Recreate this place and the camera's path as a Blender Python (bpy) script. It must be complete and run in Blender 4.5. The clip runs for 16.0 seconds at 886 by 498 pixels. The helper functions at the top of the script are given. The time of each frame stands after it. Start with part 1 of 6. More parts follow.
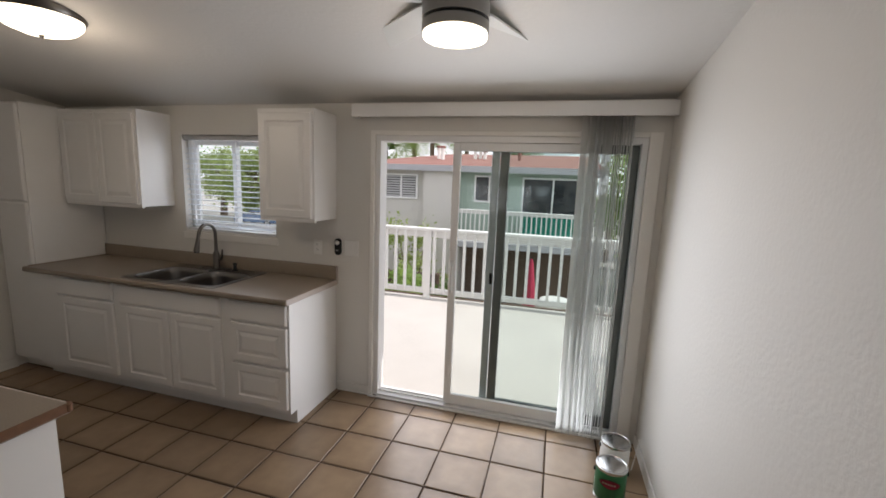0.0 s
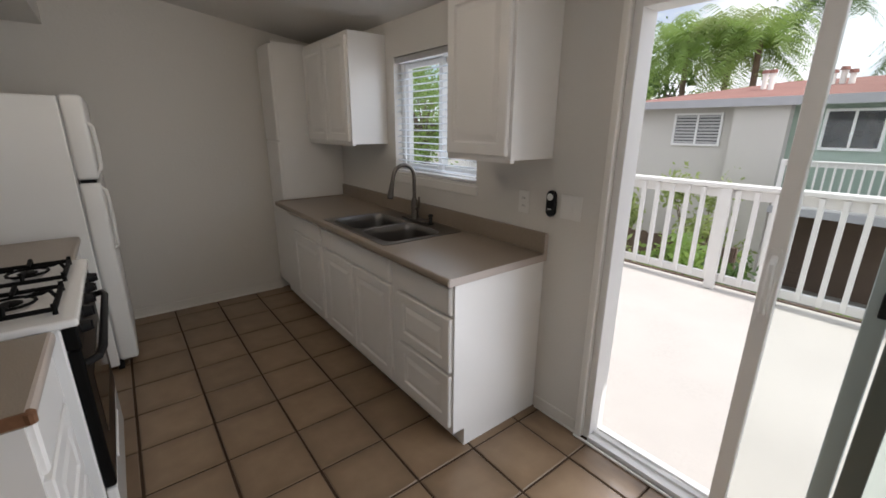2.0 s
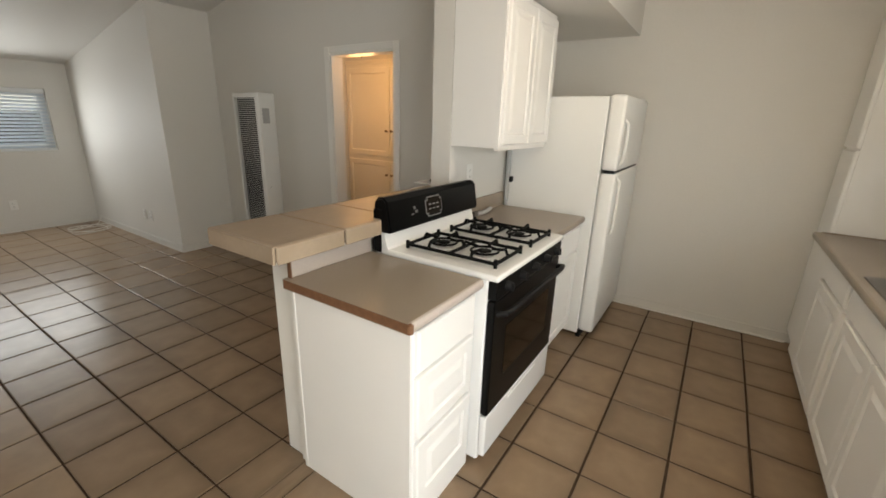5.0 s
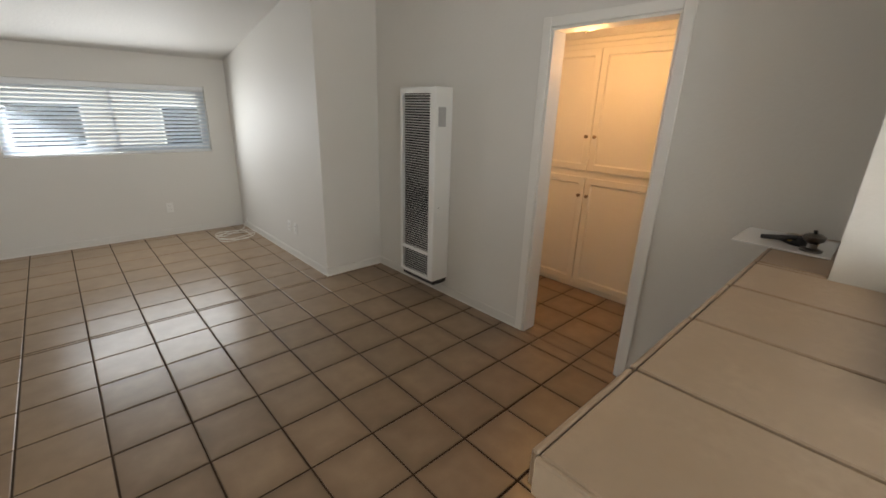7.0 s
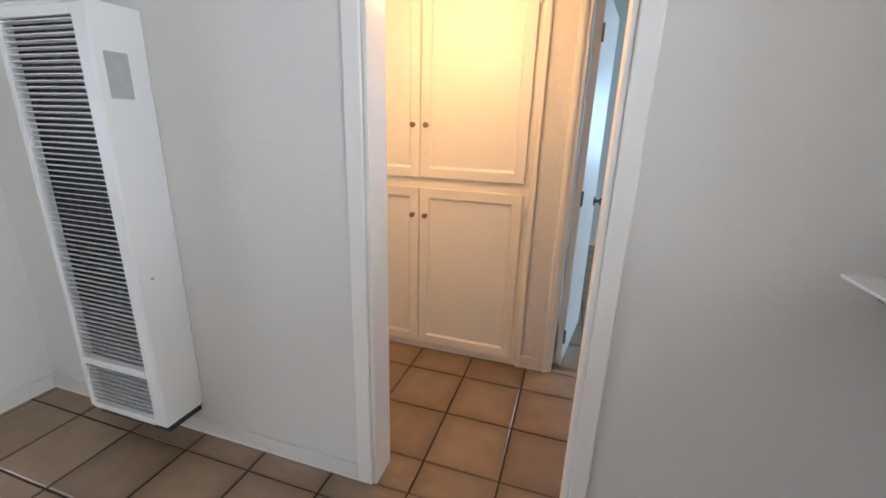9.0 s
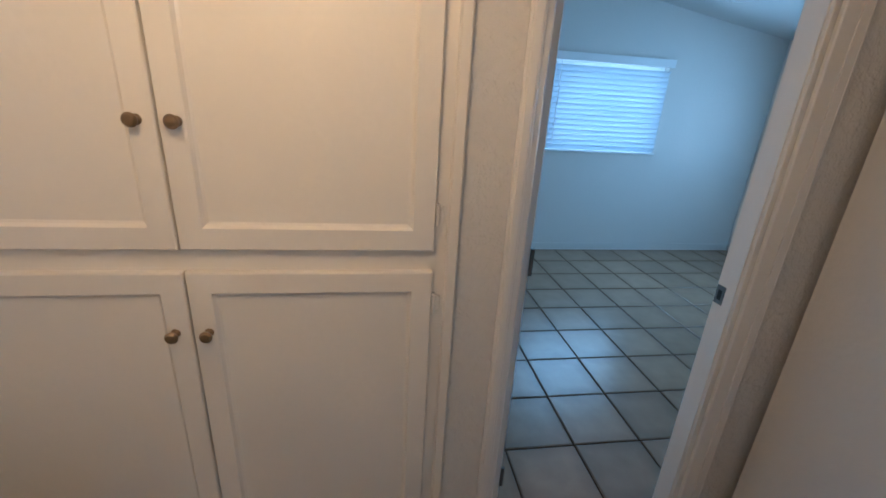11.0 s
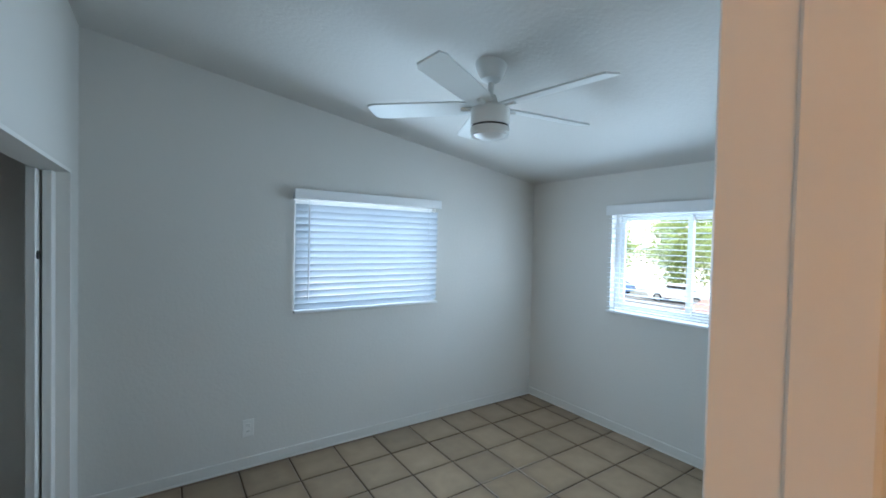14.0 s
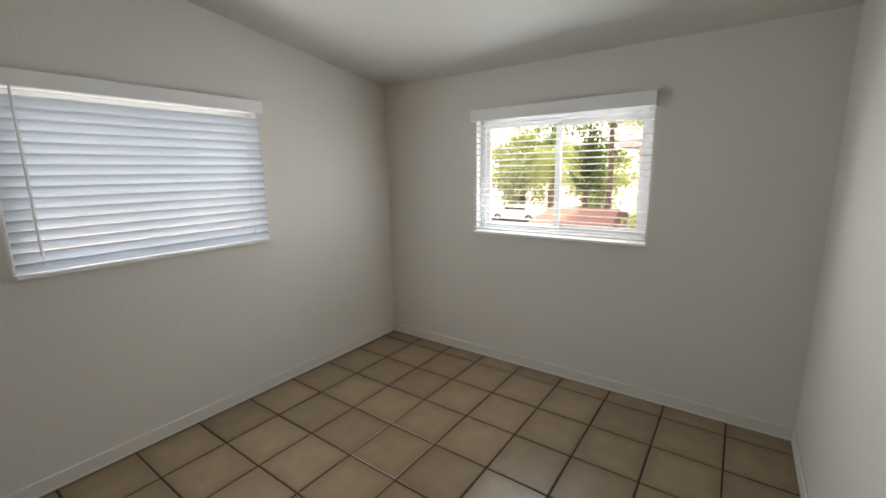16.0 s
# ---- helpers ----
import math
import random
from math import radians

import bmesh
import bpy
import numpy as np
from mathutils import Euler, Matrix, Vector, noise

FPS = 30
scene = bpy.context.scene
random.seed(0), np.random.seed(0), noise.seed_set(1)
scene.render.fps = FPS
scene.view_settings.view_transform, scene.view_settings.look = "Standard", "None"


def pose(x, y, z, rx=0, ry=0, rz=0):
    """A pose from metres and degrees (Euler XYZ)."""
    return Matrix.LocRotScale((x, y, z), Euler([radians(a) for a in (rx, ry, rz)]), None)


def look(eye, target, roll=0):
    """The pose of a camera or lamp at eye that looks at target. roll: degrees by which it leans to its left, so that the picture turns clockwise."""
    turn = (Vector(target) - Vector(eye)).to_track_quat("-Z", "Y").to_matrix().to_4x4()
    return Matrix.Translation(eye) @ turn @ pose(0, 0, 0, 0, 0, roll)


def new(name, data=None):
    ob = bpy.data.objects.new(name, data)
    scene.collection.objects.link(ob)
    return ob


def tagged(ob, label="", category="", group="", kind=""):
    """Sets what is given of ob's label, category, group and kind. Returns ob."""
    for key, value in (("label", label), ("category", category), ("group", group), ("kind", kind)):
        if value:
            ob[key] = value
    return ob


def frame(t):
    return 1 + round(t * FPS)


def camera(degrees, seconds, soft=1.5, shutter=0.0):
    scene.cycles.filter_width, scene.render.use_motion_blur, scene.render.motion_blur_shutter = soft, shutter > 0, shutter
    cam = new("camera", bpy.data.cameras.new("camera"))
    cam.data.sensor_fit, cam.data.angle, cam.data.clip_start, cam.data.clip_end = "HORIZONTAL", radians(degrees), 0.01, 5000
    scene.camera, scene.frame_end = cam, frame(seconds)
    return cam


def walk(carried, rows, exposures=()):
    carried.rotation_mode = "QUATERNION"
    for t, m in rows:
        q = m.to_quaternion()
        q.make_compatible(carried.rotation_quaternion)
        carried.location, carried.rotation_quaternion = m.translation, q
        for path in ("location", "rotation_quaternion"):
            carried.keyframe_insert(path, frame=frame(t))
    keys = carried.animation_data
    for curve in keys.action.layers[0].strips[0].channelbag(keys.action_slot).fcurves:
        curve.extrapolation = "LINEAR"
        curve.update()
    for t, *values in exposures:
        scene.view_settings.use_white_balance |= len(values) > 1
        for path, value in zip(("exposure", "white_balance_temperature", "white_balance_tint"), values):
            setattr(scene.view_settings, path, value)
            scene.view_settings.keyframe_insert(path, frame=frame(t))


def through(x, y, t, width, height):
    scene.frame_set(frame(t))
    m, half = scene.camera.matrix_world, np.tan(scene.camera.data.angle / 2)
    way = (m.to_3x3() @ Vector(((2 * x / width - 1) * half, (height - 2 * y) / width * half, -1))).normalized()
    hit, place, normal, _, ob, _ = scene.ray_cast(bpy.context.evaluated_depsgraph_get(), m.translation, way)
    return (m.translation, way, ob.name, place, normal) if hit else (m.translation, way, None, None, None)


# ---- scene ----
cam = camera(94.2, 16.0, 1.7)
PATH = [
    (0, (1.576, -2.771, 1.656), (1.06, -0.864, 1.344), 2.3),
    (0.5, (1.498, -2.47, 1.605), (0.925, -0.596, 1.203), 2.3),
    (1, (1.471, -2.123, 1.576), (0.633, -0.382, 1.062), 1.3),
    (1.5, (1.359, -1.881, 1.52), (0.172, -0.367, 0.973), 0.6),
    (2, (1.242, -1.633, 1.5), (-0.272, -0.454, 0.938), 0.4),
    (2.5, (1.194, -1.394, 1.486), (-0.549, -0.609, 0.897), 0.3),
    (3, (1.157, -1.221, 1.486), (-0.71, -0.835, 0.882), 0.6),
    (3.5, (1.032, -1.14, 1.483), (-0.871, -1.175, 0.867), 0.8),
    (4, (0.98, -1.047, 1.491), (-0.878, -1.446, 0.866), 1.2),
    (4.5, (0.966, -1.001, 1.501), (-0.786, -1.742, 0.885), 1.4),
    (5, (0.956, -1.2, 1.486), (-0.645, -2.239, 0.887), 1.8),
    (5.2, (0.957, -1.328, 1.49), (-0.574, -2.47, 0.895), 1.8),
    (7.3, (0.426, -2.762, 1.518), (-0.867, -4.149, 0.883), 1.7),
    (7.5, (0.32, -2.878, 1.522), (-1.052, -4.189, 0.891), 1.7),
    (8, (0.074, -3.146, 1.458), (-1.511, -4.2, 0.842), 2.1),
    (8.5, (-0.232, -3.357, 1.43), (-1.957, -4.146, 0.797), 2.2),
    (9, (-0.557, -3.514, 1.351), (-2.383, -4.088, 0.771), 1.7),
    (9.2, (-0.695, -3.602, 1.35), (-2.545, -4.094, 0.77), 1.6),
    (11.3, (-1.935, -3.892, 1.416), (-3.767, -3.439, 0.754), 2.4),
    (11.5, (-2.044, -3.829, 1.414), (-3.852, -3.271, 0.765), 1.4),
    (12, (-2.255, -3.666, 1.411), (-3.98, -2.87, 0.786), 0.8),
    (12.5, (-2.434, -3.515, 1.399), (-4.075, -2.508, 0.855), 0.9),
    (13, (-2.574, -3.36, 1.432), (-4.201, -2.255, 1.068), 0.9),
    (13.5, (-2.663, -3.185, 1.532), (-4.311, -2.065, 1.352), 1.1),
    (14, (-2.69, -3.12, 1.562), (-4.348, -2.004, 1.518), 1.3),
    (14.5, (-2.831, -3.115, 1.505), (-4.371, -1.85, 1.396), 1.3),
    (15, (-3.01, -3.03, 1.465), (-4.356, -1.57, 1.244), 0.8),
    (15.5, (-3.085, -2.93, 1.456), (-4.3, -1.371, 1.155), -0.3),
    (16, (-3.164, -2.699, 1.456), (-4.31, -1.103, 1.084), -0.9),
]
walk(cam, [(t, look(eye, at, roll)) for t, eye, at, roll in PATH],
     [(0.0, -0.4, 6500, 15), (1.0, -0.35, 6000, 11), (1.5, -0.35, 6200, 13), (2.5, -0.25, 6400, 14), (3.5, 0.3, 6500, 11), (4.5, 0.7, 7000, 10), (5.1, 0.85, 7000, 9), (7.4, 1.2, 6600, 10), (8.0, 1.6, 6300, 10), (8.4, 1.82, 6000, 10), (9.2, 1.95, 5500, 12),
      (11.3, 1.05, 4400, 2), (12.5, 1.2, 4500, 0), (13.1, 1.25, 4950, 3), (13.6, 1.3, 5500, 8), (14.1, 1.33, 6250, 16), (14.6, 1.33, 7150, 22), (15.2, 1.15, 7900, 25), (16.0, 1.05, 8700, 27)])

# ---- world and light ----
world = bpy.data.worlds.new("sky")
scene.world = world
world.use_nodes = True
wn, wl = world.node_tree.nodes, world.node_tree.links
sky = wn.new("ShaderNodeTexSky")
sky.sky_type = "NISHITA"
sky.sun_disc = False
sky.sun_elevation, sky.sun_rotation = radians(52), radians(87)
wn["Background"].inputs[1].default_value = 0.14
# broken white cloud over the blue
wco, wmp, wno, wra, wmx = wn.new("ShaderNodeTexCoord"), wn.new("ShaderNodeMapping"), wn.new("ShaderNodeTexNoise"), wn.new("ShaderNodeMapRange"), wn.new("ShaderNodeMix")
wmp.inputs["Scale"].default_value = (1.0, 1.0, 2.6)
wno.inputs["Scale"].default_value, wno.inputs["Detail"].default_value = 2.6, 8.0
wra.inputs[1].default_value, wra.inputs[2].default_value = 0.30, 0.54
wmx.data_type = "RGBA"
wmx.inputs[7].default_value = (13.0, 13.3, 13.8, 1)
wl.new(wco.outputs["Generated"], wmp.inputs[0])
wl.new(wmp.outputs[0], wno.inputs["Vector"])
wl.new(wno.outputs["Fac"], wra.inputs[0])
wl.new(wra.outputs[0], wmx.inputs[0])
wl.new(sky.outputs[0], wmx.inputs[6])
wl.new(wmx.outputs[2], wn["Background"].inputs[0])


def lamp(name, kind, energy, m, color=(1, 1, 1), **settings):
    data = bpy.data.lights.new(name, kind)
    data.energy, data.color = energy, color
    for key, value in settings.items():
        if key == "size":
            data.size = value
        elif key == "size_y":
            data.shape, data.size_y = "RECTANGLE", value
        elif key == "angle":
            data.angle = value
        elif key == "radius":
            data.shadow_soft_size = value
    ob = new(name, data)
    ob.matrix_world = m
    return ob


SUN = Vector((math.cos(radians(52)) * math.cos(radians(3)), math.cos(radians(52)) * math.sin(radians(3)), math.sin(radians(52))))
lamp("sun", "SUN", 5.0, look(SUN * 30, (0, 0, 0)), (1, 0.95, 0.88), angle=radians(0.6))
SKYBLUE = (0.9, 0.95, 1.0)
# daylight in the openings, in place of the sky's own light
lamp("sky_slider", "AREA", 31, look((1.22, -0.14, 1.0), (1.3, -3, 0.75)), SKYBLUE, size=1.4, size_y=1.9)
lamp("sky_kitchen", "AREA", 4.5, look((-1.0, 0.054, 1.58), (-1.0, -3, 1.4)), SKYBLUE, size=0.8, size_y=0.75)
BEDBLUE = (0.60, 0.84, 1.0)
lamp("sky_bedroom_a", "AREA", 7, look((-5.555, -1.78, 1.42), (-3, -1.78, 1.0)), BEDBLUE, size=1.1, size_y=0.75)
lamp("sky_blind_a", "AREA", 2.8, look((-5.735, -1.78, 1.42), (-3, -1.78, 1.42)), BEDBLUE, size=1.1, size_y=0.75)
lamp("sky_bedroom_b", "AREA", 6, look((-4.19, -0.11, 1.42), (-4.5, -3, 0.8)), BEDBLUE, size=1.1, size_y=0.75)
lamp("sky_blind_b", "AREA", 4, look((-4.19, 0.055, 1.42), (-4.19, -3, 1.42)), BEDBLUE, size=1.1, size_y=0.75)
lamp("sky_living", "AREA", 12.5, look((0.05, -8.27, 1.33), (0.4, -3, 0.75)), SKYBLUE, size=1.7, size_y=0.7)
# the lit lamps of the place
lamp("fan_lamp", "POINT", 3.5, Matrix.Translation((1.16, -1.184, 2.10)), (1.0, 0.80, 0.58), radius=0.09)
lamp("kitchen_lamp", "POINT", 5.5, Matrix.Translation((-0.85, -1.27, 2.0)), (1.0, 0.84, 0.66), radius=0.10)
lamp("hall_lamp", "POINT", 4.9, Matrix.Translation((-2.06, -4.10, 1.84)), (1.0, 0.52, 0.2), radius=0.12)

# ---- materials ----
def material(name, color, rough=0.5, metal=0.0, vary=0.0, vary_scale=3.0, fine=0.0, fine_scale=60.0, bump=0.0, bump_scale=80.0,
             color2=None, coat=0.0, random_tone=0.0, stretch=None, transmission=0.0, alpha=1.0, bump_detail=3.0, rough_vary=0.0, bump_dist=0.004, spec=0.5, splat=False):
    """A surface with tone that varies at two scales, a fine relief and, where asked, a tone of its own for each piece."""
    mat = bpy.data.materials.new(name)
    mat.use_nodes = True
    n, l = mat.node_tree.nodes, mat.node_tree.links
    b = n["Principled BSDF"]
    b.inputs["Roughness"].default_value = rough
    b.inputs["Metallic"].default_value = metal
    b.inputs["Coat Weight"].default_value = coat
    b.inputs["Coat Roughness"].default_value = 0.08
    b.inputs["Transmission Weight"].default_value = transmission
    b.inputs["Alpha"].default_value = alpha
    b.inputs["Specular IOR Level"].default_value = spec
    co = n.new("ShaderNodeTexCoord")
    src = co.outputs["Object"]
    if stretch:
        mp = n.new("ShaderNodeMapping")
        mp.inputs["Scale"].default_value = stretch
        l.new(src, mp.inputs[0])
        src = mp.outputs[0]

    def noise_at(scale, detail=4.0):
        t = n.new("ShaderNodeTexNoise")
        t.inputs["Scale"].default_value, t.inputs["Detail"].default_value = scale, detail
        l.new(src, t.inputs["Vector"])
        return t.outputs["Fac"]

    def mix(a, c, fac, kind="MIX"):
        m = n.new("ShaderNodeMix")
        m.data_type, m.blend_type = "RGBA", kind
        for sock, v in ((m.inputs[6], a), (m.inputs[7], c), (m.inputs[0], fac)):
            if isinstance(v, (tuple, float, int)):
                sock.default_value = (*v, 1) if isinstance(v, tuple) else v
            else:
                l.new(v, sock)
        return m.outputs[2]

    def spread(fac, lo, hi):
        r = n.new("ShaderNodeMapRange")
        r.inputs[1].default_value, r.inputs[2].default_value = 0.3, 0.7
        r.inputs[3].default_value, r.inputs[4].default_value = lo, hi
        l.new(fac, r.inputs[0])
        return r.outputs[0]

    out = color
    dark = color2 or tuple(c * (1 - vary) for c in color)
    if vary or color2:
        out = mix(color, dark, spread(noise_at(vary_scale), 0.0, 1.0))
    if fine:
        out = mix(out, tuple(c * (1 - fine) for c in color), spread(noise_at(fine_scale, 6.0), 0.0, 1.0))
    if random_tone:
        info = n.new("ShaderNodeObjectInfo")
        r = n.new("ShaderNodeMapRange")
        r.inputs[3].default_value, r.inputs[4].default_value = 1 - random_tone, 1 + random_tone
        l.new(info.outputs["Random"], r.inputs[0])
        hsv = n.new("ShaderNodeHueSaturation")
        l.new(r.outputs[0], hsv.inputs["Value"])
        if isinstance(out, tuple):
            hsv.inputs["Color"].default_value = (*out, 1)
        else:
            l.new(out, hsv.inputs["Color"])
        out = hsv.outputs[0]
    if isinstance(out, tuple):
        b.inputs["Base Color"].default_value = (*out, 1)
    else:
        l.new(out, b.inputs["Base Color"])
    if rough_vary:
        l.new(spread(noise_at(vary_scale * 2.3), max(rough - rough_vary, 0.02), rough + rough_vary), b.inputs["Roughness"])
    if bump:
        bp = n.new("ShaderNodeBump")
        bp.inputs["Strength"].default_value, bp.inputs["Distance"].default_value = bump, bump_dist
        height = noise_at(bump_scale, bump_detail)
        if splat:  # flattened splats of plaster
            r = n.new("ShaderNodeMapRange")
            r.inputs[1].default_value, r.inputs[2].default_value = 0.36, 0.70
            l.new(height, r.inputs[0])
            height = r.outputs[0]
        l.new(height, bp.inputs["Height"])
        l.new(bp.outputs[0], b.inputs["Normal"])
    return mat


PAINT = material("wall_paint", (0.71, 0.69, 0.65), 0.62, vary=0.04, vary_scale=1.3, fine=0.03, bump=0.35, bump_scale=55, bump_detail=5)
TEXTURED = material("knockdown_paint", (0.71, 0.69, 0.65), 0.5, vary=0.04, vary_scale=1.3, fine=0.03, bump=0.55, bump_scale=60, bump_detail=2.0, bump_dist=0.004, splat=True)
CEIL = material("ceiling_paint", (0.68, 0.665, 0.635), 0.6, vary=0.04, vary_scale=1.0, fine=0.03, bump=0.5, bump_scale=45, bump_detail=5)
TRIM = material("trim_paint", (0.82, 0.80, 0.76), 0.42, vary=0.04, vary_scale=4, fine=0.03, bump=0.06, bump_scale=30)
CABINET = material("cabinet_white", (0.84, 0.83, 0.81), 0.32, vary=0.03, vary_scale=3, bump=0.03, bump_scale=60)
CABINET_IN = material("cabinet_side", (0.80, 0.78, 0.75), 0.45, vary=0.03, vary_scale=3, bump=0.03, bump_scale=60)
OLD_PAINT = material("old_cabinet_paint", (0.82, 0.78, 0.70), 0.4, vary=0.05, vary_scale=5, fine=0.03, bump=0.1, bump_scale=25)
LAMINATE = material("laminate_beige", (0.33, 0.27, 0.21), 0.3, vary=0.08, vary_scale=6, fine=0.25, fine_scale=220, bump=0.03, bump_scale=150)
LAM_EDGE = material("laminate_edge_pale", (0.52, 0.45, 0.40), 0.4, vary=0.08, vary_scale=8, fine=0.15, fine_scale=200)
PARTICLE = material("bare_brown_edge", (0.20, 0.09, 0.04), 0.7, vary=0.3, vary_scale=30, fine=0.3)
STEEL = material("stainless_steel", (0.23, 0.22, 0.21), 0.28, 1.0, fine=0.05, fine_scale=200)
NICKEL = material("brushed_nickel", (0.18, 0.165, 0.15), 0.3, 1.0, vary=0.1, vary_scale=20)
DARK_METAL = material("dark_metal", (0.05, 0.05, 0.05), 0.4, 0.8, vary=0.2, vary_scale=20)
KNOB = material("aged_brass_knob", (0.32, 0.24, 0.15), 0.35, 1.0, vary=0.2, vary_scale=40)
ENAMEL = material("white_enamel", (0.84, 0.84, 0.83), 0.16, vary=0.02, vary_scale=3, coat=0.5)
HEATER = material("heater_enamel", (0.80, 0.80, 0.78), 0.48, vary=0.03, vary_scale=3, bump=0.04, bump_scale=90)
FRIDGE = material("fridge_white", (0.82, 0.82, 0.80), 0.33, vary=0.02, vary_scale=2, bump=0.12, bump_scale=260)
BLACK = material("black_enamel", (0.004, 0.004, 0.004), 0.3, vary=0.2, vary_scale=10, spec=0.10)
BLACK_GLASS = material("black_oven_glass", (0.008, 0.005, 0.003), 0.1, spec=0.2)
RUBBER = material("black_plastic", (0.010, 0.010, 0.011), 0.45, vary=0.2, vary_scale=20, spec=0.2)
IRON = material("cast_iron", (0.008, 0.008, 0.008), 0.6, 0.0, spec=0.08, vary=0.3, vary_scale=40, bump=0.3, bump_scale=300)
CONSOLE_PRINT = material("faded_console_print", (0.16, 0.16, 0.16), 0.4, vary=0.1, vary_scale=30)
ALU = material("burner_aluminium", (0.5, 0.5, 0.5), 0.35, 1.0, vary=0.2, vary_scale=60)
VINYL = material("white_vinyl", (0.83, 0.83, 0.82), 0.35, vary=0.03, vary_scale=4)
ALU_DARK = material("dark_anodised_frame", (0.15, 0.165, 0.155), 0.4, 0.3, vary=0.08, vary_scale=6)
ALUFRAME = material("grey_aluminium_frame", (0.46, 0.52, 0.54), 0.4, 0.1, vary=0.08, vary_scale=8)
BLIND = material("blind_white", (0.84, 0.85, 0.86), 0.45, vary=0.03, vary_scale=6, transmission=0.0)
PLASTIC = material("white_plastic", (0.80, 0.79, 0.76), 0.35, vary=0.03, vary_scale=10)
GREY = material("grey_marking", (0.45, 0.45, 0.45), 0.5, vary=0.1, vary_scale=30)
DARKGREY = material("dark_grille", (0.03, 0.03, 0.03), 0.7, vary=0.2, vary_scale=20)
def tile_material(name, light, dark, grime):
    """Glazed tile: speckled tone that differs from tile to tile, a worn pale middle and grime towards the joints."""
    mat = bpy.data.materials.new(name)
    mat.use_nodes = True
    n, l = mat.node_tree.nodes, mat.node_tree.links
    b = n["Principled BSDF"]
    co, info, sep = n.new("ShaderNodeTexCoord"), n.new("ShaderNodeObjectInfo"), n.new("ShaderNodeSeparateXYZ")
    off = n.new("ShaderNodeVectorMath")
    off.operation = "MULTIPLY_ADD"
    comb = n.new("ShaderNodeCombineXYZ")
    for k in range(3):
        l.new(info.outputs["Random"], comb.inputs[k])
    l.new(comb.outputs[0], off.inputs[0])
    off.inputs[1].default_value = (37.0, 23.0, 11.0)
    l.new(co.outputs["Object"], off.inputs[2])
    l.new(co.outputs["Object"], sep.inputs[0])

    def fnoise(scale, detail, lo, hi):
        t, r = n.new("ShaderNodeTexNoise"), n.new("ShaderNodeMapRange")
        t.inputs["Scale"].default_value, t.inputs["Detail"].default_value = scale, detail
        l.new(off.outputs[0], t.inputs["Vector"])
        r.inputs[1].default_value, r.inputs[2].default_value = lo, hi
        l.new(t.outputs["Fac"], r.inputs[0])
        return r.outputs[0]

    def calc(op, a, c):
        m = n.new("ShaderNodeMath")
        m.operation = op
        for sock, v in ((m.inputs[0], a), (m.inputs[1], c)):
            if isinstance(v, float):
                sock.default_value = v
            else:
                l.new(v, sock)
        return m.outputs[0]

    def blend(a, c, fac):
        m = n.new("ShaderNodeMix")
        m.data_type = "RGBA"
        for sock, v in ((m.inputs[6], a), (m.inputs[7], c), (m.inputs[0], fac)):
            if isinstance(v, tuple):
                sock.default_value = (*v, 1)
            else:
                l.new(v, sock)
        return m.outputs[2]
    col = blend(light, dark, fnoise(9.0, 6.0, 0.2, 0.8))
    edge = calc("MAXIMUM", calc("ABSOLUTE", sep.outputs[0], 0.0), calc("ABSOLUTE", sep.outputs[1], 0.0))
    er = n.new("ShaderNodeMapRange")
    er.inputs[1].default_value, er.inputs[2].default_value = 0.085, 0.155
    er.clamp = True
    l.new(edge, er.inputs[0])
    inside = calc("LESS_THAN", edge, 0.17)
    fac = calc("MULTIPLY", calc("MULTIPLY", er.outputs[0], inside), 0.5)
    col = blend(col, grime, fac)
    hsv, rv = n.new("ShaderNodeHueSaturation"), n.new("ShaderNodeMapRange")
    rv.inputs[3].default_value, rv.inputs[4].default_value = 0.88, 1.10
    l.new(info.outputs["Random"], rv.inputs[0])
    l.new(rv.outputs[0], hsv.inputs["Value"])
    l.new(col, hsv.inputs["Color"])
    l.new(hsv.outputs[0], b.inputs["Base Color"])
    b.inputs["Roughness"].default_value = 0.28
    bp = n.new("ShaderNodeBump")
    bp.inputs["Strength"].default_value, bp.inputs["Distance"].default_value = 0.05, 0.003
    l.new(fnoise(14.0, 2.0, 0.0, 1.0), bp.inputs["Height"])
    l.new(bp.outputs[0], b.inputs["Normal"])
    return mat


TILE = tile_material("ceramic_tile", (0.315, 0.220, 0.138), (0.225, 0.152, 0.093), (0.14, 0.090, 0.052))
GROUT = material("grout", (0.075, 0.048, 0.030), 0.9, spec=0.15, vary=0.35, vary_scale=6, fine=0.3, bump=0.4, bump_scale=200)
BARTILE = material("bar_tile", (0.38, 0.295, 0.215), 0.4, color2=(0.33, 0.25, 0.175), vary_scale=9.0, fine=0.12, fine_scale=50, random_tone=0.05, bump=0.1, bump_scale=25)
BARGROUT = material("bar_grout", (0.16, 0.11, 0.08), 0.9, vary=0.3, vary_scale=10)
FANBODY = material("fan_grey", (0.32, 0.31, 0.29), 0.4, 0.3, vary=0.05, vary_scale=8)
FANWHITE = material("fan_white", (0.74, 0.75, 0.73), 0.4, vary=0.03, vary_scale=8)
# the deck's broad darker patches paint dappled leaf shade into its colour
DECK = material("deck_coating_painted_dapple", (0.60, 0.57, 0.53), 0.75, vary=0.24, vary_scale=1.1, fine=0.1, bump=0.2, bump_scale=120)
RAIL = material("rail_white_paint", (0.82, 0.81, 0.79), 0.5, vary=0.06, vary_scale=5, bump=0.1, bump_scale=40)
STUCCO_PALE = material("stucco_pale", (0.62, 0.60, 0.56), 0.85, vary=0.07, vary_scale=0.8, fine=0.06, bump=0.4, bump_scale=60)
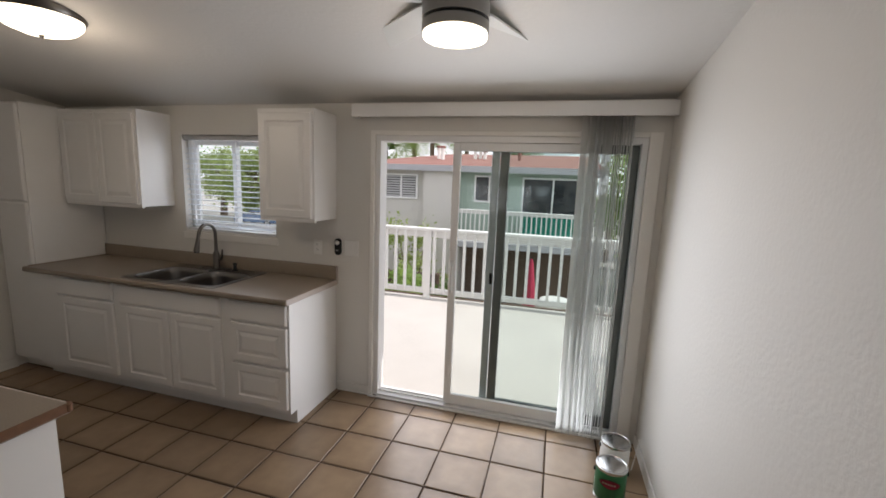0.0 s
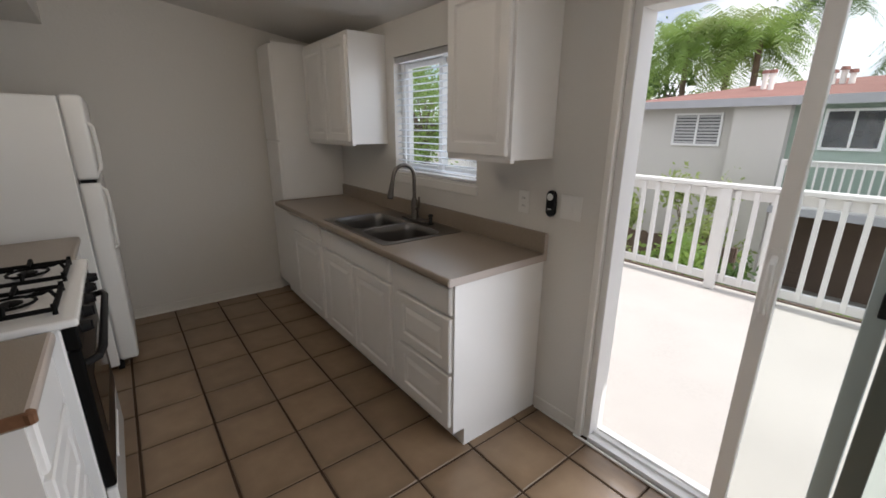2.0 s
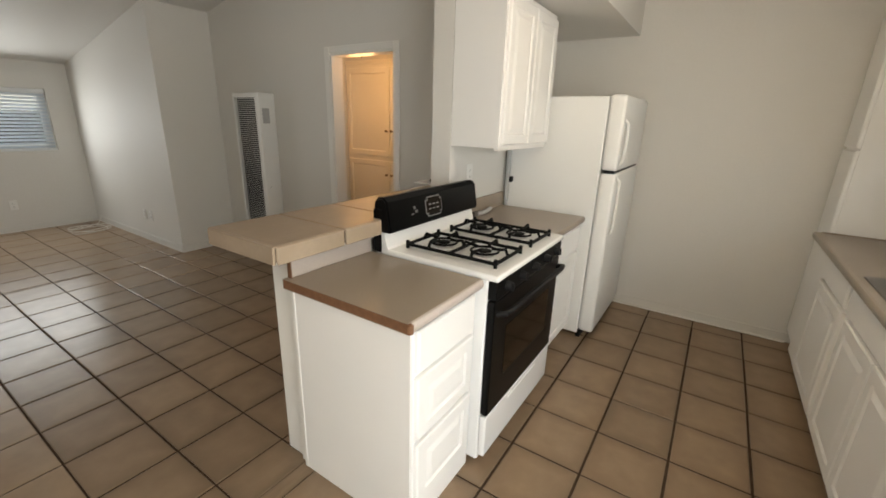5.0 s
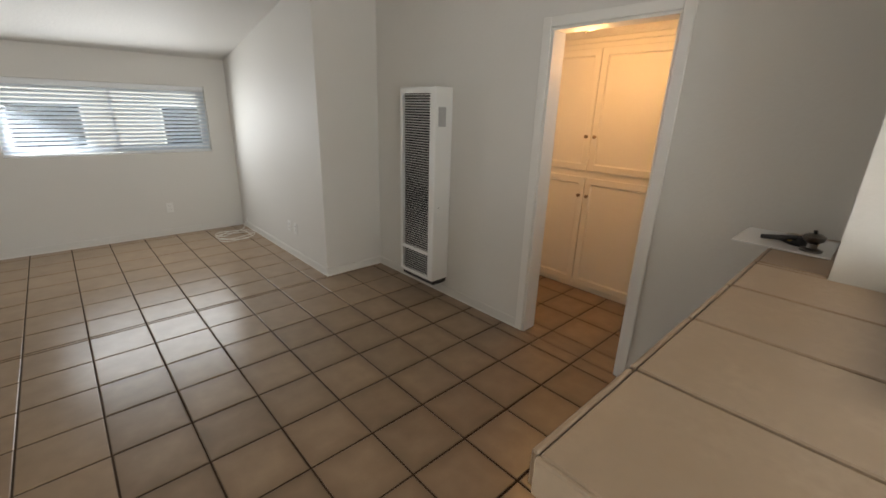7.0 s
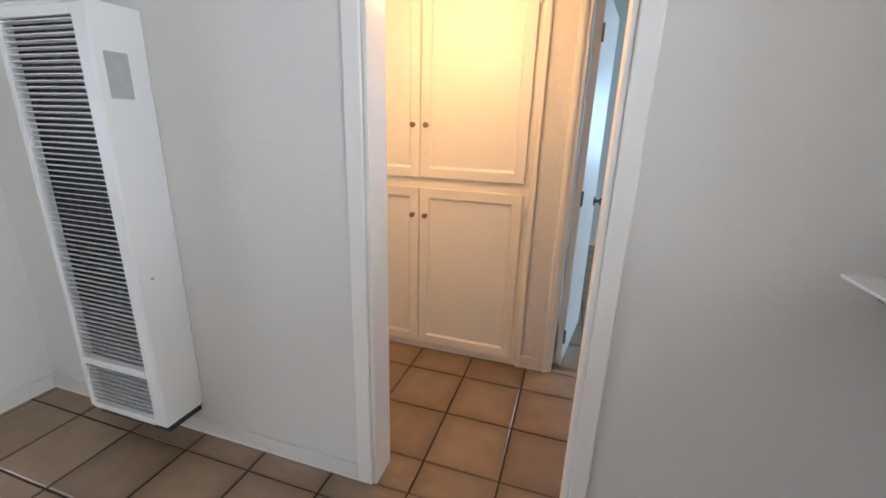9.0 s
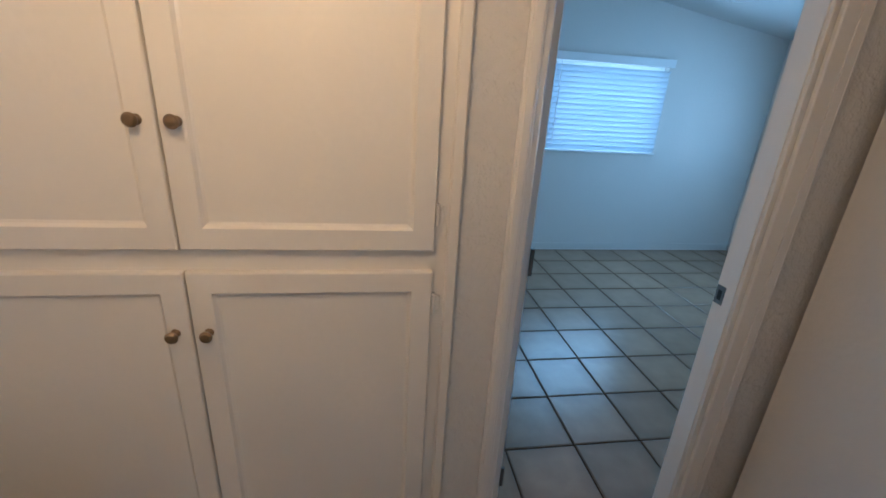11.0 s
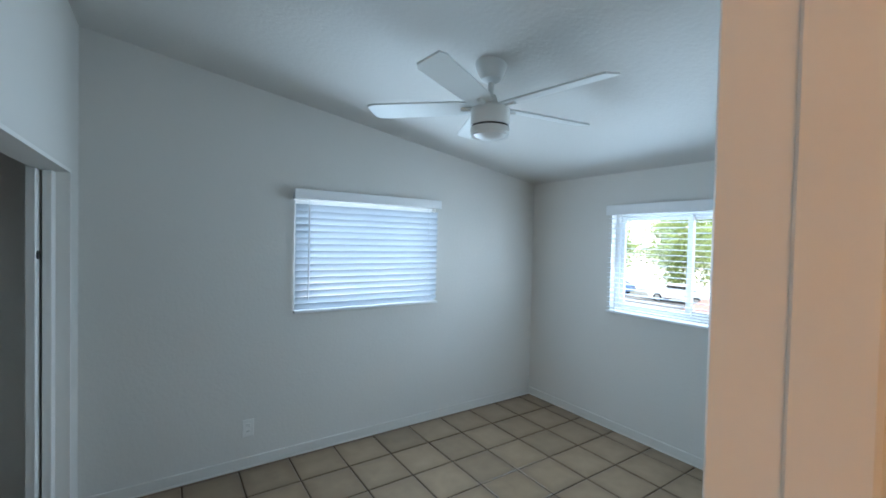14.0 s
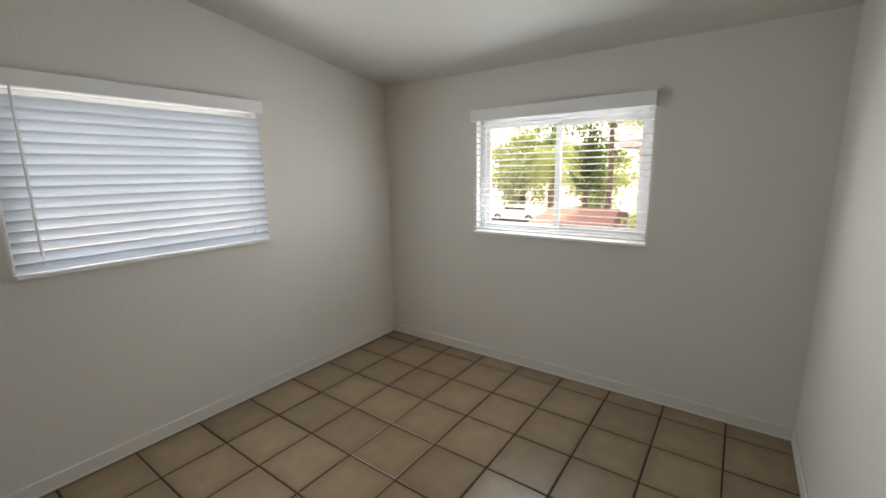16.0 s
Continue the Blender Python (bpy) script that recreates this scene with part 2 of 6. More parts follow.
STUCCO_GREEN = material("stucco_green", (0.36, 0.45, 0.38), 0.85, vary=0.08, vary_scale=0.8, fine=0.06, bump=0.4, bump_scale=60)
SHINGLE = material("roof_shingle", (0.33, 0.165, 0.135), 0.9, vary=0.25, vary_scale=1.5, fine=0.3, fine_scale=25, bump=0.5, bump_scale=30)
FASCIA = material("fascia_grey", (0.42, 0.42, 0.44), 0.6, vary=0.08, vary_scale=2)
DARKWOOD = material("weathered_wood", (0.16, 0.11, 0.08), 0.8, vary=0.3, vary_scale=3, fine=0.2, stretch=(1, 1, 6))
GROUND = material("concrete_ground", (0.42, 0.40, 0.37), 0.9, vary=0.25, vary_scale=0.4, fine=0.2, fine_scale=12, bump=0.3, bump_scale=40)
ASPHALT = material("asphalt", (0.11, 0.11, 0.108), 0.9, vary=0.2, vary_scale=0.5, fine=0.3, bump=0.4, bump_scale=90)
BARK = material("bark", (0.17, 0.12, 0.09), 0.9, vary=0.3, vary_scale=6, bump=0.6, bump_scale=20)
RED = material("red_canvas", (0.42, 0.03, 0.07), 0.8, vary=0.2, vary_scale=5)
TEAL = material("teal_screen", (0.02, 0.30, 0.22), 0.7, vary=0.15, vary_scale=5)
GREEN_LABEL = material("green_label", (0.02, 0.14, 0.05), 0.35, vary=0.1, vary_scale=15)
TIN = material("tin_plate", (0.6, 0.6, 0.6), 0.25, 1.0, vary=0.15, vary_scale=20)
CREAM = material("cream_print", (0.8, 0.76, 0.6), 0.5)
WHITE_PRINT = material("white_print", (0.8, 0.8, 0.8), 0.5)
CARS = [material("car_paint_" + n, c, 0.25, coat=1.0, vary=0.03) for n, c in (("white", (0.7, 0.7, 0.7)), ("dark", (0.03, 0.03, 0.04)), ("blue", (0.06, 0.12, 0.25)))]


def glass_material(name, tint, rough=0.0, through=0.0):
    mat = bpy.data.materials.new(name)
    mat.use_nodes = True
    n, l = mat.node_tree.nodes, mat.node_tree.links
    n.remove(n["Principled BSDF"])
    tr, gl, mx, fr = n.new("ShaderNodeBsdfTransparent"), n.new("ShaderNodeBsdfGlossy"), n.new("ShaderNodeMixShader"), n.new("ShaderNodeLayerWeight")
    tr.inputs[0].default_value = (*tint, 1)
    gl.inputs["Roughness"].default_value = rough
    # thin sheet: the same gloss on both of its faces
    pw, ml = n.new("ShaderNodeMath"), n.new("ShaderNodeMath")
    pw.operation, ml.operation = "POWER", "MULTIPLY_ADD"
    pw.inputs[1].default_value, ml.inputs[1].default_value, ml.inputs[2].default_value = 4.0, 0.6, 0.012
    l.new(fr.outputs["Facing"], pw.inputs[0])
    l.new(pw.outputs[0], ml.inputs[0])
    l.new(ml.outputs[0], mx.inputs[0])
    l.new(tr.outputs[0], mx.inputs[1])
    l.new(gl.outputs[0], mx.inputs[2])
    l.new(mx.outputs[0], n["Material Output"].inputs[0])
    return mat


def translucent_material(name, color, through, amount, clear=0.0):
    """Thin plastic: some light is thrown back, some comes through, a little passes straight."""
    mat = bpy.data.materials.new(name)
    mat.use_nodes = True
    n, l = mat.node_tree.nodes, mat.node_tree.links
    b = n["Principled BSDF"]
    b.inputs["Base Color"].default_value = (*color, 1)
    b.inputs["Roughness"].default_value = 0.4
    t, mx = n.new("ShaderNodeBsdfTranslucent"), n.new("ShaderNodeMixShader")
    t.inputs[0].default_value = (*through, 1)
    mx.inputs[0].default_value = amount
    l.new(b.outputs[0], mx.inputs[1])
    l.new(t.outputs[0], mx.inputs[2])
    last = mx
    if clear:
        tr, m2 = n.new("ShaderNodeBsdfTransparent"), n.new("ShaderNodeMixShader")
        m2.inputs[0].default_value = clear
        l.new(mx.outputs[0], m2.inputs[1])
        l.new(tr.outputs[0], m2.inputs[2])
        last = m2
    l.new(last.outputs[0], n["Material Output"].inputs[0])
    return mat


def glow_material(name, color, strength):
    mat = bpy.data.materials.new(name)
    mat.use_nodes = True
    b = mat.node_tree.nodes["Principled BSDF"]
    b.inputs["Base Color"].default_value = (0.9, 0.88, 0.84, 1)
    b.inputs["Emission Color"].default_value = (*color, 1)
    b.inputs["Emission Strength"].default_value = strength
    return mat


GLASS = glass_material("window_glass", (0.96, 0.98, 0.97))
GLASS_GREEN = glass_material("tinted_glass", (0.89, 0.935, 0.925))
GLASS_FAR = material("far_window_glass", (0.03, 0.035, 0.04), 0.08, vary=0.3, vary_scale=1.5, coat=1.0)
SLAT = translucent_material("slat_plastic", (0.82, 0.84, 0.86), (0.62, 0.70, 0.78), 0.38)
VANE = translucent_material("vane_plastic", (0.86, 0.86, 0.84), (0.88, 0.88, 0.87), 0.55, 0.22)
LEAF = translucent_material("leaf_green", (0.16, 0.25, 0.07), (0.40, 0.55, 0.14), 0.5)
LEAF_PALE = translucent_material("leaf_yellow_green", (0.22, 0.28, 0.10), (0.46, 0.55, 0.20), 0.5)
LEAF_DARK = translucent_material("leaf_dark", (0.07, 0.12, 0.04), (0.16, 0.26, 0.07), 0.5)
GLOW = glow_material("lit_diffuser", (1.0, 0.86, 0.62), 6.0)
GLOW_WARM = glow_material("lit_warm_glass", (1.0, 0.60, 0.26), 2.6)
FROST = material("frosted_glass_unlit", (0.75, 0.75, 0.73), 0.3, vary=0.03)


# ---- building blocks ----
def box(bm, x0, x1, y0, y1, z0, z1, bevel=0.0, seg=1):
    """A box between two corners, with its edges rounded off where bevel is given."""
    r = bmesh.ops.create_cube(bm, size=1, matrix=Matrix.Translation(((x0 + x1) / 2, (y0 + y1) / 2, (z0 + z1) / 2)) @ Matrix.Diagonal((abs(x1 - x0), abs(y1 - y0), abs(z1 - z0), 1)))
    if bevel:
        edges = {e for v in r["verts"] for e in v.link_edges}
        bmesh.ops.bevel(bm, geom=list(edges), offset=bevel, segments=seg, affect="EDGES", profile=0.5)
    return bm


def boxes(*list_of_boxes, bevel=0.0):
    bm = bmesh.new()
    for b in list_of_boxes:
        box(bm, *b, bevel=bevel)
    bmesh.ops.remove_doubles(bm, verts=bm.verts, dist=0.00005)
    return bm


def cyl(bm, a, b, r0, r1=None, seg=16, caps=True):
    """A round bar from a to b."""
    a, b = Vector(a), Vector(b)
    d = b - a
    m = Matrix.Translation((a + b) / 2) @ d.to_track_quat("Z", "Y").to_matrix().to_4x4()
    bmesh.ops.create_cone(bm, cap_ends=caps, segments=seg, radius1=r0, radius2=r0 if r1 is None else r1, depth=d.length, matrix=m)
    return bm


def lathe(bm, profile, at=(0, 0, 0), seg=28, m=None):
    """A turned body: profile is rows of radius and height."""
    rings = []
    for r, z in profile:
        ring = []
        for i in range(seg):
            a = 2 * math.pi * i / seg
            v = Vector((max(r, 1e-4) * math.cos(a), max(r, 1e-4) * math.sin(a), z))
            v = (m @ v) if m else v
            ring.append(bm.verts.new(v + Vector(at)))
        rings.append(ring)
    for p, q in zip(rings, rings[1:]):
        for i in range(seg):
            j = (i + 1) % seg
            bm.faces.new((p[i], p[j], q[j], q[i]))
    bm.faces.new(list(reversed(rings[0])))
    bm.faces.new(rings[-1])
    return bm


def tube(bm, points, r, seg=10):
    """A bent round bar through the points; r may be one radius or one for each point."""
    pts = [Vector(p) for p in points]
    radii = r if isinstance(r, (list, tuple)) else [r] * len(pts)
    rings, up = [], Vector((0.03, 0.02, 1)).normalized()
    for i, p in enumerate(pts):
        d = (pts[min(i + 1, len(pts) - 1)] - pts[max(i - 1, 0)]).normalized()
        u = up - d * up.dot(d)
        if u.length < 0.2:
            u = Vector((1, 0.1, 0)) - d * d.x
        u.normalize()
        w = d.cross(u)
        up = u
        rings.append([bm.verts.new(p + (u * math.cos(2 * math.pi * k / seg) + w * math.sin(2 * math.pi * k / seg)) * radii[i]) for k in range(seg)])
    for p, q in zip(rings, rings[1:]):
        for k in range(seg):
            j = (k + 1) % seg
            bm.faces.new((p[k], p[j], q[j], q[k]))
    bm.faces.new(list(reversed(rings[0])))
    bm.faces.new(rings[-1])
    return bm


def mesh_of(name, bm, mat, smooth=False):
    bmesh.ops.recalc_face_normals(bm, faces=bm.faces)
    me = bpy.data.meshes.new(name)
    bm.to_mesh(me)
    bm.free()
    for m in (mat if isinstance(mat, (list, tuple)) else [mat]):
        me.materials.append(m)
    if smooth:
        me.shade_smooth()
        me.set_sharp_from_angle(angle=radians(35))
    return me


def part(name, bm, mat, parent=None, label="", smooth=False):
    """One mesh object, in world metres, under its thing."""
    ob = new(name, mesh_of(name, bm, mat, smooth))
    if parent:
        ob.parent = parent
        ob.matrix_parent_inverse = world_of(parent).inverted()
    if label:
        ob["label"] = label
    return ob


def world_of(ob):
    m = ob.matrix_basis.copy()
    while ob.parent:
        m = ob.parent.matrix_basis @ ob.matrix_parent_inverse @ m
        ob = ob.parent
    return m


def thing(name, at, label, category, group=""):
    """An empty at the thing's base, which its parts hang under."""
    ob = new(name)
    ob.empty_display_size = 0.1
    ob.location = at
    return tagged(ob, label, category, group)


def structure(name, bm, mat, label, smooth=False):
    return tagged(part(name, bm, mat, smooth=smooth), label, name.split("_")[0], kind="structure")


# ---- the plan ----
XW = -2.725                   # hall wall with the bedroom door
XK, XR = -2.70, 2.20          # kitchen's end wall, dining side wall
XH, XL = -1.70, -1.10         # wall with the heater, living room wall
YP0, YP1 = -2.50, -2.63       # partition behind the stove
YS, YL = -5.95, -8.30         # step in the living room wall, far wall
XB0, XB1, YB = -5.68, -2.80, -3.52  # bedroom
T = 0.14
RIDGE = -4.2


def roof_z(y):
    return 2.20 + 0.15 * -y if y > RIDGE else 2.20 + 0.15 * -RIDGE - (RIDGE - y) * 0.20


def bed_z(y):
    return 2.15 + 0.15 * -y


def wall(name, axis, at0, at1, a0, a1, mat, label, top=2.9, openings=(), profile=None, cuts=()):
    """A wall that runs along axis from a0 to a1, with openings (a0, a1, z0, z1) right through it and, where profile is given, a sloped top."""
    bm = bmesh.new()
    marks = sorted({a0, a1, *[o for op in openings for o in op[:2]], *cuts})
    for p, q in zip(marks, marks[1:]):
        mid = (p + q) / 2
        holes = sorted([(o[2], o[3]) for o in openings if o[0] < mid < o[1]])
        z, spans = 0.0, []
        for h0, h1 in holes:
            if h0 > z:
                spans.append((z, h0))
            z = h1
        spans.append((z, None))
        for z0, z1 in spans:
            tp, tq = (z1, z1) if z1 is not None else ((profile(p), profile(q)) if profile else (top, top))
            vs = []
            for s in (at0, at1):
                for a, zz in ((p, z0), (q, z0), (q, tq), (p, tp)):
                    vs.append(bm.verts.new((a, s, zz) if axis == "x" else (s, a, zz)))
            for f in ((0, 1, 2, 3), (7, 6, 5, 4), (0, 4, 5, 1), (1, 5, 6, 2), (2, 6, 7, 3), (3, 7, 4, 0)):
                bm.faces.new([vs[i] for i in f])
    bmesh.ops.remove_doubles(bm, verts=bm.verts, dist=0.00005)
    return structure(name, bm, mat, label)


def slab(name, x0, x1, y0, y1, z_of, thick, mat, label):
    bm = bmesh.new()
    v = [bm.verts.new((x, y, z_of(y) + dz)) for dz in (0, thick) for x, y in ((x0, y0), (x1, y0), (x1, y1), (x0, y1))]
    for f in ((3, 2, 1, 0), (4, 5, 6, 7), (0, 1, 5, 4), (1, 2, 6, 5), (2, 3, 7, 6), (3, 0, 4, 7)):
        bm.faces.new([v[i] for i in f])
    return structure(name, bm, mat, label)


DOOR = (0.30, 2.08, 0.0, 1.98)
KWIN = (-1.43, -0.545, 1.18, 1.97)
BW2 = (-4.78, -3.60, 1.00, 1.83)
BW1 = (-2.37, -1.19, 1.02, 1.83)
LWIN = (-0.85, 0.95, 0.96, 1.70)
HALL = (-4.13, -3.42, 0.0, 1.99)
BDOOR = (-3.545, -2.835, 0.0, 2.0)
CLOSET = (-5.45, -4.15, 0.0, 1.87)
HT = 2.17

wall("wall_north", "x", 0.0, T, XK - 0.05, XR + T, PAINT, "off-white painted wall with window and sliding door", 2.22, [DOOR, KWIN])
wall("wall_east", "y", XR, XR + T, YL, 0.0, PAINT, "plain cream painted side wall", profile=roof_z, cuts=[RIDGE])
wall("wall_south", "x", YL - T, YL, XL - T, XR + T, PAINT, "off-white living room wall with a wide window", roof_z(YL), [LWIN])
wall("wall_living_west", "y", XL - T, XL, YL, YS, PAINT, "off-white living room wall", profile=roof_z)
wall("wall_step", "x", YS - T, YS, XH - T, XL - T, PAINT, "short return wall beside the heater", roof_z(YS))
wall("wall_heater", "y", XH - T + 0.02, XH, YS, YP0, PAINT, "off-white wall with a hall doorway", profile=roof_z, openings=[HALL], cuts=[RIDGE])
wall("wall_partition", "x", YP1, YP0, XH, -1.09, PAINT, "off-white partition wall behind the stove", roof_z(YP0))
wall("wall_partition_hall", "x", YP1, YP0, XK, XH - T + 0.02, PAINT, "off-white wall behind the fridge", roof_z(YP0))
wall("wall_kitchen_end", "y", XB1, XK, YP0, 0.0, PAINT, "off-white wall at the kitchen's end", profile=lambda y: roof_z(y) + 0.05)
wall("wall_hall_west", "y", XB1, XW, -5.0, YP0, TEXTURED, "off-white hall wall with the bedroom doorway", 2.66, [BDOOR, (-5.0, -3.72, 0.0, 2.05)])
wall("wall_hall_south", "x", -5.0 - T, -5.0, XB1, XH - T + 0.02, PAINT, "off-white wall at the hall's end", HT + 0.02)
wall("wall_cupboard_back", "y", -3.22, -3.20, -5.0, -3.72, PAINT, "back of the hall cupboard", 2.4)
wall("wall_bedroom_north", "x", 0.0, T, XB0 - T, XK - 0.05, PAINT, "off-white bedroom wall with a window", 2.17, [BW2])
wall("wall_bedroom_west", "y", XB0 - T, XB0, YB, 0.0, PAINT, "off-white bedroom wall with a window", profile=bed_z, openings=[BW1])
wall("wall_bedroom_south", "x", YB - 0.12, YB, XB0 - T, XB1, PAINT, "off-white bedroom wall with a closet", bed_z(YB), [CLOSET])
wall("wall_closet", "x", YB - 0.80, YB - 0.78, XB0, -3.25, PAINT, "closet back wall", 2.66)
wall("wall_closet_side", "y", -3.32, -3.30, YB - 0.78, YB - 0.12, PAINT, "closet side wall", 2.66)
wall("wall_closet_west", "y", XB0 - 0.02, XB0, YB - 0.78, YB - 0.12, PAINT, "closet side wall", 2.66)
slab("ceiling_front", XK - 0.1, XR + T, RIDGE, T, roof_z, 0.14, CEIL, "sloped off-white textured ceiling over kitchen and dining")
slab("ceiling_back", XH - T, XR + T, YL - T, RIDGE, roof_z, 0.14, CEIL, "sloped off-white textured ceiling over the living room")
slab("ceiling_bedroom", XB0 - T, XB1 + 0.02, YB - 0.82, T, bed_z, 0.14, CEIL, "sloped off-white bedroom ceiling")
slab("ceiling_hall", XB1, XH - T + 0.02, -5.0, YP1, lambda y: HT, 0.1, CEIL, "flat hall ceiling")
part_soffit = structure("soffit", boxes((XK, -1.09, YP0, -1.87, 2.13, 2.5)), PAINT, "dropped soffit over the stove wall")

# floor base with grout; the tiles lie on it
structure("floor", boxes((XB0 - T, XR + T, YL - T, T, -0.14, -0.004)), GROUT, "floor of beige ceramic tiles with dark grout")


# ---- parts that many things share ----
def panel(bm, o, u, n, w, h, loops):
    """A board standing on its back plane at o, u to the side and z up, whose face is shaped by loops of inset and height."""
    o, u, n, up = Vector(o), Vector(u), Vector(n), Vector((0, 0, 1))
    rings = []
    for inset, d in [(0, 0)] + list(loops):
        rings.append([bm.verts.new(o + u * a + up * b + n * d) for a, b in ((inset, inset), (w - inset, inset), (w - inset, h - inset), (inset, h - inset))])
    for p, q in zip(rings, rings[1:]):
        for i in range(4):
            bm.faces.new((p[i], p[(i + 1) % 4], q[(i + 1) % 4], q[i]))
    bm.faces.new(rings[0][::-1])
    bm.faces.new(rings[-1])
    return bm


RAISED = [(0, 0.015), (0.005, 0.020), (0.050, 0.020), (0.058, 0.013), (0.066, 0.013), (0.090, 0.0195)]
SLABBED = [(0, 0.013), (0.007, 0.020), (0.016, 0.020)]
SHAKER = [(0, 0.017), (0.003, 0.020), (0.052, 0.020), (0.058, 0.010), (0.064, 0.007)]


def front(name, x0, x1, z0, z1, y, toward, kind, parent, mat=None):
    """A door or drawer front on a cabinet that faces along y."""
    bm = panel(bmesh.new(), (x0, y, z0), (1, 0, 0), (0, toward, 0), x1 - x0, z1 - z0, kind)
    return part(name, bm, mat or CABINET, parent)


def base_body(x0, x1, yb, yf, top, parent, toe=0.07, kick=0.10):
    """The carcass with a recessed toe kick; yf is its front."""
    s = 1 if yf > yb else -1
    part("body", boxes((x0, x1, min(yb, yf), max(yb, yf), kick, top), bevel=0.0), CABINET, parent)
    part("toe_kick", boxes((x0, x1, min(yb, yf - s * toe), max(yb, yf - s * toe), 0.0, kick)), CABINET_IN, parent)


# ---- sink side ----
SF = -0.585
c = thing("base_cabinet", (-1.91, -0.3, 0), "white base cabinet with one drawer over a raised-panel door", "cabinet", "sink side base cabinets")
base_body(-2.345, -1.475, -0.003, SF, 0.862, c)
front("drawer_front", -2.07, -1.50, 0.715, 0.845, SF, -1, SLABBED, c)
front("door", -2.05, -1.50, 0.135, 0.695, SF, -1, RAISED, c)
c = thing("base_cabinet", (-0.98, -0.3, 0), "white sink cabinet with two raised-panel doors", "cabinet", "sink side base cabinets")
part("body", boxes((-1.475, -1.457, SF, -0.003, 0.10, 0.862), (-0.523, -0.505, SF, -0.003, 0.10, 0.862), (-1.457, -0.523, SF, -0.003, 0.10, 0.118), (-1.457, -0.523, SF, SF + 0.018, 0.118, 0.862)), CABINET, c)
part("toe_kick", boxes((-1.475, -0.505, SF + 0.07, -0.003, 0.0, 0.10)), CABINET_IN, c)
front("false_front", -1.44, -0.545, 0.715, 0.845, SF, -1, SLABBED, c)
front("door", -1.42, -0.985, 0.135, 0.695, SF, -1, RAISED, c)
front("door", -0.975, -0.545, 0.135, 0.695, SF, -1, RAISED, c)
c = thing("base_cabinet", (-0.26, -0.3, 0), "white base cabinet with three drawers and plain side", "cabinet", "sink side base cabinets")
part("body", boxes((-0.505, -0.034, SF, -0.003, 0.10, 0.862)), CABINET, c)
part("toe_kick", boxes((-0.505, -0.034, SF + 0.07, -0.003, 0.0, 0.10)), CABINET_IN, c)
part("side_panel", boxes((-0.034, -0.016, SF, -0.003, 0.10, 0.862), (-0.034, -0.016, SF + 0.07, -0.003, 0.0, 0.10)), CABINET, c)
front("drawer_front", -0.46, -0.03, 0.715, 0.845, SF, -1, SLABBED, c)
front("drawer_front", -0.46, -0.03, 0.43, 0.695, SF, -1, RAISED, c)
front("drawer_front", -0.46, -0.03, 0.135, 0.41, SF, -1, RAISED, c)

c = thing("pantry_cabinet", (-2.52, -0.3, 0), "tall white pantry cabinet with two stacked plain doors", "cabinet")
part("body", boxes((XK + 0.003, -2.349, -0.545, -0.003, 0.09, 2.14)), CABINET, c)
part("toe_kick", boxes((XK + 0.003, -2.349, -0.485, -0.003, 0.0, 0.09)), CABINET_IN, c)
front("door", XK + 0.02, -2.36, 1.40, 2.125, -0.545, -1, SLABBED, c)
front("door", XK + 0.02, -2.36, 0.11, 1.385, -0.545, -1, SLABBED, c)


def countertop(name, x0, x1, yb, yf, top, label, hole=None, splash=None, rough_end=False, group=""):
    """A laminate worktop with a rolled front edge, a raised strip at the back, and a pale band on its open end."""
    c = thing(name, ((x0 + x1) / 2, (yb + yf) / 2, top - 0.038), label, "countertop", group)
    s = 1 if yf > yb else -1
    ye = yf - s * 0.014
    y0, y1 = sorted((yb, ye))
    bm = bmesh.new()
    if hole:
        # one ring of board round the cut-out
        hx0, hx1, hy0, hy1 = hole
        rings = [[[bm.verts.new((x, y, z)) for x, y in ((p0, q0), (p1, q0), (p1, q1), (p0, q1))] for p0, p1, q0, q1 in ((x0, x1, y0, y1), (hx0, hx1, hy0, hy1))] for z in (top - 0.038, top)]
        for k in range(4):
            n = (k + 1) % 4
            for outer_, inner_ in rings:
                bm.faces.new((outer_[k], outer_[n], inner_[n], inner_[k]))
            for e in (0, 1):
                bm.faces.new((rings[0][e][k], rings[0][e][n], rings[1][e][n], rings[1][e][k]))
    else:
        box(bm, x0, x1, y0, y1, top - 0.038, top)
    part("slab", bm, LAMINATE, c)
    prof = [(0, 0), (0.008, -0.002), (0.0125, -0.008), (0.014, -0.019), (0.0125, -0.031), (0.008, -0.037), (0, -0.038)]
    bm = bmesh.new()
    rows = [[bm.verts.new((x, ye + s * d, top + z)) for d, z in prof] for x in (x0, x1)]
    for i in range(len(prof) - 1):
        bm.faces.new((rows[0][i], rows[1][i], rows[1][i + 1], rows[0][i + 1]))
    bm.faces.new(rows[0])
    bm.faces.new(rows[1][::-1])
    part("front_edge", bm, LAM_EDGE if rough_end else LAMINATE, c, smooth=True)
    if splash:
        sx0, sx1, sh = splash
        part("backsplash", box(bmesh.new(), sx0, sx1, min(yb, yb + s * 0.022), max(yb, yb + s * 0.022), top, top + sh, 0.004), LAM_EDGE if rough_end else LAMINATE, c)
    return c


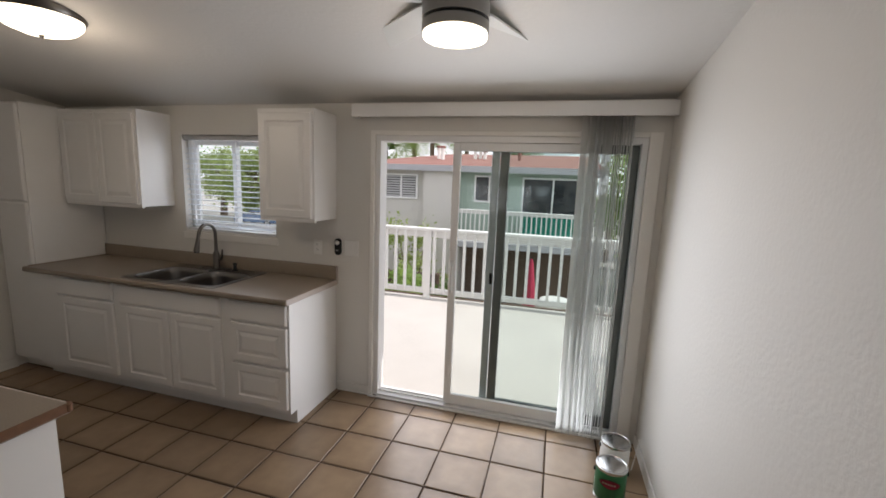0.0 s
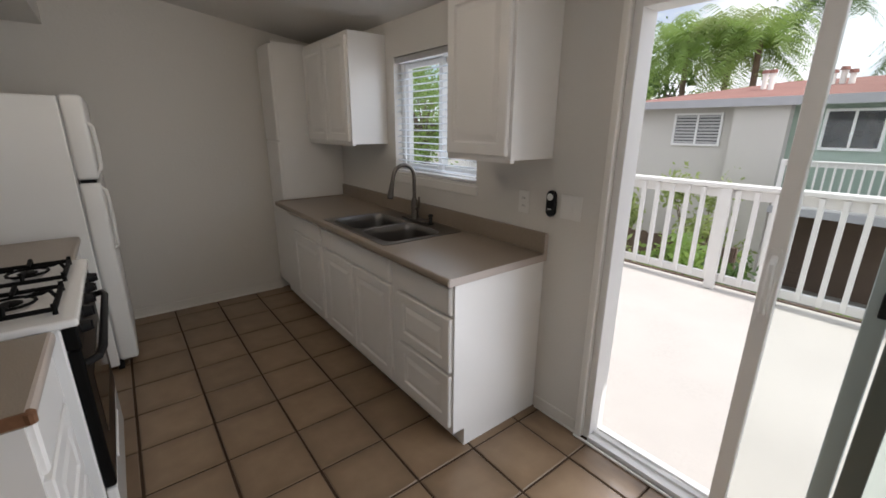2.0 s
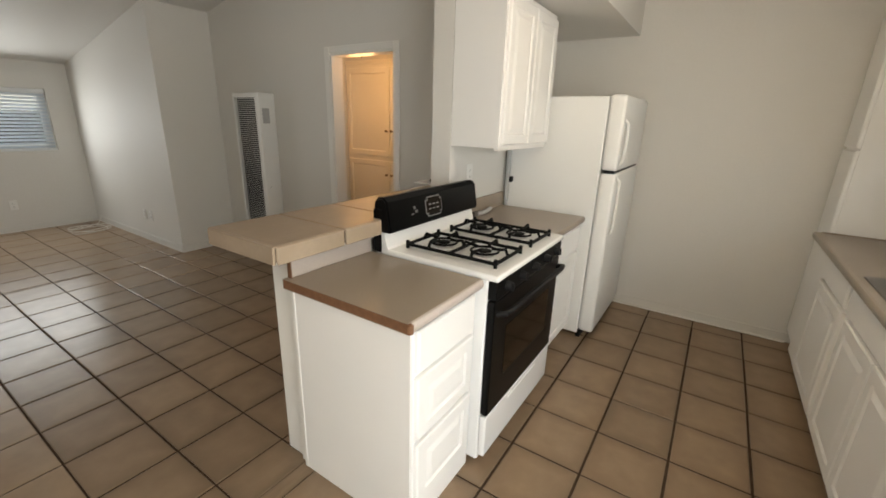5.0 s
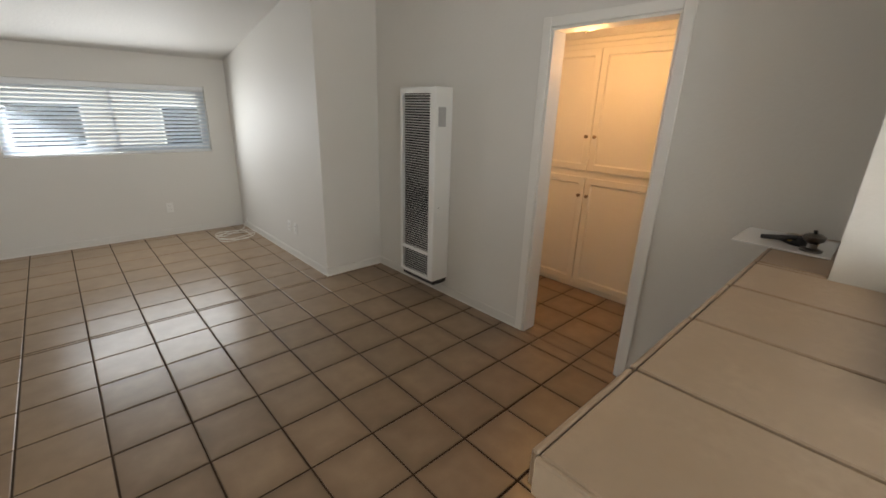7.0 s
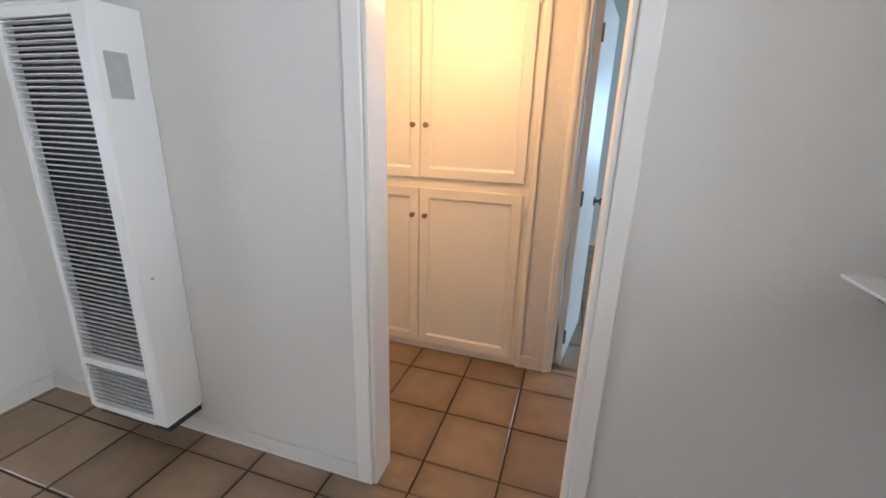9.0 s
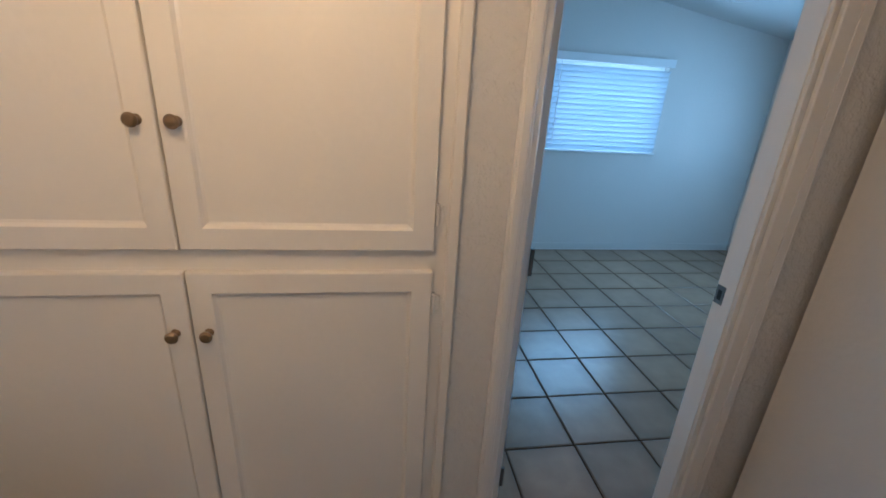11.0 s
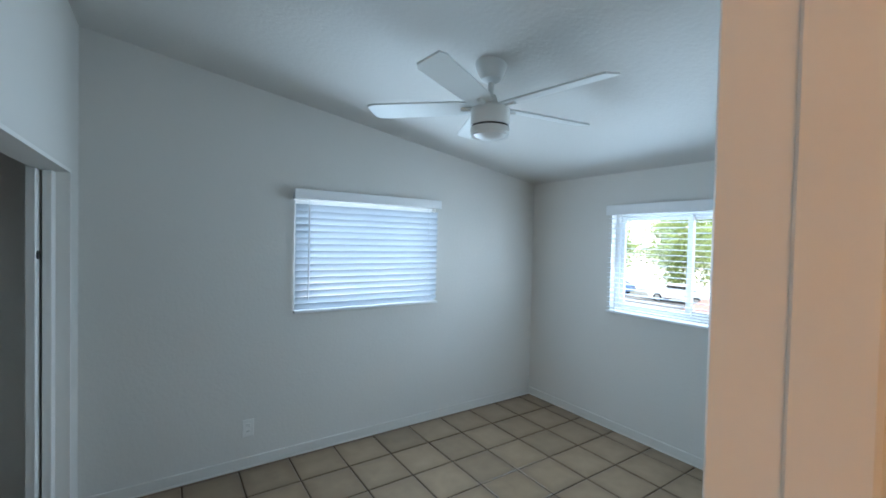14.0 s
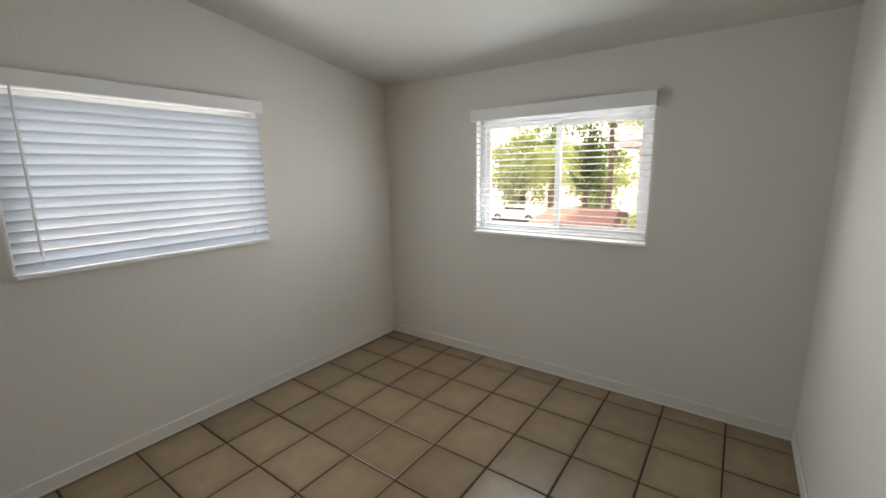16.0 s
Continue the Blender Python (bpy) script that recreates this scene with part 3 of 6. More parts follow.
c = countertop("countertop", -2.347, -0.002, -0.003, -0.638, 0.90, "beige speckled laminate countertop with rolled front edge", (-1.385, -0.635, -0.565, -0.085), (-2.345, -0.004, 0.105))
part("end_band", boxes((-0.002, 0.001, -0.630, -0.003, 0.864, 0.899), (-0.002, 0.001, -0.025, -0.003, 0.899, 1.003)), LAM_EDGE, c)
part("side_splash", box(bmesh.new(), -2.347, -2.327, -0.60, -0.026, 0.90, 0.906, 0.002), LAMINATE, c)


def rounded(x0, x1, y0, y1, r, z, k=5):
    pts = []
    for cx, cy, a in ((x1 - r, y1 - r, 0), (x0 + r, y1 - r, 90), (x0 + r, y0 + r, 180), (x1 - r, y0 + r, 270)):
        for i in range(k + 1):
            t = radians(a + 90 * i / k)
            pts.append((cx + r * math.cos(t), cy + r * math.sin(t), z))
    return pts


def loft(bm, loops, close_last=True):
    rings = [[bm.verts.new(p) for p in lp] for lp in loops]
    for p, q in zip(rings, rings[1:]):
        for i in range(len(p)):
            j = (i + 1) % len(p)
            bm.faces.new((p[i], p[j], q[j], q[i]))
    if close_last:
        bm.faces.new(rings[-1])
    return rings


sink = thing("kitchen_sink", (-1.01, -0.33, 0.90), "double-bowl stainless steel sink set in the countertop", "sink")
BOWLS = [(-1.385, -1.02, -0.545, -0.165), (-0.985, -0.64, -0.545, -0.165)]
bm = bmesh.new()
outer = [bm.verts.new(p) for p in rounded(-1.425, -0.60, -0.592, -0.055, 0.025, 0.9045)]
edges = [bm.edges.new((outer[i], outer[(i + 1) % len(outer)])) for i in range(len(outer))]
for b in BOWLS:
    v = [bm.verts.new(p) for p in rounded(*b, 0.06, 0.9035)]
    edges += [bm.edges.new((v[i], v[(i + 1) % len(v)])) for i in range(len(v))]
bmesh.ops.triangle_fill(bm, use_beauty=True, use_dissolve=False, edges=edges)
lip = [bm.verts.new(p) for p in rounded(-1.429, -0.596, -0.596, -0.051, 0.027, 0.9005)]
for i in range(len(lip)):
    j = (i + 1) % len(lip)
    bm.faces.new((outer[i], outer[j], lip[j], lip[i]))
part("rim", bm, STEEL, sink)
for x0, x1, y0, y1 in BOWLS:
    bm = bmesh.new()
    steps = [(0, 0.06, 0.9035), (0.004, 0.06, 0.898), (0.010, 0.06, 0.86), (0.016, 0.06, 0.77), (0.024, 0.06, 0.745), (0.05, 0.05, 0.732), (0.10, 0.03, 0.729)]
    loft(bm, [rounded(x0 + d, x1 - d, y0 + d, y1 - d, r, z) for d, r, z in steps])
    bowl = part("bowl", bm, STEEL, sink, smooth=True)
    part("drain", lathe(bmesh.new(), [(0.0, 0), (0.042, 0), (0.045, 0.003), (0.036, 0.004), (0.03, 0.001)], ((x0 + x1) / 2, (y0 + y1) / 2, 0.7295), 24), DARK_METAL, bowl, smooth=True)

fx, fy = -1.03, -0.108
fct = thing("faucet", (fx, fy, 0.905), "tall brushed nickel gooseneck pull-down faucet", "faucet")
part("base_plate", box(bmesh.new(), fx - 0.125, fx + 0.125, fy - 0.03, fy + 0.03, 0.9055, 0.916, 0.006, 2), NICKEL, fct)
part("body", lathe(bmesh.new(), [(0.029, 0), (0.030, 0.01), (0.026, 0.03), (0.025, 0.10), (0.021, 0.125), (0.016, 0.14)], (fx, fy, 0.914)), NICKEL, fct, smooth=True)
arc = [(fx, fy, 1.04), (fx, fy, 1.12), (fx, fy, 1.19)] + [(fx, fy - 0.08 + 0.08 * math.cos(radians(a)), 1.19 + 0.085 * math.sin(radians(a))) for a in range(15, 171, 15)] + [(fx, fy - 0.168, 1.165)]
part("spout", tube(bmesh.new(), arc, 0.0125, 12), NICKEL, fct, smooth=True)
part("spray_head", tube(bmesh.new(), [(fx, fy - 0.167, 1.168), (fx, fy - 0.175, 1.13), (fx, fy - 0.184, 1.09), (fx, fy - 0.187, 1.072)], [0.014, 0.016, 0.021, 0.020], 14), NICKEL, fct, smooth=True)
part("nozzle", tube(bmesh.new(), [(fx, fy - 0.187, 1.074), (fx, fy - 0.188, 1.066)], 0.017, 14), RUBBER, fct)
part("lever", tube(bmesh.new(), [(fx + 0.02, fy, 0.985), (fx + 0.045, fy, 0.992), (fx + 0.06, fy - 0.005, 1.02), (fx + 0.068, fy - 0.01, 1.07)], [0.014, 0.012, 0.008, 0.006], 10), NICKEL, fct, smooth=True)
s = thing("soap_dispenser", (-0.86, -0.10, 0.905), "small dark soap dispenser stub on the sink", "soap dispenser")
part("stem", lathe(bmesh.new(), [(0.022, 0), (0.022, 0.006), (0.013, 0.012), (0.012, 0.045), (0.017, 0.05), (0.016, 0.062), (0.006, 0.066)], (-0.86, -0.10, 0.905), 18), DARK_METAL, s, smooth=True)


def upper_cabinet(x0, x1, z0, z1, yb, yf, doors, label):
    s = 1 if yf > yb else -1
    c = thing("upper_cabinet", ((x0 + x1) / 2, yb, z0), label, "cabinet", "upper cabinets")
    part("body", boxes((x0, x1, min(yb, yf - s * 0.02), max(yb, yf - s * 0.02), z0 + 0.012, z1)), CABINET, c)
    part("bottom_rail", boxes((x0 + 0.002, x1 - 0.002, min(yf - s * 0.02, yf - s * 0.045), max(yf - s * 0.02, yf - s * 0.045), z0, z0 + 0.012)), CABINET_IN, c)
    for a, b in doors:
        front("door", a, b, z0 + 0.03, z1 - 0.03, yf - s * 0.02, s, RAISED, c)
    return c


upper_cabinet(-0.45, -0.012, 1.355, 2.115, -0.003, -0.31, [(-0.435, -0.03)], "white wall cabinet with one raised-panel door")
upper_cabinet(-2.345, -1.535, 1.375, 2.125, -0.003, -0.31, [(-2.325, -1.945), (-1.935, -1.555)], "white wall cabinet with two raised-panel doors")
upper_cabinet(-1.80, -1.092, 1.335, 2.115, YP0 + 0.003, -2.18, [(-1.785, -1.455), (-1.445, -1.11)], "white wall cabinet over the stove side counter")

# ---- stove side ----
PF = -1.905
c = thing("base_cabinet", (-0.16, -2.2, 0), "white three-drawer cabinet at the end of the peninsula", "cabinet")
part("body", boxes((-0.375, 0.035, -2.478, PF, 0.0, 0.862)), CABINET, c)
part("end_panel", boxes((0.035, 0.048, -2.478, PF + 0.004, 0.0, 0.862)), CABINET_IN, c)
front("drawer_front", -0.345, 0.022, 0.69, 0.845, PF, 1, SLABBED, c)
front("drawer_front", -0.345, 0.022, 0.42, 0.67, PF, 1, RAISED, c)
front("drawer_front", -0.345, 0.022, 0.12, 0.40, PF, 1, RAISED, c)
c = countertop("countertop", -0.378, 0.082, -2.478, -1.872, 0.90, "short beige laminate countertop with a bare brown end edge", None, (-0.378, 0.055, 0.088), True)
part("bare_edge", boxes((0.082, 0.086, -2.47, -1.88, 0.868, 0.899)), PARTICLE, c, "bare brown edge without laminate")
part("torn_corner", lathe(bmesh.new(), [(0.004, 0), (0.012, 0.004), (0.013, 0.030), (0.006, 0.036)], (0.077, -1.880, 0.8635), 10), PARTICLE, c, smooth=True)
part("bare_splash_edge", boxes((0.055, 0.059, -2.476, -2.456, 0.90, 0.985)), PARTICLE, c)
c = thing("base_cabinet", (-1.49, -2.2, 0), "narrow white base cabinet with one drawer and door", "cabinet")
base_body(-1.80, -1.178, YP0 + 0.003, PF, 0.862, c)
front("drawer_front", -1.77, -1.20, 0.69, 0.845, PF, 1, SLABBED, c)
front("door", -1.77, -1.20, 0.135, 0.67, PF, 1, RAISED, c)
countertop("countertop", -1.802, -1.178, YP0 + 0.003, -1.872, 0.90, "beige laminate countertop between stove and fridge", None, (-1.802, -1.178, 0.10))

stove = thing("gas_stove", (-0.78, -2.12, 0), "white gas stove with black oven door and control panel", "stove")
sx0, sx1, sf, sb = -1.168, -0.386, -1.825, -2.445
part("body", box(bmesh.new(), sx0, sx1, sb, sf - 0.035, 0.03, 0.895, 0.006), ENAMEL, stove)
bm = box(bmesh.new(), sx0 - 0.003, sx1 + 0.003, sb + 0.07, sf + 0.012, 0.895, 0.922, 0.010, 3)
part("cooktop", bm, ENAMEL, stove)
part("control_panel", box(bmesh.new(), sx0 + 0.004, sx1 - 0.004, sf - 0.034, sf + 0.004, 0.815, 0.893, 0.006, 2), BLACK, stove)
for i in range(5):
    kx = sx0 + 0.10 + i * 0.145
    k = part("knob", cyl(bmesh.new(), (kx, sf + 0.004, 0.855), (kx, sf + 0.03, 0.855), 0.022, 0.018, 20), RUBBER, stove, smooth=True)
    part("grip", box(bmesh.new(), kx - 0.004, kx + 0.004, sf + 0.030, sf + 0.036, 0.838, 0.872, 0.002), RUBBER, k)
d = part("oven_door", box(bmesh.new(), sx0 + 0.004, sx1 - 0.004, sf - 0.034, sf, 0.272, 0.810, 0.008, 2), BLACK, stove)
part("door_window", box(bmesh.new(), sx0 + 0.13, sx1 - 0.13, sf - 0.002, sf + 0.002, 0.42, 0.66, 0.001), BLACK_GLASS, d)
part("handle", tube(bmesh.new(), [(sx0 + 0.03, sf, 0.752), (sx0 + 0.04, sf + 0.035, 0.762), (sx0 + 0.10, sf + 0.046, 0.766), (sx1 - 0.10, sf + 0.046, 0.766), (sx1 - 0.04, sf + 0.035, 0.762), (sx1 - 0.03, sf, 0.752)], 0.013, 12), RUBBER, d, smooth=True)
part("drawer_front", box(bmesh.new(), sx0 + 0.002, sx1 - 0.002, sf - 0.034, sf - 0.002, 0.06, 0.264, 0.008, 2), ENAMEL, stove)
part("drawer_pull", box(bmesh.new(), sx0 + 0.22, sx1 - 0.22, sf - 0.004, sf + 0.004, 0.235, 0.25, 0.003), ENAMEL, stove)
for ax in (sx0 + 0.06, sx1 - 0.06):
    part("foot", cyl(bmesh.new(), (ax, sf - 0.08, 0), (ax, sf - 0.08, 0.031), 0.018, seg=12), RUBBER, stove)
    part("foot", cyl(bmesh.new(), (ax, sb + 0.08, 0), (ax, sb + 0.08, 0.031), 0.018, seg=12), RUBBER, stove)
# white riser with a hollow foot, black console on top
bm = bmesh.new()
prof = [(sb, 0.90), (sb + 0.105, 0.90), (sb + 0.075, 0.93), (sb + 0.064, 0.97), (sb + 0.060, 0.995), (sb, 0.995)]
rows = [[bm.verts.new((x, y, z)) for y, z in prof] for x in (sx0, sx1)]
for i in range(len(prof)):
    j = (i + 1) % len(prof)
    bm.faces.new((rows[0][i], rows[1][i], rows[1][j], rows[0][j]))
bm.faces.new(rows[0])
bm.faces.new(rows[1][::-1])
part("riser", bm, ENAMEL, stove)
bm = bmesh.new()
prof = [(sb + 0.002, 0.9965), (sb + 0.002, 1.125), (sb + 0.022, 1.152), (sb + 0.052, 1.155), (sb + 0.076, 1.135), (sb + 0.096, 1.012), (sb + 0.090, 0.9965)]
rows = [[bm.verts.new((x, y, z)) for y, z in prof] for x in (sx0 - 0.004, sx1 + 0.004)]
for i in range(len(prof)):
    j = (i + 1) % len(prof)
    bm.faces.new((rows[0][i], rows[1][i], rows[1][j], rows[0][j]))
bm.faces.new(rows[0])
bm.faces.new(rows[1][::-1])
bmesh.ops.bevel(bm, geom=[e for e in bm.edges if abs(e.verts[0].co.x - e.verts[1].co.x) < 0.001], offset=0.008, segments=2, affect="EDGES")
console = part("console", bm, BLACK, stove, smooth=True)
part("side_cover", boxes((sx1 + 0.003, sx1 + 0.0055, sb + 0.002, sb + 0.045, 0.905, 1.10)), BLACK, stove)


def on_console(name, x0, x1, s0, s1, mat, thick=0.002):
    """A flat marking on the console's sloped face; s runs up the slope."""
    a, b = Vector((0, sb + 0.096, 1.012)), Vector((0, sb + 0.076, 1.135))
    d, nrm = (b - a), Vector((0, 0.987, 0.16))
    bm = bmesh.new()
    v = [bm.verts.new(Vector((x, 0, 0)) + a + d * s + nrm * o) for o in (0.0002, thick) for x, s in ((x0, s0), (x1, s0), (x1, s1), (x0, s1))]
    for f in ((3, 2, 1, 0), (4, 5, 6, 7), (0, 1, 5, 4), (1, 2, 6, 5), (2, 3, 7, 6), (3, 0, 4, 7)):
        bm.faces.new([v[i] for i in f])
    return part(name, bm, mat, console)


# rounded clock window with a thin pale rim, and faded print
for k, (d, mat, th) in enumerate(((0.0, CONSOLE_PRINT, 0.002), (0.006, BLACK_GLASS, 0.003))):
    e = d * 8
    on_console("clock_frame" if k == 0 else "clock_panel", -0.80 + d, -0.66 - d, 0.22 + e, 0.78 - e, mat, th)
    on_console("clock_rim" if k == 0 else "clock_panel", -0.785 + d, -0.675 - d, 0.10 + e, 0.90 - e, mat, th + 0.0004)
for i in range(3):
    on_console("marking", -0.770 + i * 0.032, -0.750 + i * 0.032, 0.38, 0.43, CONSOLE_PRINT, 0.0042)
    on_console("marking", -0.770 + i * 0.032, -0.750 + i * 0.032, 0.56, 0.61, CONSOLE_PRINT, 0.0042)
on_console("badge", -0.595, -0.575, 0.40, 0.50, CONSOLE_PRINT)
on_console("badge", -0.580, -0.565, 0.54, 0.66, CONSOLE_PRINT)
on_console("badge", -0.565, -0.545, 0.34, 0.39, CONSOLE_PRINT)
# two grates that run front to back, each over two burners
for cx in (sx0 + 0.205, sx1 - 0.205):
    gy0, gy1, z = sb + 0.13, sf - 0.045, 0.948
    bm = bmesh.new()
    x0, x1 = cx - 0.125, cx + 0.125
    for a, b in (((x0, gy0), (x1, gy0)), ((x1, gy0), (x1, gy1)), ((x1, gy1), (x0, gy1)), ((x0, gy1), (x0, gy0)), ((x0, (gy0 + gy1) / 2), (x1, (gy0 + gy1) / 2))):
        tube(bm, [(*a, z - 0.008), (*b, z - 0.008)], 0.0085, 6)
    burners = [(gy0 + 0.115), (gy1 - 0.115)]
    for by in burners:
        for dx, dy in ((1, 0), (-1, 0), (0, 1), (0, -1)):
            e = Vector((cx + dx * 0.125, by + dy * 0.112, z - 0.008))
            tube(bm, [e, e.lerp(Vector((cx, by, z)), 0.12) + Vector((0, 0, 0.026)), e.lerp(Vector((cx, by, z)), 0.3) + Vector((0, 0, 0.020)), Vector((cx + dx * 0.035, by + dy * 0.035, z + 0.010))], [0.007, 0.0075, 0.008, 0.006], 6)
        tube(bm, [(cx + 0.062 * math.cos(radians(a)), by + 0.062 * math.sin(radians(a)), z - 0.004) for a in range(0, 361, 30)], 0.0055, 6)
    for px, py in ((x0, gy0), (x1, gy0), (x1, gy1), (x0, gy1)):
        tube(bm, [(px, py, 0.9215), (px, py, z + 0.010)], 0.0085, 6)
    part("grate", bm, IRON, stove)
    for by in burners:
        part("drip_ring", lathe(bmesh.new(), [(0.07, 0), (0.075, 0.003), (0.06, 0.005), (0.03, 0.003)], (cx, by, 0.9215), 28), ENAMEL, stove, smooth=True)
        burner = part("burner", lathe(bmesh.new(), [(0.045, 0), (0.047, 0.006), (0.036, 0.012), (0.032, 0.016)], (cx, by, 0.9245), 24), ALU, stove, smooth=True)
        part("burner_cap", lathe(bmesh.new(), [(0.030, 0), (0.031, 0.004), (0.026, 0.007)], (cx, by, 0.9403), 24), IRON, burner, smooth=True)

fr = thing("refrigerator", (-2.25, -2.1, 0), "white top-freezer refrigerator with two pebbled doors", "refrigerator")
rx0, rx1, rb, rf = -2.63, -1.845, -2.47, -1.835
part("body", box(bmesh.new(), rx0, rx1, rb, rf, 0.03, 1.655, 0.006), FRIDGE, fr)
part("freezer_door", box(bmesh.new(), rx0 - 0.002, rx1 + 0.002, rf + 0.008, rf + 0.105, 1.205, 1.665, 0.018, 3), FRIDGE, fr, smooth=True)
part("fridge_door", box(bmesh.new(), rx0 - 0.002, rx1 + 0.002, rf + 0.008, rf + 0.105, 0.06, 1.19, 0.018, 3), FRIDGE, fr, smooth=True)
part("door_gasket", boxes((rx0 + 0.01, rx1 - 0.01, rf, rf + 0.008, 0.07, 1.655)), GREY, fr)
part("gap_strip", boxes((rx0 + 0.01, rx1 - 0.004, rf + 0.02, rf + 0.09, 1.188, 1.207)), RUBBER, fr)
part("kick_grille", boxes((rx0 + 0.01, rx1 - 0.01, rf - 0.01, rf + 0.02, 0.0, 0.055)), RUBBER, fr)
for z0, z1 in ((1.24, 1.52), (0.78, 1.16)):
    hx = rx1 - 0.06
    h = part("handle", tube(bmesh.new(), [(hx, rf + 0.10, z0), (hx, rf + 0.122, z0 + 0.025), (hx, rf + 0.126, (z0 + z1) / 2), (hx, rf + 0.122, z1 - 0.025), (hx, rf + 0.10, z1)], 0.010, 10), PLASTIC, fr, smooth=True)
part("hinge_cover", box(bmesh.new(), rx0 + 0.02, rx0 + 0.09, rf + 0.02, rf + 0.09, 1.663, 1.677, 0.004), FRIDGE, fr)
for ax in (rx0 + 0.06, rx1 - 0.06):
    part("foot", cyl(bmesh.new(), (ax, rb + 0.06, 0), (ax, rb + 0.06, 0.031), 0.02, seg=12), RUBBER, fr)

g = thing("gas_pipe", (-1.822, -2.44, 0.9), "grey vertical gas pipe with black valve beside the fridge", "pipe")
part("pipe", tube(bmesh.new(), [(-1.822, -2.462, 0.0), (-1.822, -2.462, 1.334)], 0.016, 10), GREY, g, smooth=True)
part("valve", box(bmesh.new(), -1.840, -1.806, -2.446, -2.425, 1.07, 1.11, 0.005), RUBBER, g)
n = thing("flex_connector", (-1.45, -2.42, 0.90), "short grey flexible connector lying on the counter", "connector")
part("hose", tube(bmesh.new(), [(-1.32, -2.44, 0.915), (-1.38, -2.425, 0.916), (-1.46, -2.43, 0.916), (-1.56, -2.455, 0.915)], 0.013, 8), GREY, n, smooth=True)
part("fitting", cyl(bmesh.new(), (-1.305, -2.445, 0.917), (-1.335, -2.435, 0.917), 0.016, seg=8), NICKEL, n)

# half wall and tiled bar
structure("wall_bar", boxes((-1.09, 0.0, YP1, YP0, 0.0, 0.995), (XH, -1.09, YP1 - 0.012, YP1, 0.0, 0.995)), PAINT, "low wall under the bar")
part_post = structure("trim_bar_end", boxes((0.0, 0.018, YP1 - 0.004, YP0 + 0.004, 0.0, 0.995), (0.018, 0.034, YP0 - 0.02, YP0 + 0.016, 0.0, 0.90), (0.034, 0.05, YP0 + 0.018, YP0 + 0.04, 0.0, 0.86), bevel=0.003), TRIM, "white end trim of the bar wall")
bar = thing("bar_top", (-0.7, -2.57, 0.995), "raised bar top of beige square tiles", "bar")
part("board", boxes((XH + 0.003, 0.150, YP1 - 0.185, YP1 - 0.0135, 0.997, 1.046), (-1.088, 0.150, YP1 - 0.0135, -2.405, 0.997, 1.046), (-1.088, -0.386, -2.405, -2.403, 0.997, 1.046)), BARGROUT, bar)
x = 0.152
while x > XH + 0.05:
    w = min(0.308, x - XH - 0.006)
    y1 = -2.402 if x - w > -1.09 else YP1 - 0.002
    if x > -1.09 > x - w:
        part("tile", box(bmesh.new(), -1.085, x, -2.812, -2.402, 1.0462, 1.058, 0.003), BARTILE, bar)
        part("tile", box(bmesh.new(), x - w, -1.089, -2.812, YP1 - 0.002, 1.0462, 1.058, 0.003), BARTILE, bar)
    else:
        part("tile", box(bmesh.new(), x - w, x, -2.812, y1, 1.0462, 1.058, 0.003), BARTILE, bar)
    part("edge_tile", box(bmesh.new(), x - w, x, -2.827, -2.8155, 0.992, 1.056, 0.003), BARTILE, bar)
    if x - w > -1.09 and x - w > -0.5:
        part("edge_tile", box(bmesh.new(), max(x - w, -0.378), x, -2.4025, -2.392, 0.99, 1.056, 0.003), BARTILE, bar)
    x -= 0.318
part("end_tile", box(bmesh.new(), 0.1505, 0.162, -2.815, -2.402, 0.99, 1.056, 0.003), BARTILE, bar)


# ---- sliding door ----
sd = thing("door_sliding", (1.19, 0.07, 0), "white sliding glass patio door standing partly open", "door")
sd["kind"] = "structure"
x0, x1, zt = DOOR[0], DOOR[1], DOOR[3]
part("frame", boxes((x0, x0 + 0.035, 0.012, 0.125, 0.0, zt), (x1 - 0.035, x1, 0.012, 0.125, 0.0, zt), (x0 + 0.035, x1 - 0.035, 0.012, 0.125, zt - 0.04, zt), bevel=0.002), VINYL, sd)
part("track", boxes((x0 + 0.035, x1 - 0.035, 0.0, 0.135, -0.003, 0.022), (x0 + 0.035, x1 - 0.035, 0.045, 0.05, 0.022, 0.034), (x0 + 0.035, x1 - 0.035, 0.085, 0.09, 0.022, 0.034)), VINYL, sd)


def leaf(name, a, b, y0, y1, z0, z1, stile, mat, glass, parent, bottom=0.075):
    s = part(name, boxes((a, a + stile, y0, y1, z0, z1), (b - stile, b, y0, y1, z0, z1), (a + stile, b - stile, y0, y1, z1 - 0.055, z1), (a + stile, b - stile, y0, y1, z0, z0 + bottom), bevel=0.003), mat, parent)
    g = part("pane", boxes((a + stile - 0.004, b - stile + 0.004, (y0 + y1) / 2 - 0.003, (y0 + y1) / 2 + 0.003, z0 + bottom - 0.004, z1 - 0.051)), glass, s)
    g.visible_shadow = False
    return s


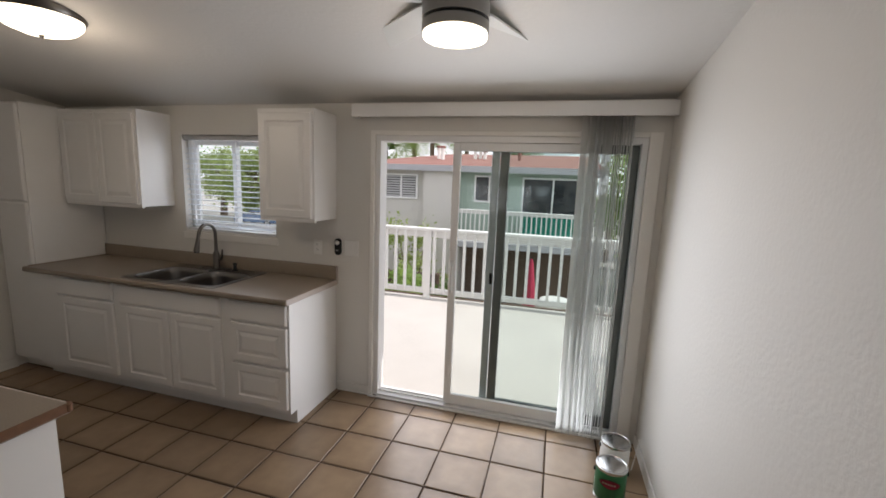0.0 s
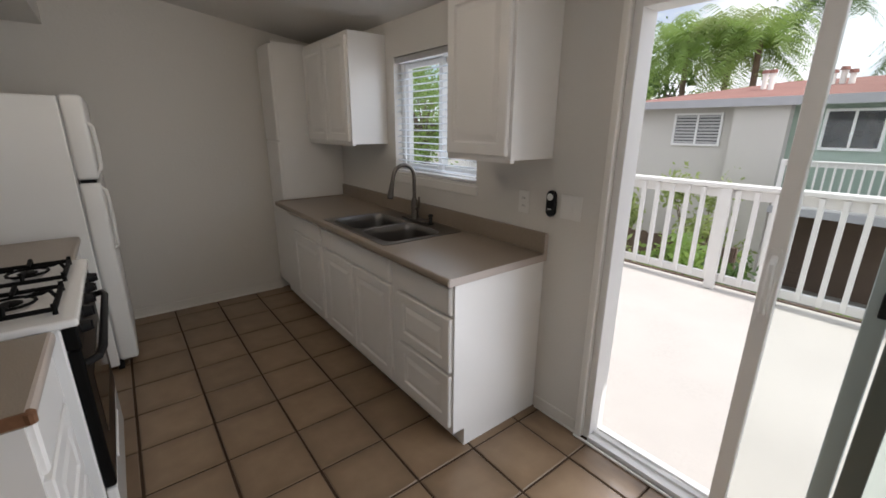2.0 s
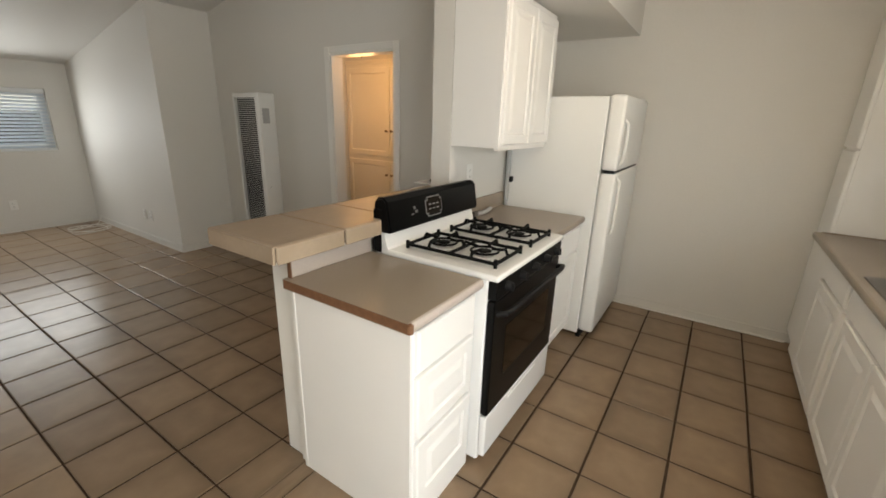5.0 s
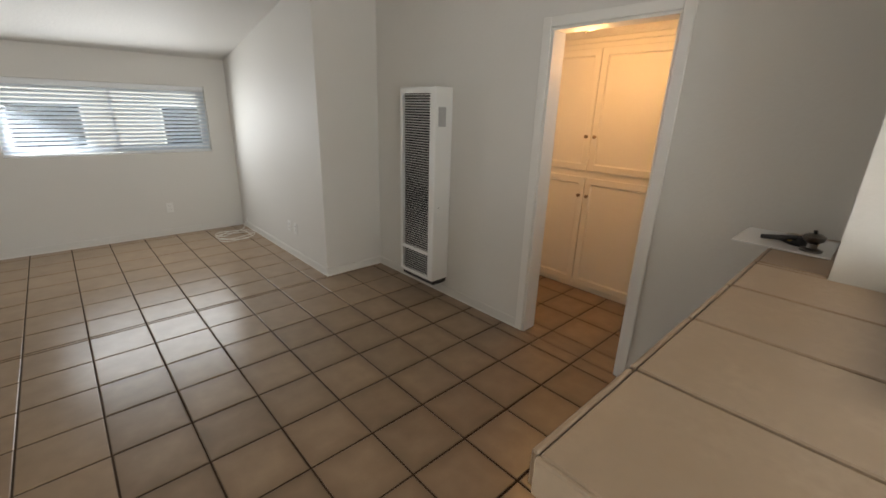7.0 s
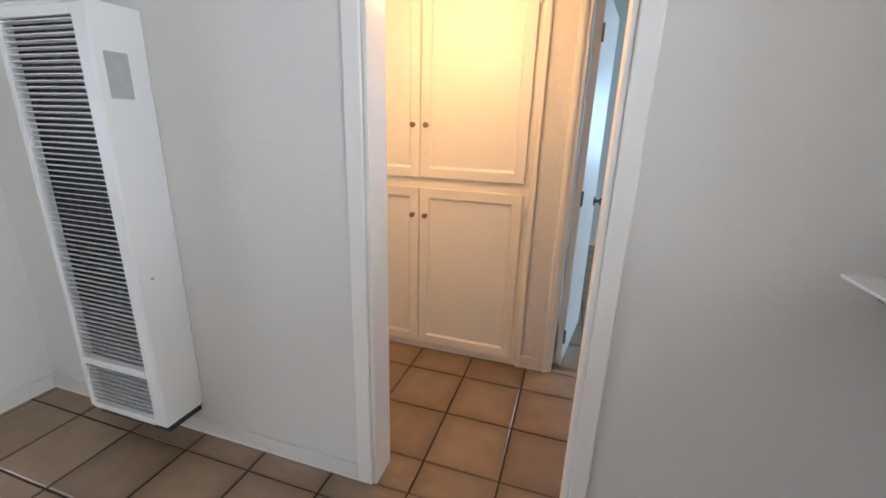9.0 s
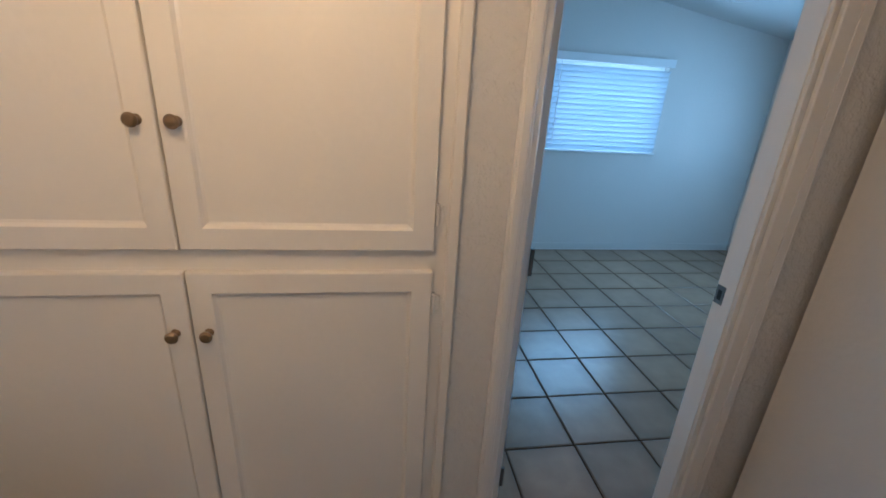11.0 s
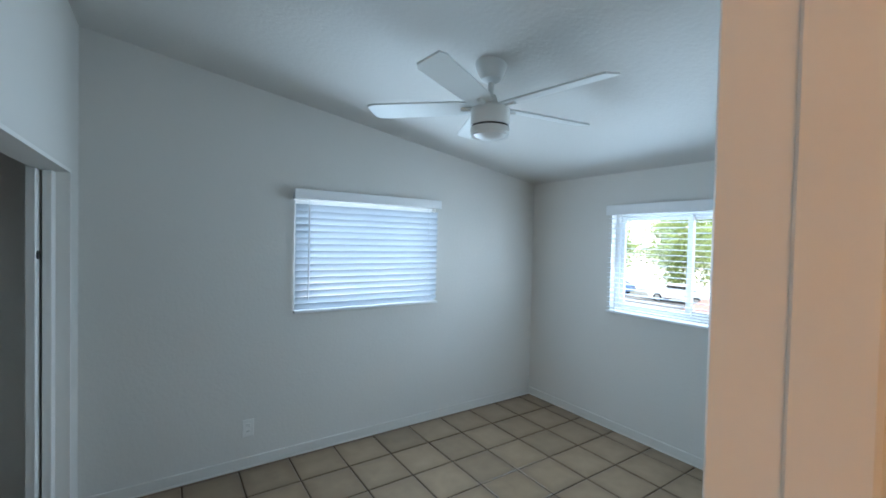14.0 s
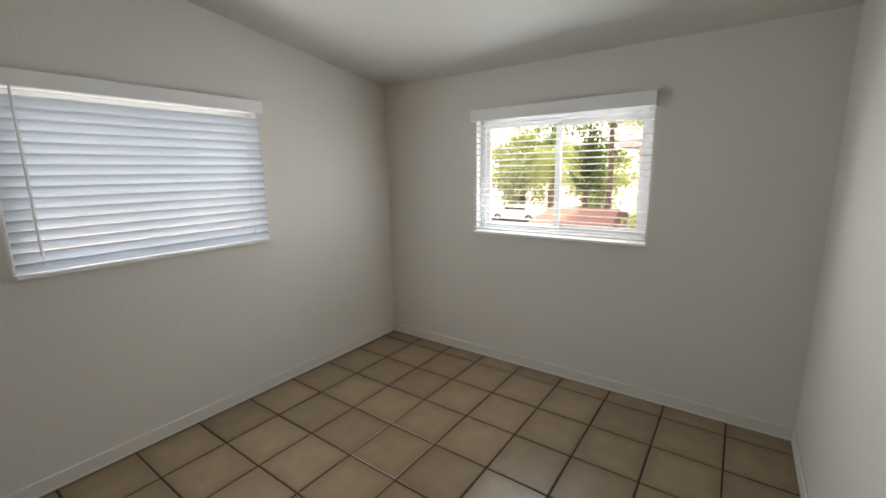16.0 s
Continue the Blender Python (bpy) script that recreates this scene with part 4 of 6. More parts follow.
sl = leaf("sliding_panel", 0.865, 1.80, 0.028, 0.062, 0.030, zt - 0.042, 0.052, VINYL, GLASS, sd)
fx_ = leaf("fixed_panel", 1.185, x1 - 0.036, 0.070, 0.104, 0.030, zt - 0.042, 0.060, ALU_DARK, GLASS_GREEN, sd)
sc_ = part("screen_panel", boxes((1.122, 1.176, 0.107, 0.121, 0.030, zt - 0.042), (x1 - 0.085, x1 - 0.036, 0.107, 0.121, 0.030, zt - 0.042), (1.176, x1 - 0.085, 0.107, 0.121, zt - 0.09, zt - 0.042), (1.176, x1 - 0.085, 0.107, 0.121, 0.030, 0.085), bevel=0.003), ALUFRAME, sd)
part("handle", tube(bmesh.new(), [(0.892, 0.026, 0.90), (0.896, -0.008, 0.92), (0.900, -0.022, 1.0), (0.896, -0.008, 1.08), (0.892, 0.026, 1.10)], 0.010, 10), VINYL, sl, "white curved pull handle", smooth=True)
part("handle_plate", box(bmesh.new(), 0.876, 0.908, 0.022, 0.028, 0.87, 1.13, 0.002), VINYL, sl)
part("latch", box(bmesh.new(), 1.150, 1.172, 0.094, 0.1065, 0.96, 1.04, 0.003), RUBBER, sc_, "black latch")
structure("trim_sliding_door", boxes((x0 - 0.032, x0, -0.016, -0.001, 0.0, zt + 0.03), (x1, x1 + 0.075, -0.016, -0.001, 0.0, zt + 0.03), (x0, x1, -0.016, -0.001, zt, zt + 0.03), bevel=0.003), TRIM, "white painted casing of the sliding door")
structure("trim_sill_strip", boxes((x0 - 0.03, x1 + 0.08, -0.030, -0.0165, 0.0, 0.012), bevel=0.003), TRIM, "low white strip under the sliding door")

vb = thing("vertical_blind", (1.83, -0.06, 0.02), "bunched translucent vertical blind slats by the sliding door", "blind")
part("head_rail", box(bmesh.new(), 0.20, 2.185, -0.075, -0.035, 2.105, 2.145, 0.003), VINYL, vb)
rnd = random.Random(4)
for i in range(20):
    x = 1.70 + i * 0.0148 + rnd.uniform(-0.003, 0.003)
    a = radians(78 + rnd.uniform(-9, 9))
    dx, dy = 0.044 * math.cos(a), 0.044 * math.sin(a)
    nx, ny = -math.sin(a), math.cos(a)
    bm = bmesh.new()
    top, bot = [], []
    for k in range(5):
        t = k / 2 - 1
        bow = 0.006 * (1 - t * t)
        for z, row in ((2.10, top), (0.035, bot)):
            row.append(bm.verts.new((x + dx * t + nx * bow, -0.070 + dy * t + ny * bow + (0.004 * rnd.uniform(-1, 1) if z < 1 and k == 0 else 0), z)))
    for k in range(4):
        bm.faces.new((bot[k], bot[k + 1], top[k + 1], top[k]))
    r = bmesh.ops.solidify(bm, geom=list(bm.faces), thickness=0.001)
    part("vane", bm, VANE, vb)
bm = bmesh.new()
for i in range(30):
    x = 1.70 + (i % 10) * 0.03
    tube(bm, [(x, -0.112 + 0.006 * (i % 3), 0.055), (x + 0.015, -0.116 + 0.006 * (i % 3), 0.048), (x + 0.03, -0.112 + 0.006 * (i % 3), 0.055)], 0.0012, 4)
part("bead_chain", bm, PLASTIC, vb)
va = thing("valance", (1.19, -0.08, 2.09), "long white valance above the sliding door", "valance")
part("face_board", box(bmesh.new(), 0.17, XR - 0.004, -0.118, -0.106, 2.088, 2.172, 0.002), VINYL, va)
part("top_board", boxes((0.17, XR - 0.004, -0.106, -0.002, 2.162, 2.172)), VINYL, va)
part("end_board", boxes((0.17, 0.18, -0.106, -0.002, 2.088, 2.162)), VINYL, va)


# ---- windows and their blinds ----
def window(name, axis, at, outward, a0, a1, z0, z1, label):
    """A two-pane vinyl sliding window in an opening, set near the outer face."""
    cx = (a0 + a1) / 2
    w = thing(name, (cx, at, z0) if axis == "x" else (at, cx, z0), label, "window")
    w["kind"] = "structure"

    def b(a, c, d0, d1, e, f):
        lo, hi = sorted((at + outward * d0, at + outward * d1))
        return (a, c, lo, hi, e, f) if axis == "x" else (lo, hi, a, c, e, f)
    part("window_frame", boxes(b(a0, a0 + 0.04, 0.06, 0.135, z0, z1), b(a1 - 0.04, a1, 0.06, 0.135, z0, z1), b(a0 + 0.04, a1 - 0.04, 0.06, 0.135, z0, z0 + 0.04), b(a0 + 0.04, a1 - 0.04, 0.06, 0.135, z1 - 0.04, z1), bevel=0.002), VINYL, w)
    for k, (p, q, d) in enumerate(((a0 + 0.04, cx + 0.022, 0.072), (cx - 0.022, a1 - 0.04, 0.104))):
        s = part("sash", boxes(b(p, p + 0.036, d, d + 0.028, z0 + 0.04, z1 - 0.04), b(q - 0.036, q, d, d + 0.028, z0 + 0.04, z1 - 0.04),
                               b(p + 0.036, q - 0.036, d, d + 0.028, z0 + 0.04, z0 + 0.076), b(p + 0.036, q - 0.036, d, d + 0.028, z1 - 0.076, z1 - 0.04), bevel=0.002), VINYL, w)
        g = part("pane", boxes(b(p + 0.034, q - 0.034, d + 0.011, d + 0.017, z0 + 0.074, z1 - 0.074)), GLASS, s)
        g.visible_shadow = False
    part("window_sill", boxes(b(a0 + 0.002, a1 - 0.002, 0.002, 0.06, z0 - 0.003, z0 + 0.006)), TRIM, w)
    return w


def blind(axis, at, inward, a0, a1, z0, z1, pitch, tilt, label, valance=0.0, depth=0.046, wand=None, head=None):
    """A horizontal blind: head rail, slats, bottom rail, cords; at is the middle of its slats."""
    c = thing("window_blind", ((a0 + a1) / 2, at, z0) if axis == "x" else (at, (a0 + a1) / 2, z0), label, "blind", "horizontal blinds")

    def b(p, q, d0, d1, e, f):
        lo, hi = sorted((at + inward * d0, at + inward * d1))
        return (p, q, lo, hi, e, f) if axis == "x" else (lo, hi, p, q, e, f)
    part("head_rail", boxes(b(a0, a1, -0.022, 0.022, z1 - 0.04, z1 - 0.003), bevel=0.002), head or BLIND, c)
    part("bottom_rail", boxes(b(a0, a1, -0.023, 0.023, z0 + 0.002, z0 + 0.020), bevel=0.003), BLIND, c)
    if valance:
        part("valance", boxes(b(a0 - 0.01, a1 + 0.01, 0.030, 0.040, z1 - valance + 0.02, z1 + 0.02), b(a0 - 0.01, a0 - 0.002, -0.02, 0.030, z1 - valance + 0.02, z1 + 0.02),
                              b(a1 + 0.002, a1 + 0.01, -0.02, 0.030, z1 - valance + 0.02, z1 + 0.02), bevel=0.002), BLIND, c)
    n = int((z1 - 0.05 - z0 - 0.02) / pitch)
    ct, st = math.cos(radians(tilt)), math.sin(radians(tilt))
    bm = bmesh.new()
    rows = []
    for p in (a0 + 0.004, a1 - 0.004):
        for off in (-0.0012, 0.0012):
            row = []
            for k in range(4):
                t = (k / 1.5 - 1) * depth / 2
                h = 0.004 * (1 - (t / (depth / 2)) ** 2) + off
                u, v = t * ct - h * st, t * st + h * ct
                row.append((p - (a0 + a1) / 2, inward * u, v) if axis == "x" else (inward * u, p - (a0 + a1) / 2, v))
            rows.append([bm.verts.new(q) for q in row])
    lo0, hi0, lo1, hi1 = rows
    for k in range(3):
        bm.faces.new((lo0[k], lo0[k + 1], lo1[k + 1], lo1[k]))
        bm.faces.new((hi0[k], hi0[k + 1], hi1[k + 1], hi1[k]))
    for A, B, C, D in ((lo0[0], hi0[0], hi1[0], lo1[0]), (lo0[3], hi0[3], hi1[3], lo1[3])):
        bm.faces.new((A, B, C, D))
    bm.faces.new(lo0 + hi0[::-1])
    bm.faces.new(lo1 + hi1[::-1])
    me = mesh_of("slat", bm, SLAT)
    for i in range(n):
        z = z0 + 0.02 + pitch * (i + 0.6)
        ob = new("slat", me)
        ob.parent = c
        ob.location = Vector(((a0 + a1) / 2, at, z) if axis == "x" else (at, (a0 + a1) / 2, z)) - c.location
    for p in (a0 + 0.10, a1 - 0.10):
        for d in (-depth / 2 * ct - 0.001, depth / 2 * ct + 0.001):
            q = (p, at + inward * d) if axis == "x" else (at + inward * d, p)
            part("ladder_cord", tube(bmesh.new(), [(*q, z0 + 0.02), (*q, z1 - 0.035)], 0.0012, 4), BLIND, c)
    if wand is not None:
        q = (wand, at + inward * 0.034) if axis == "x" else (at + inward * 0.034, wand)
        part("wand", tube(bmesh.new(), [(*q, z1 - 0.04), (*q, z0 + 0.10)], 0.004, 6), BLIND, c, smooth=True)
    return c


window("window_kitchen", "x", 0.0, 1, *KWIN, "white vinyl sliding window over the sink")
blind("x", 0.030, -1, KWIN[0] + 0.008, KWIN[1] - 0.008, KWIN[2] + 0.008, KWIN[3] - 0.002, 0.042, -3, "lowered white blind with open slats over the sink", depth=0.034, head=GREY)
structure("trim_window_apron", boxes((KWIN[0] - 0.02, KWIN[1] + 0.02, -0.012, -0.001, KWIN[2] - 0.06, KWIN[2] - 0.004), bevel=0.003), TRIM, "white strip under the kitchen window")
window("window_bedroom_west", "y", XB0, -1, *BW1, "white vinyl sliding window behind a closed blind")
blind("y", XB0 + 0.026, 1, BW1[0] - 0.005, BW1[1] + 0.005, BW1[2] + 0.0, BW1[3] + 0.045, 0.0468, 63, "closed white horizontal blind with valance", 0.07, depth=0.052, wand=BW1[0] + 0.085)
window("window_bedroom_north", "x", 0.0, 1, *BW2, "white vinyl sliding window with trees outside")
blind("x", -0.026, -1, BW2[0] - 0.005, BW2[1] + 0.005, BW2[2] - 0.012, BW2[3] + 0.03, 0.041, 2, "lowered white blind with open level slats", 0.08, depth=0.036)
window("window_living", "x", YL, -1, *LWIN, "wide white vinyl window in the living room")
blind("x", YL - 0.028, 1, LWIN[0] + 0.008, LWIN[1] - 0.008, LWIN[2] + 0.008, LWIN[3] - 0.002, 0.041, 38, "lowered white blind, slats half closed, living room")


# ---- lights and fans ----
def ceiling_fan(at, ceil, blades_z, r_body, z_body, z_low, length, first, metal, lit, rod, label):
    x, y = at
    f = thing("ceiling_fan", (x, y, z_low), label, "ceiling fan")
    part("canopy", lathe(bmesh.new(), [(0.0, 0.045), (0.075, 0.045), (0.078, 0.0), (0.070, -0.03), (0.050, -0.075), (0.025, -0.09)], (x, y, ceil), 28), metal, f, smooth=True)
    if rod:
        part("downrod", cyl(bmesh.new(), (x, y, ceil - 0.07), (x, y, z_body + 0.005), 0.013, seg=14), metal, f, smooth=True)
        part("yoke", lathe(bmesh.new(), [(0.036, 0), (0.034, 0.03), (0.026, 0.055), (0.018, 0.06)], (x, y, z_body), 22), metal, f, smooth=True)
    h = z_body - z_low
    part("motor_housing", lathe(bmesh.new(), [(0.03, h), (r_body * 0.9, h), (r_body, h - 0.012), (r_body, h * 0.42)], (x, y, z_low), 36), metal, f, smooth=True)
    part("shadow_gap", lathe(bmesh.new(), [(r_body * 0.94, h * 0.42), (r_body * 0.94, h * 0.36)], (x, y, z_low), 36), RUBBER, f)
    part("light_ring", lathe(bmesh.new(), [(r_body, h * 0.36), (r_body, h * 0.20), (r_body * 0.97, h * 0.18)], (x, y, z_low), 36), metal, f, smooth=True)
    part("diffuser", lathe(bmesh.new(), [(r_body * 0.965, h * 0.18), (r_body * 0.95, h * 0.10), (r_body * 0.80, 0.022), (r_body * 0.5, 0.006), (r_body * 0.1, 0.0)], (x, y, z_low), 36), lit, f, smooth=True)
    for k in range(5):
        a = radians(first + 72 * k)
        m = Matrix.Translation((x, y, blades_z)) @ Matrix.Rotation(a, 4, "Z") @ Matrix.Rotation(radians(13), 4, "X")
        bm = bmesh.new()
        outline = [(r_body * 0.75, -0.045), (r_body + 0.06, -0.062), (length - 0.03, -0.066), (length, -0.052), (length + 0.012, 0.05), (length - 0.02, 0.062), (r_body + 0.06, 0.058), (r_body * 0.75, 0.04)]
        lo = [bm.verts.new(m @ Vector((p, q, -0.004))) for p, q in outline]
        hi = [bm.verts.new(m @ Vector((p, q, 0.004))) for p, q in outline]
        bm.faces.new(lo[::-1])
        bm.faces.new(hi)
        for i in range(len(lo)):
            j = (i + 1) % len(lo)
            bm.faces.new((lo[i], lo[j], hi[j], hi[i]))
        b = part("blade", bm, FANWHITE, f)
        part("blade_iron", tube(bmesh.new(), [m @ Vector((r_body * 0.6, 0, -0.008)), m @ Vector((r_body + 0.05, 0, -0.008))], 0.010, 8), metal, b)
    return f


ceiling_fan((1.16, -1.184), roof_z(-1.184), 2.33, 0.125, 2.365, 2.175, 0.60, 69, FANBODY, GLOW, False, "grey ceiling fan with a lit round diffuser")
ceiling_fan((-4.25, -1.81), bed_z(-1.81), 2.215, 0.095, 2.215, 2.055, 0.60, 10, FANWHITE, FROST, True, "white ceiling fan with five pale blades, unlit")


def dome_light(x, y, ceil, r, drop, glow, label):
    d = thing("ceiling_light", (x, y, ceil - drop), label, "ceiling light")
    part("pan", lathe(bmesh.new(), [(0.0, 0.04), (r + 0.012, 0.04), (r + 0.014, -0.004), (r + 0.004, -0.022)], (x, y, ceil), 36), NICKEL, d, smooth=True)
    part("glass_shade", lathe(bmesh.new(), [(r, -0.014), (r * 0.96, -drop * 0.45), (r * 0.78, -drop * 0.75), (r * 0.45, -drop * 0.95), (0.01, -drop)], (x, y, ceil), 36), glow, d, smooth=True)
    part("finial", lathe(bmesh.new(), [(0.012, 0.004), (0.013, -0.004), (0.007, -0.012), (0.002, -0.018)], (x, y, ceil - drop), 14), NICKEL, d, smooth=True)


dome_light(-0.85, -1.27, roof_z(-1.20), 0.165, 0.10, GLOW, "lit frosted dome ceiling light with nickel rim")
dome_light(-2.10, -4.15, HT, 0.15, 0.14, GLOW_WARM, "lit warm frosted dome light in the hall")


# ---- wall heater ----
ht = thing("wall_heater", (-1.63, -5.19, 0.14), "tall white wall heater with dark louvred grille", "heater")
hx, hw, hy0, hy1, hz0, hz1 = -1.525, XH + 0.002, -5.375, -4.945, 0.14, 1.68
part("side_panel", boxes((hw, hx, hy1 - 0.010, hy1, hz0 + 0.02, hz1), bevel=0.003), HEATER, ht)
part("side_panel", boxes((hw, hx, hy0, hy0 + 0.010, hz0 + 0.02, hz1), bevel=0.003), HEATER, ht)
part("top_panel", boxes((hw, hx, hy0 + 0.010, hy1 - 0.010, hz1 - 0.012, hz1), bevel=0.003), HEATER, ht)
part("core", boxes((hw, hx - 0.045, hy0 + 0.010, hy1 - 0.010, hz0 + 0.01, hz1 - 0.012)), DARKGREY, ht)
part("front_frame", boxes((hx - 0.02, hx, hy0 + 0.010, hy0 + 0.028, hz0 + 0.02, hz1 - 0.012), (hx - 0.02, hx, hy1 - 0.063, hy1 - 0.010, hz0 + 0.02, hz1 - 0.012),
                          (hx - 0.02, hx, hy0 + 0.028, hy1 - 0.063, hz1 - 0.045, hz1 - 0.012), (hx - 0.02, hx + 0.004, hy0 + 0.028, hy1 - 0.063, hz0 + 0.232, hz0 + 0.262), (hx - 0.02, hx + 0.004, hy0 + 0.028, hy1 - 0.063, hz0 + 0.02, hz0 + 0.045), bevel=0.002), HEATER, ht)
sbm = bmesh.new()
vs = [sbm.verts.new((dx, dy, dz)) for dy in (-0.168, 0.168) for dx, dz in ((-0.016, -0.004), (0, 0.001), (0, 0.004), (-0.016, -0.001))]
for f in ((0, 1, 2, 3), (7, 6, 5, 4), (0, 4, 5, 1), (1, 5, 6, 2), (2, 6, 7, 3), (3, 7, 4, 0)):
    sbm.faces.new([vs[i] for i in f])
smesh = mesh_of("louvre", sbm, HEATER)
zs = [hz0 + 0.275 + 0.0195 * i for i in range(63)] + [hz0 + 0.058 + 0.0195 * i for i in range(9)]
for z in [q for q in zs if q < hz1 - 0.05]:
    ob = new("louvre", smesh)
    ob.parent = ht
    ob.location = Vector((hx - 0.002, (hy0 + 0.028 + hy1 - 0.063) / 2, z)) - ht.location
part("grille_wire", boxes(*[(hx - 0.022, hx - 0.019, hy0 + 0.06 + 0.05 * i, hy0 + 0.063 + 0.05 * i, hz0 + 0.04, hz1 - 0.04) for i in range(7)]), DARKGREY, ht)
part("rating_label", boxes((hx - 0.105, hx - 0.03, hy1 - 0.0005, hy1 + 0.001, hz1 - 0.28, hz1 - 0.14)), GREY, ht, "grey rating label")
part("screw", cyl(bmesh.new(), (hx - 0.05, hy1, 0.78), (hx - 0.05, hy1 + 0.003, 0.78), 0.006, seg=10), GREY, ht)
part("gas_stub", tube(bmesh.new(), [(hw, hy1 - 0.05, 0.11), (hx - 0.06, hy1 - 0.05, 0.11), (hx - 0.06, hy1 - 0.05, 0.16)], 0.012, 8), DARK_METAL, ht, smooth=True)
part("bottom_pan", boxes((hw, hx - 0.02, hy0 + 0.02, hy1 - 0.02, hz0 - 0.02, hz0 + 0.01)), DARKGREY, ht)

# ---- doorways ----
structure("trim_hall_doorway", boxes((XH + 0.001, XH + 0.014, HALL[0] - 0.06, HALL[0], 0.0, HALL[3] + 0.055), (XH + 0.001, XH + 0.014, HALL[1], HALL[1] + 0.055, 0.0, HALL[3] + 0.055),
                                     (XH + 0.001, XH + 0.014, HALL[0], HALL[1], HALL[3], HALL[3] + 0.055), bevel=0.004), TRIM, "white painted casing of the hall doorway")
structure("trim_hall_jamb", boxes((XH - T + 0.018, XH + 0.004, HALL[0], HALL[0] + 0.016, 0.0, HALL[3] - 0.016), (XH - T + 0.018, XH + 0.004, HALL[1] - 0.016, HALL[1], 0.0, HALL[3] - 0.016),
                                  (XH - T + 0.018, XH + 0.004, HALL[0], HALL[1], HALL[3] - 0.016, HALL[3]), bevel=0.002), TRIM, "white painted jamb lining of the hall doorway")
bz = BDOOR[3]
structure("trim_bedroom_doorway", boxes((XW + 0.001, XW + 0.016, BDOOR[0] - 0.036, BDOOR[0], 0.0, bz + 0.058), (XW + 0.001, XW + 0.016, BDOOR[1], BDOOR[1] + 0.075, 0.0, bz + 0.058), (XW + 0.001, XW + 0.016, BDOOR[0], BDOOR[1], bz, bz + 0.058),
                                        (XW + 0.016, XW + 0.018, BDOOR[1] + 0.045, BDOOR[1] + 0.075, 0.0, bz + 0.058), (XW + 0.016, XW + 0.021, BDOOR[0] - 0.031, BDOOR[0] - 0.008, 0.0, bz + 0.05), bevel=0.003), TRIM, "white painted casing of the bedroom doorway")
structure("trim_bedroom_jamb", boxes((XB1 - 0.004, XW + 0.004, BDOOR[0], BDOOR[0] + 0.018, 0.0, bz - 0.018), (XB1 - 0.004, XW + 0.004, BDOOR[1] - 0.018, BDOOR[1], 0.0, bz - 0.018), (XB1 - 0.004, XW + 0.004, BDOOR[0], BDOOR[1], bz - 0.018, bz),
                                     (XB1 + 0.035, XB1 + 0.07, BDOOR[1] - 0.023, BDOOR[1] - 0.018, 0.0, bz - 0.018), (XB1 + 0.035, XB1 + 0.07, BDOOR[0] + 0.018, BDOOR[0] + 0.023, 0.0, bz - 0.018), bevel=0.002), TRIM, "white painted jamb of the bedroom doorway")
sp = thing("strike_plate", (XB1 + 0.015, BDOOR[1] - 0.019, 0.90), "small steel strike plate on the door jamb", "strike plate")
part("plate", box(bmesh.new(), XB1 - 0.0, XB1 + 0.033, BDOOR[1] - 0.0205, BDOOR[1] - 0.0178, 0.868, 0.928, 0.001), NICKEL, sp)
part("latch_hole", box(bmesh.new(), XB1 + 0.010, XB1 + 0.024, BDOOR[1] - 0.0215, BDOOR[1] - 0.0203, 0.882, 0.914), RUBBER, sp)

bd = thing("door_bedroom", (XB1 - 0.01, BDOOR[0] + 0.03, 0), "white flat bedroom door standing open", "door")
bd["kind"] = "structure"
bd.matrix_basis = pose(XB1 - 0.008, BDOOR[0] + 0.035, 0, 0, 0, -8.5)
inv = bd.matrix_basis.copy()


def on_door(name, bm, mat, parent, smooth=False):
    bmesh.ops.transform(bm, matrix=inv, verts=bm.verts)
    return part(name, bm, mat, parent, smooth=smooth)


dl = on_door("door_leaf", box(bmesh.new(), -0.665, -0.002, 0.0, 0.036, 0.012, 1.975, 0.002), TRIM, bd)
for s in (-1, 1):
    y = 0.036 if s > 0 else 0.0
    on_door("door_knob", lathe(bmesh.new(), [(0.032, 0), (0.033, 0.004), (0.022, 0.010), (0.012, 0.014), (0.011, 0.028), (0.024, 0.036), (0.027, 0.048), (0.022, 0.058), (0.010, 0.062)], (-0.605, y, 0.90), 20, Matrix.Rotation(radians(-90 * s), 4, "X")), NICKEL, dl, True)
on_door("latch_face", box(bmesh.new(), -0.6665, -0.6648, 0.007, 0.029, 0.87, 0.93), NICKEL, dl)
for z in (0.2, 1.0, 1.78):
    on_door("hinge", cyl(bmesh.new(), (0.003, 0.040, z - 0.04), (0.003, 0.040, z + 0.04), 0.006, seg=10), NICKEL, dl)

# closet: sliding door leaf at one end and a shelf
cd = thing("closet_door", (-5.0, YB - 0.06, 0), "white flat sliding closet door pushed aside", "closet door")
part("leaf", box(bmesh.new(), CLOSET[0] + 0.02, CLOSET[0] + 0.10, YB - 0.085, YB - 0.05, 0.012, CLOSET[3] - 0.02, 0.003), TRIM, cd)
part("leaf", box(bmesh.new(), CLOSET[0] + 0.03, CLOSET[0] + 0.16, YB - 0.13, YB - 0.095, 0.012, CLOSET[3] - 0.02, 0.003), TRIM, cd)
part("finger_pull", cyl(bmesh.new(), (CLOSET[0] + 0.13, YB - 0.096, 1.45), (CLOSET[0] + 0.13, YB - 0.090, 1.45), 0.02, seg=16), DARK_METAL, cd)
sh = thing("closet_shelf", (-4.5, YB - 0.55, 1.6), "white painted shelf high in the closet", "shelf")
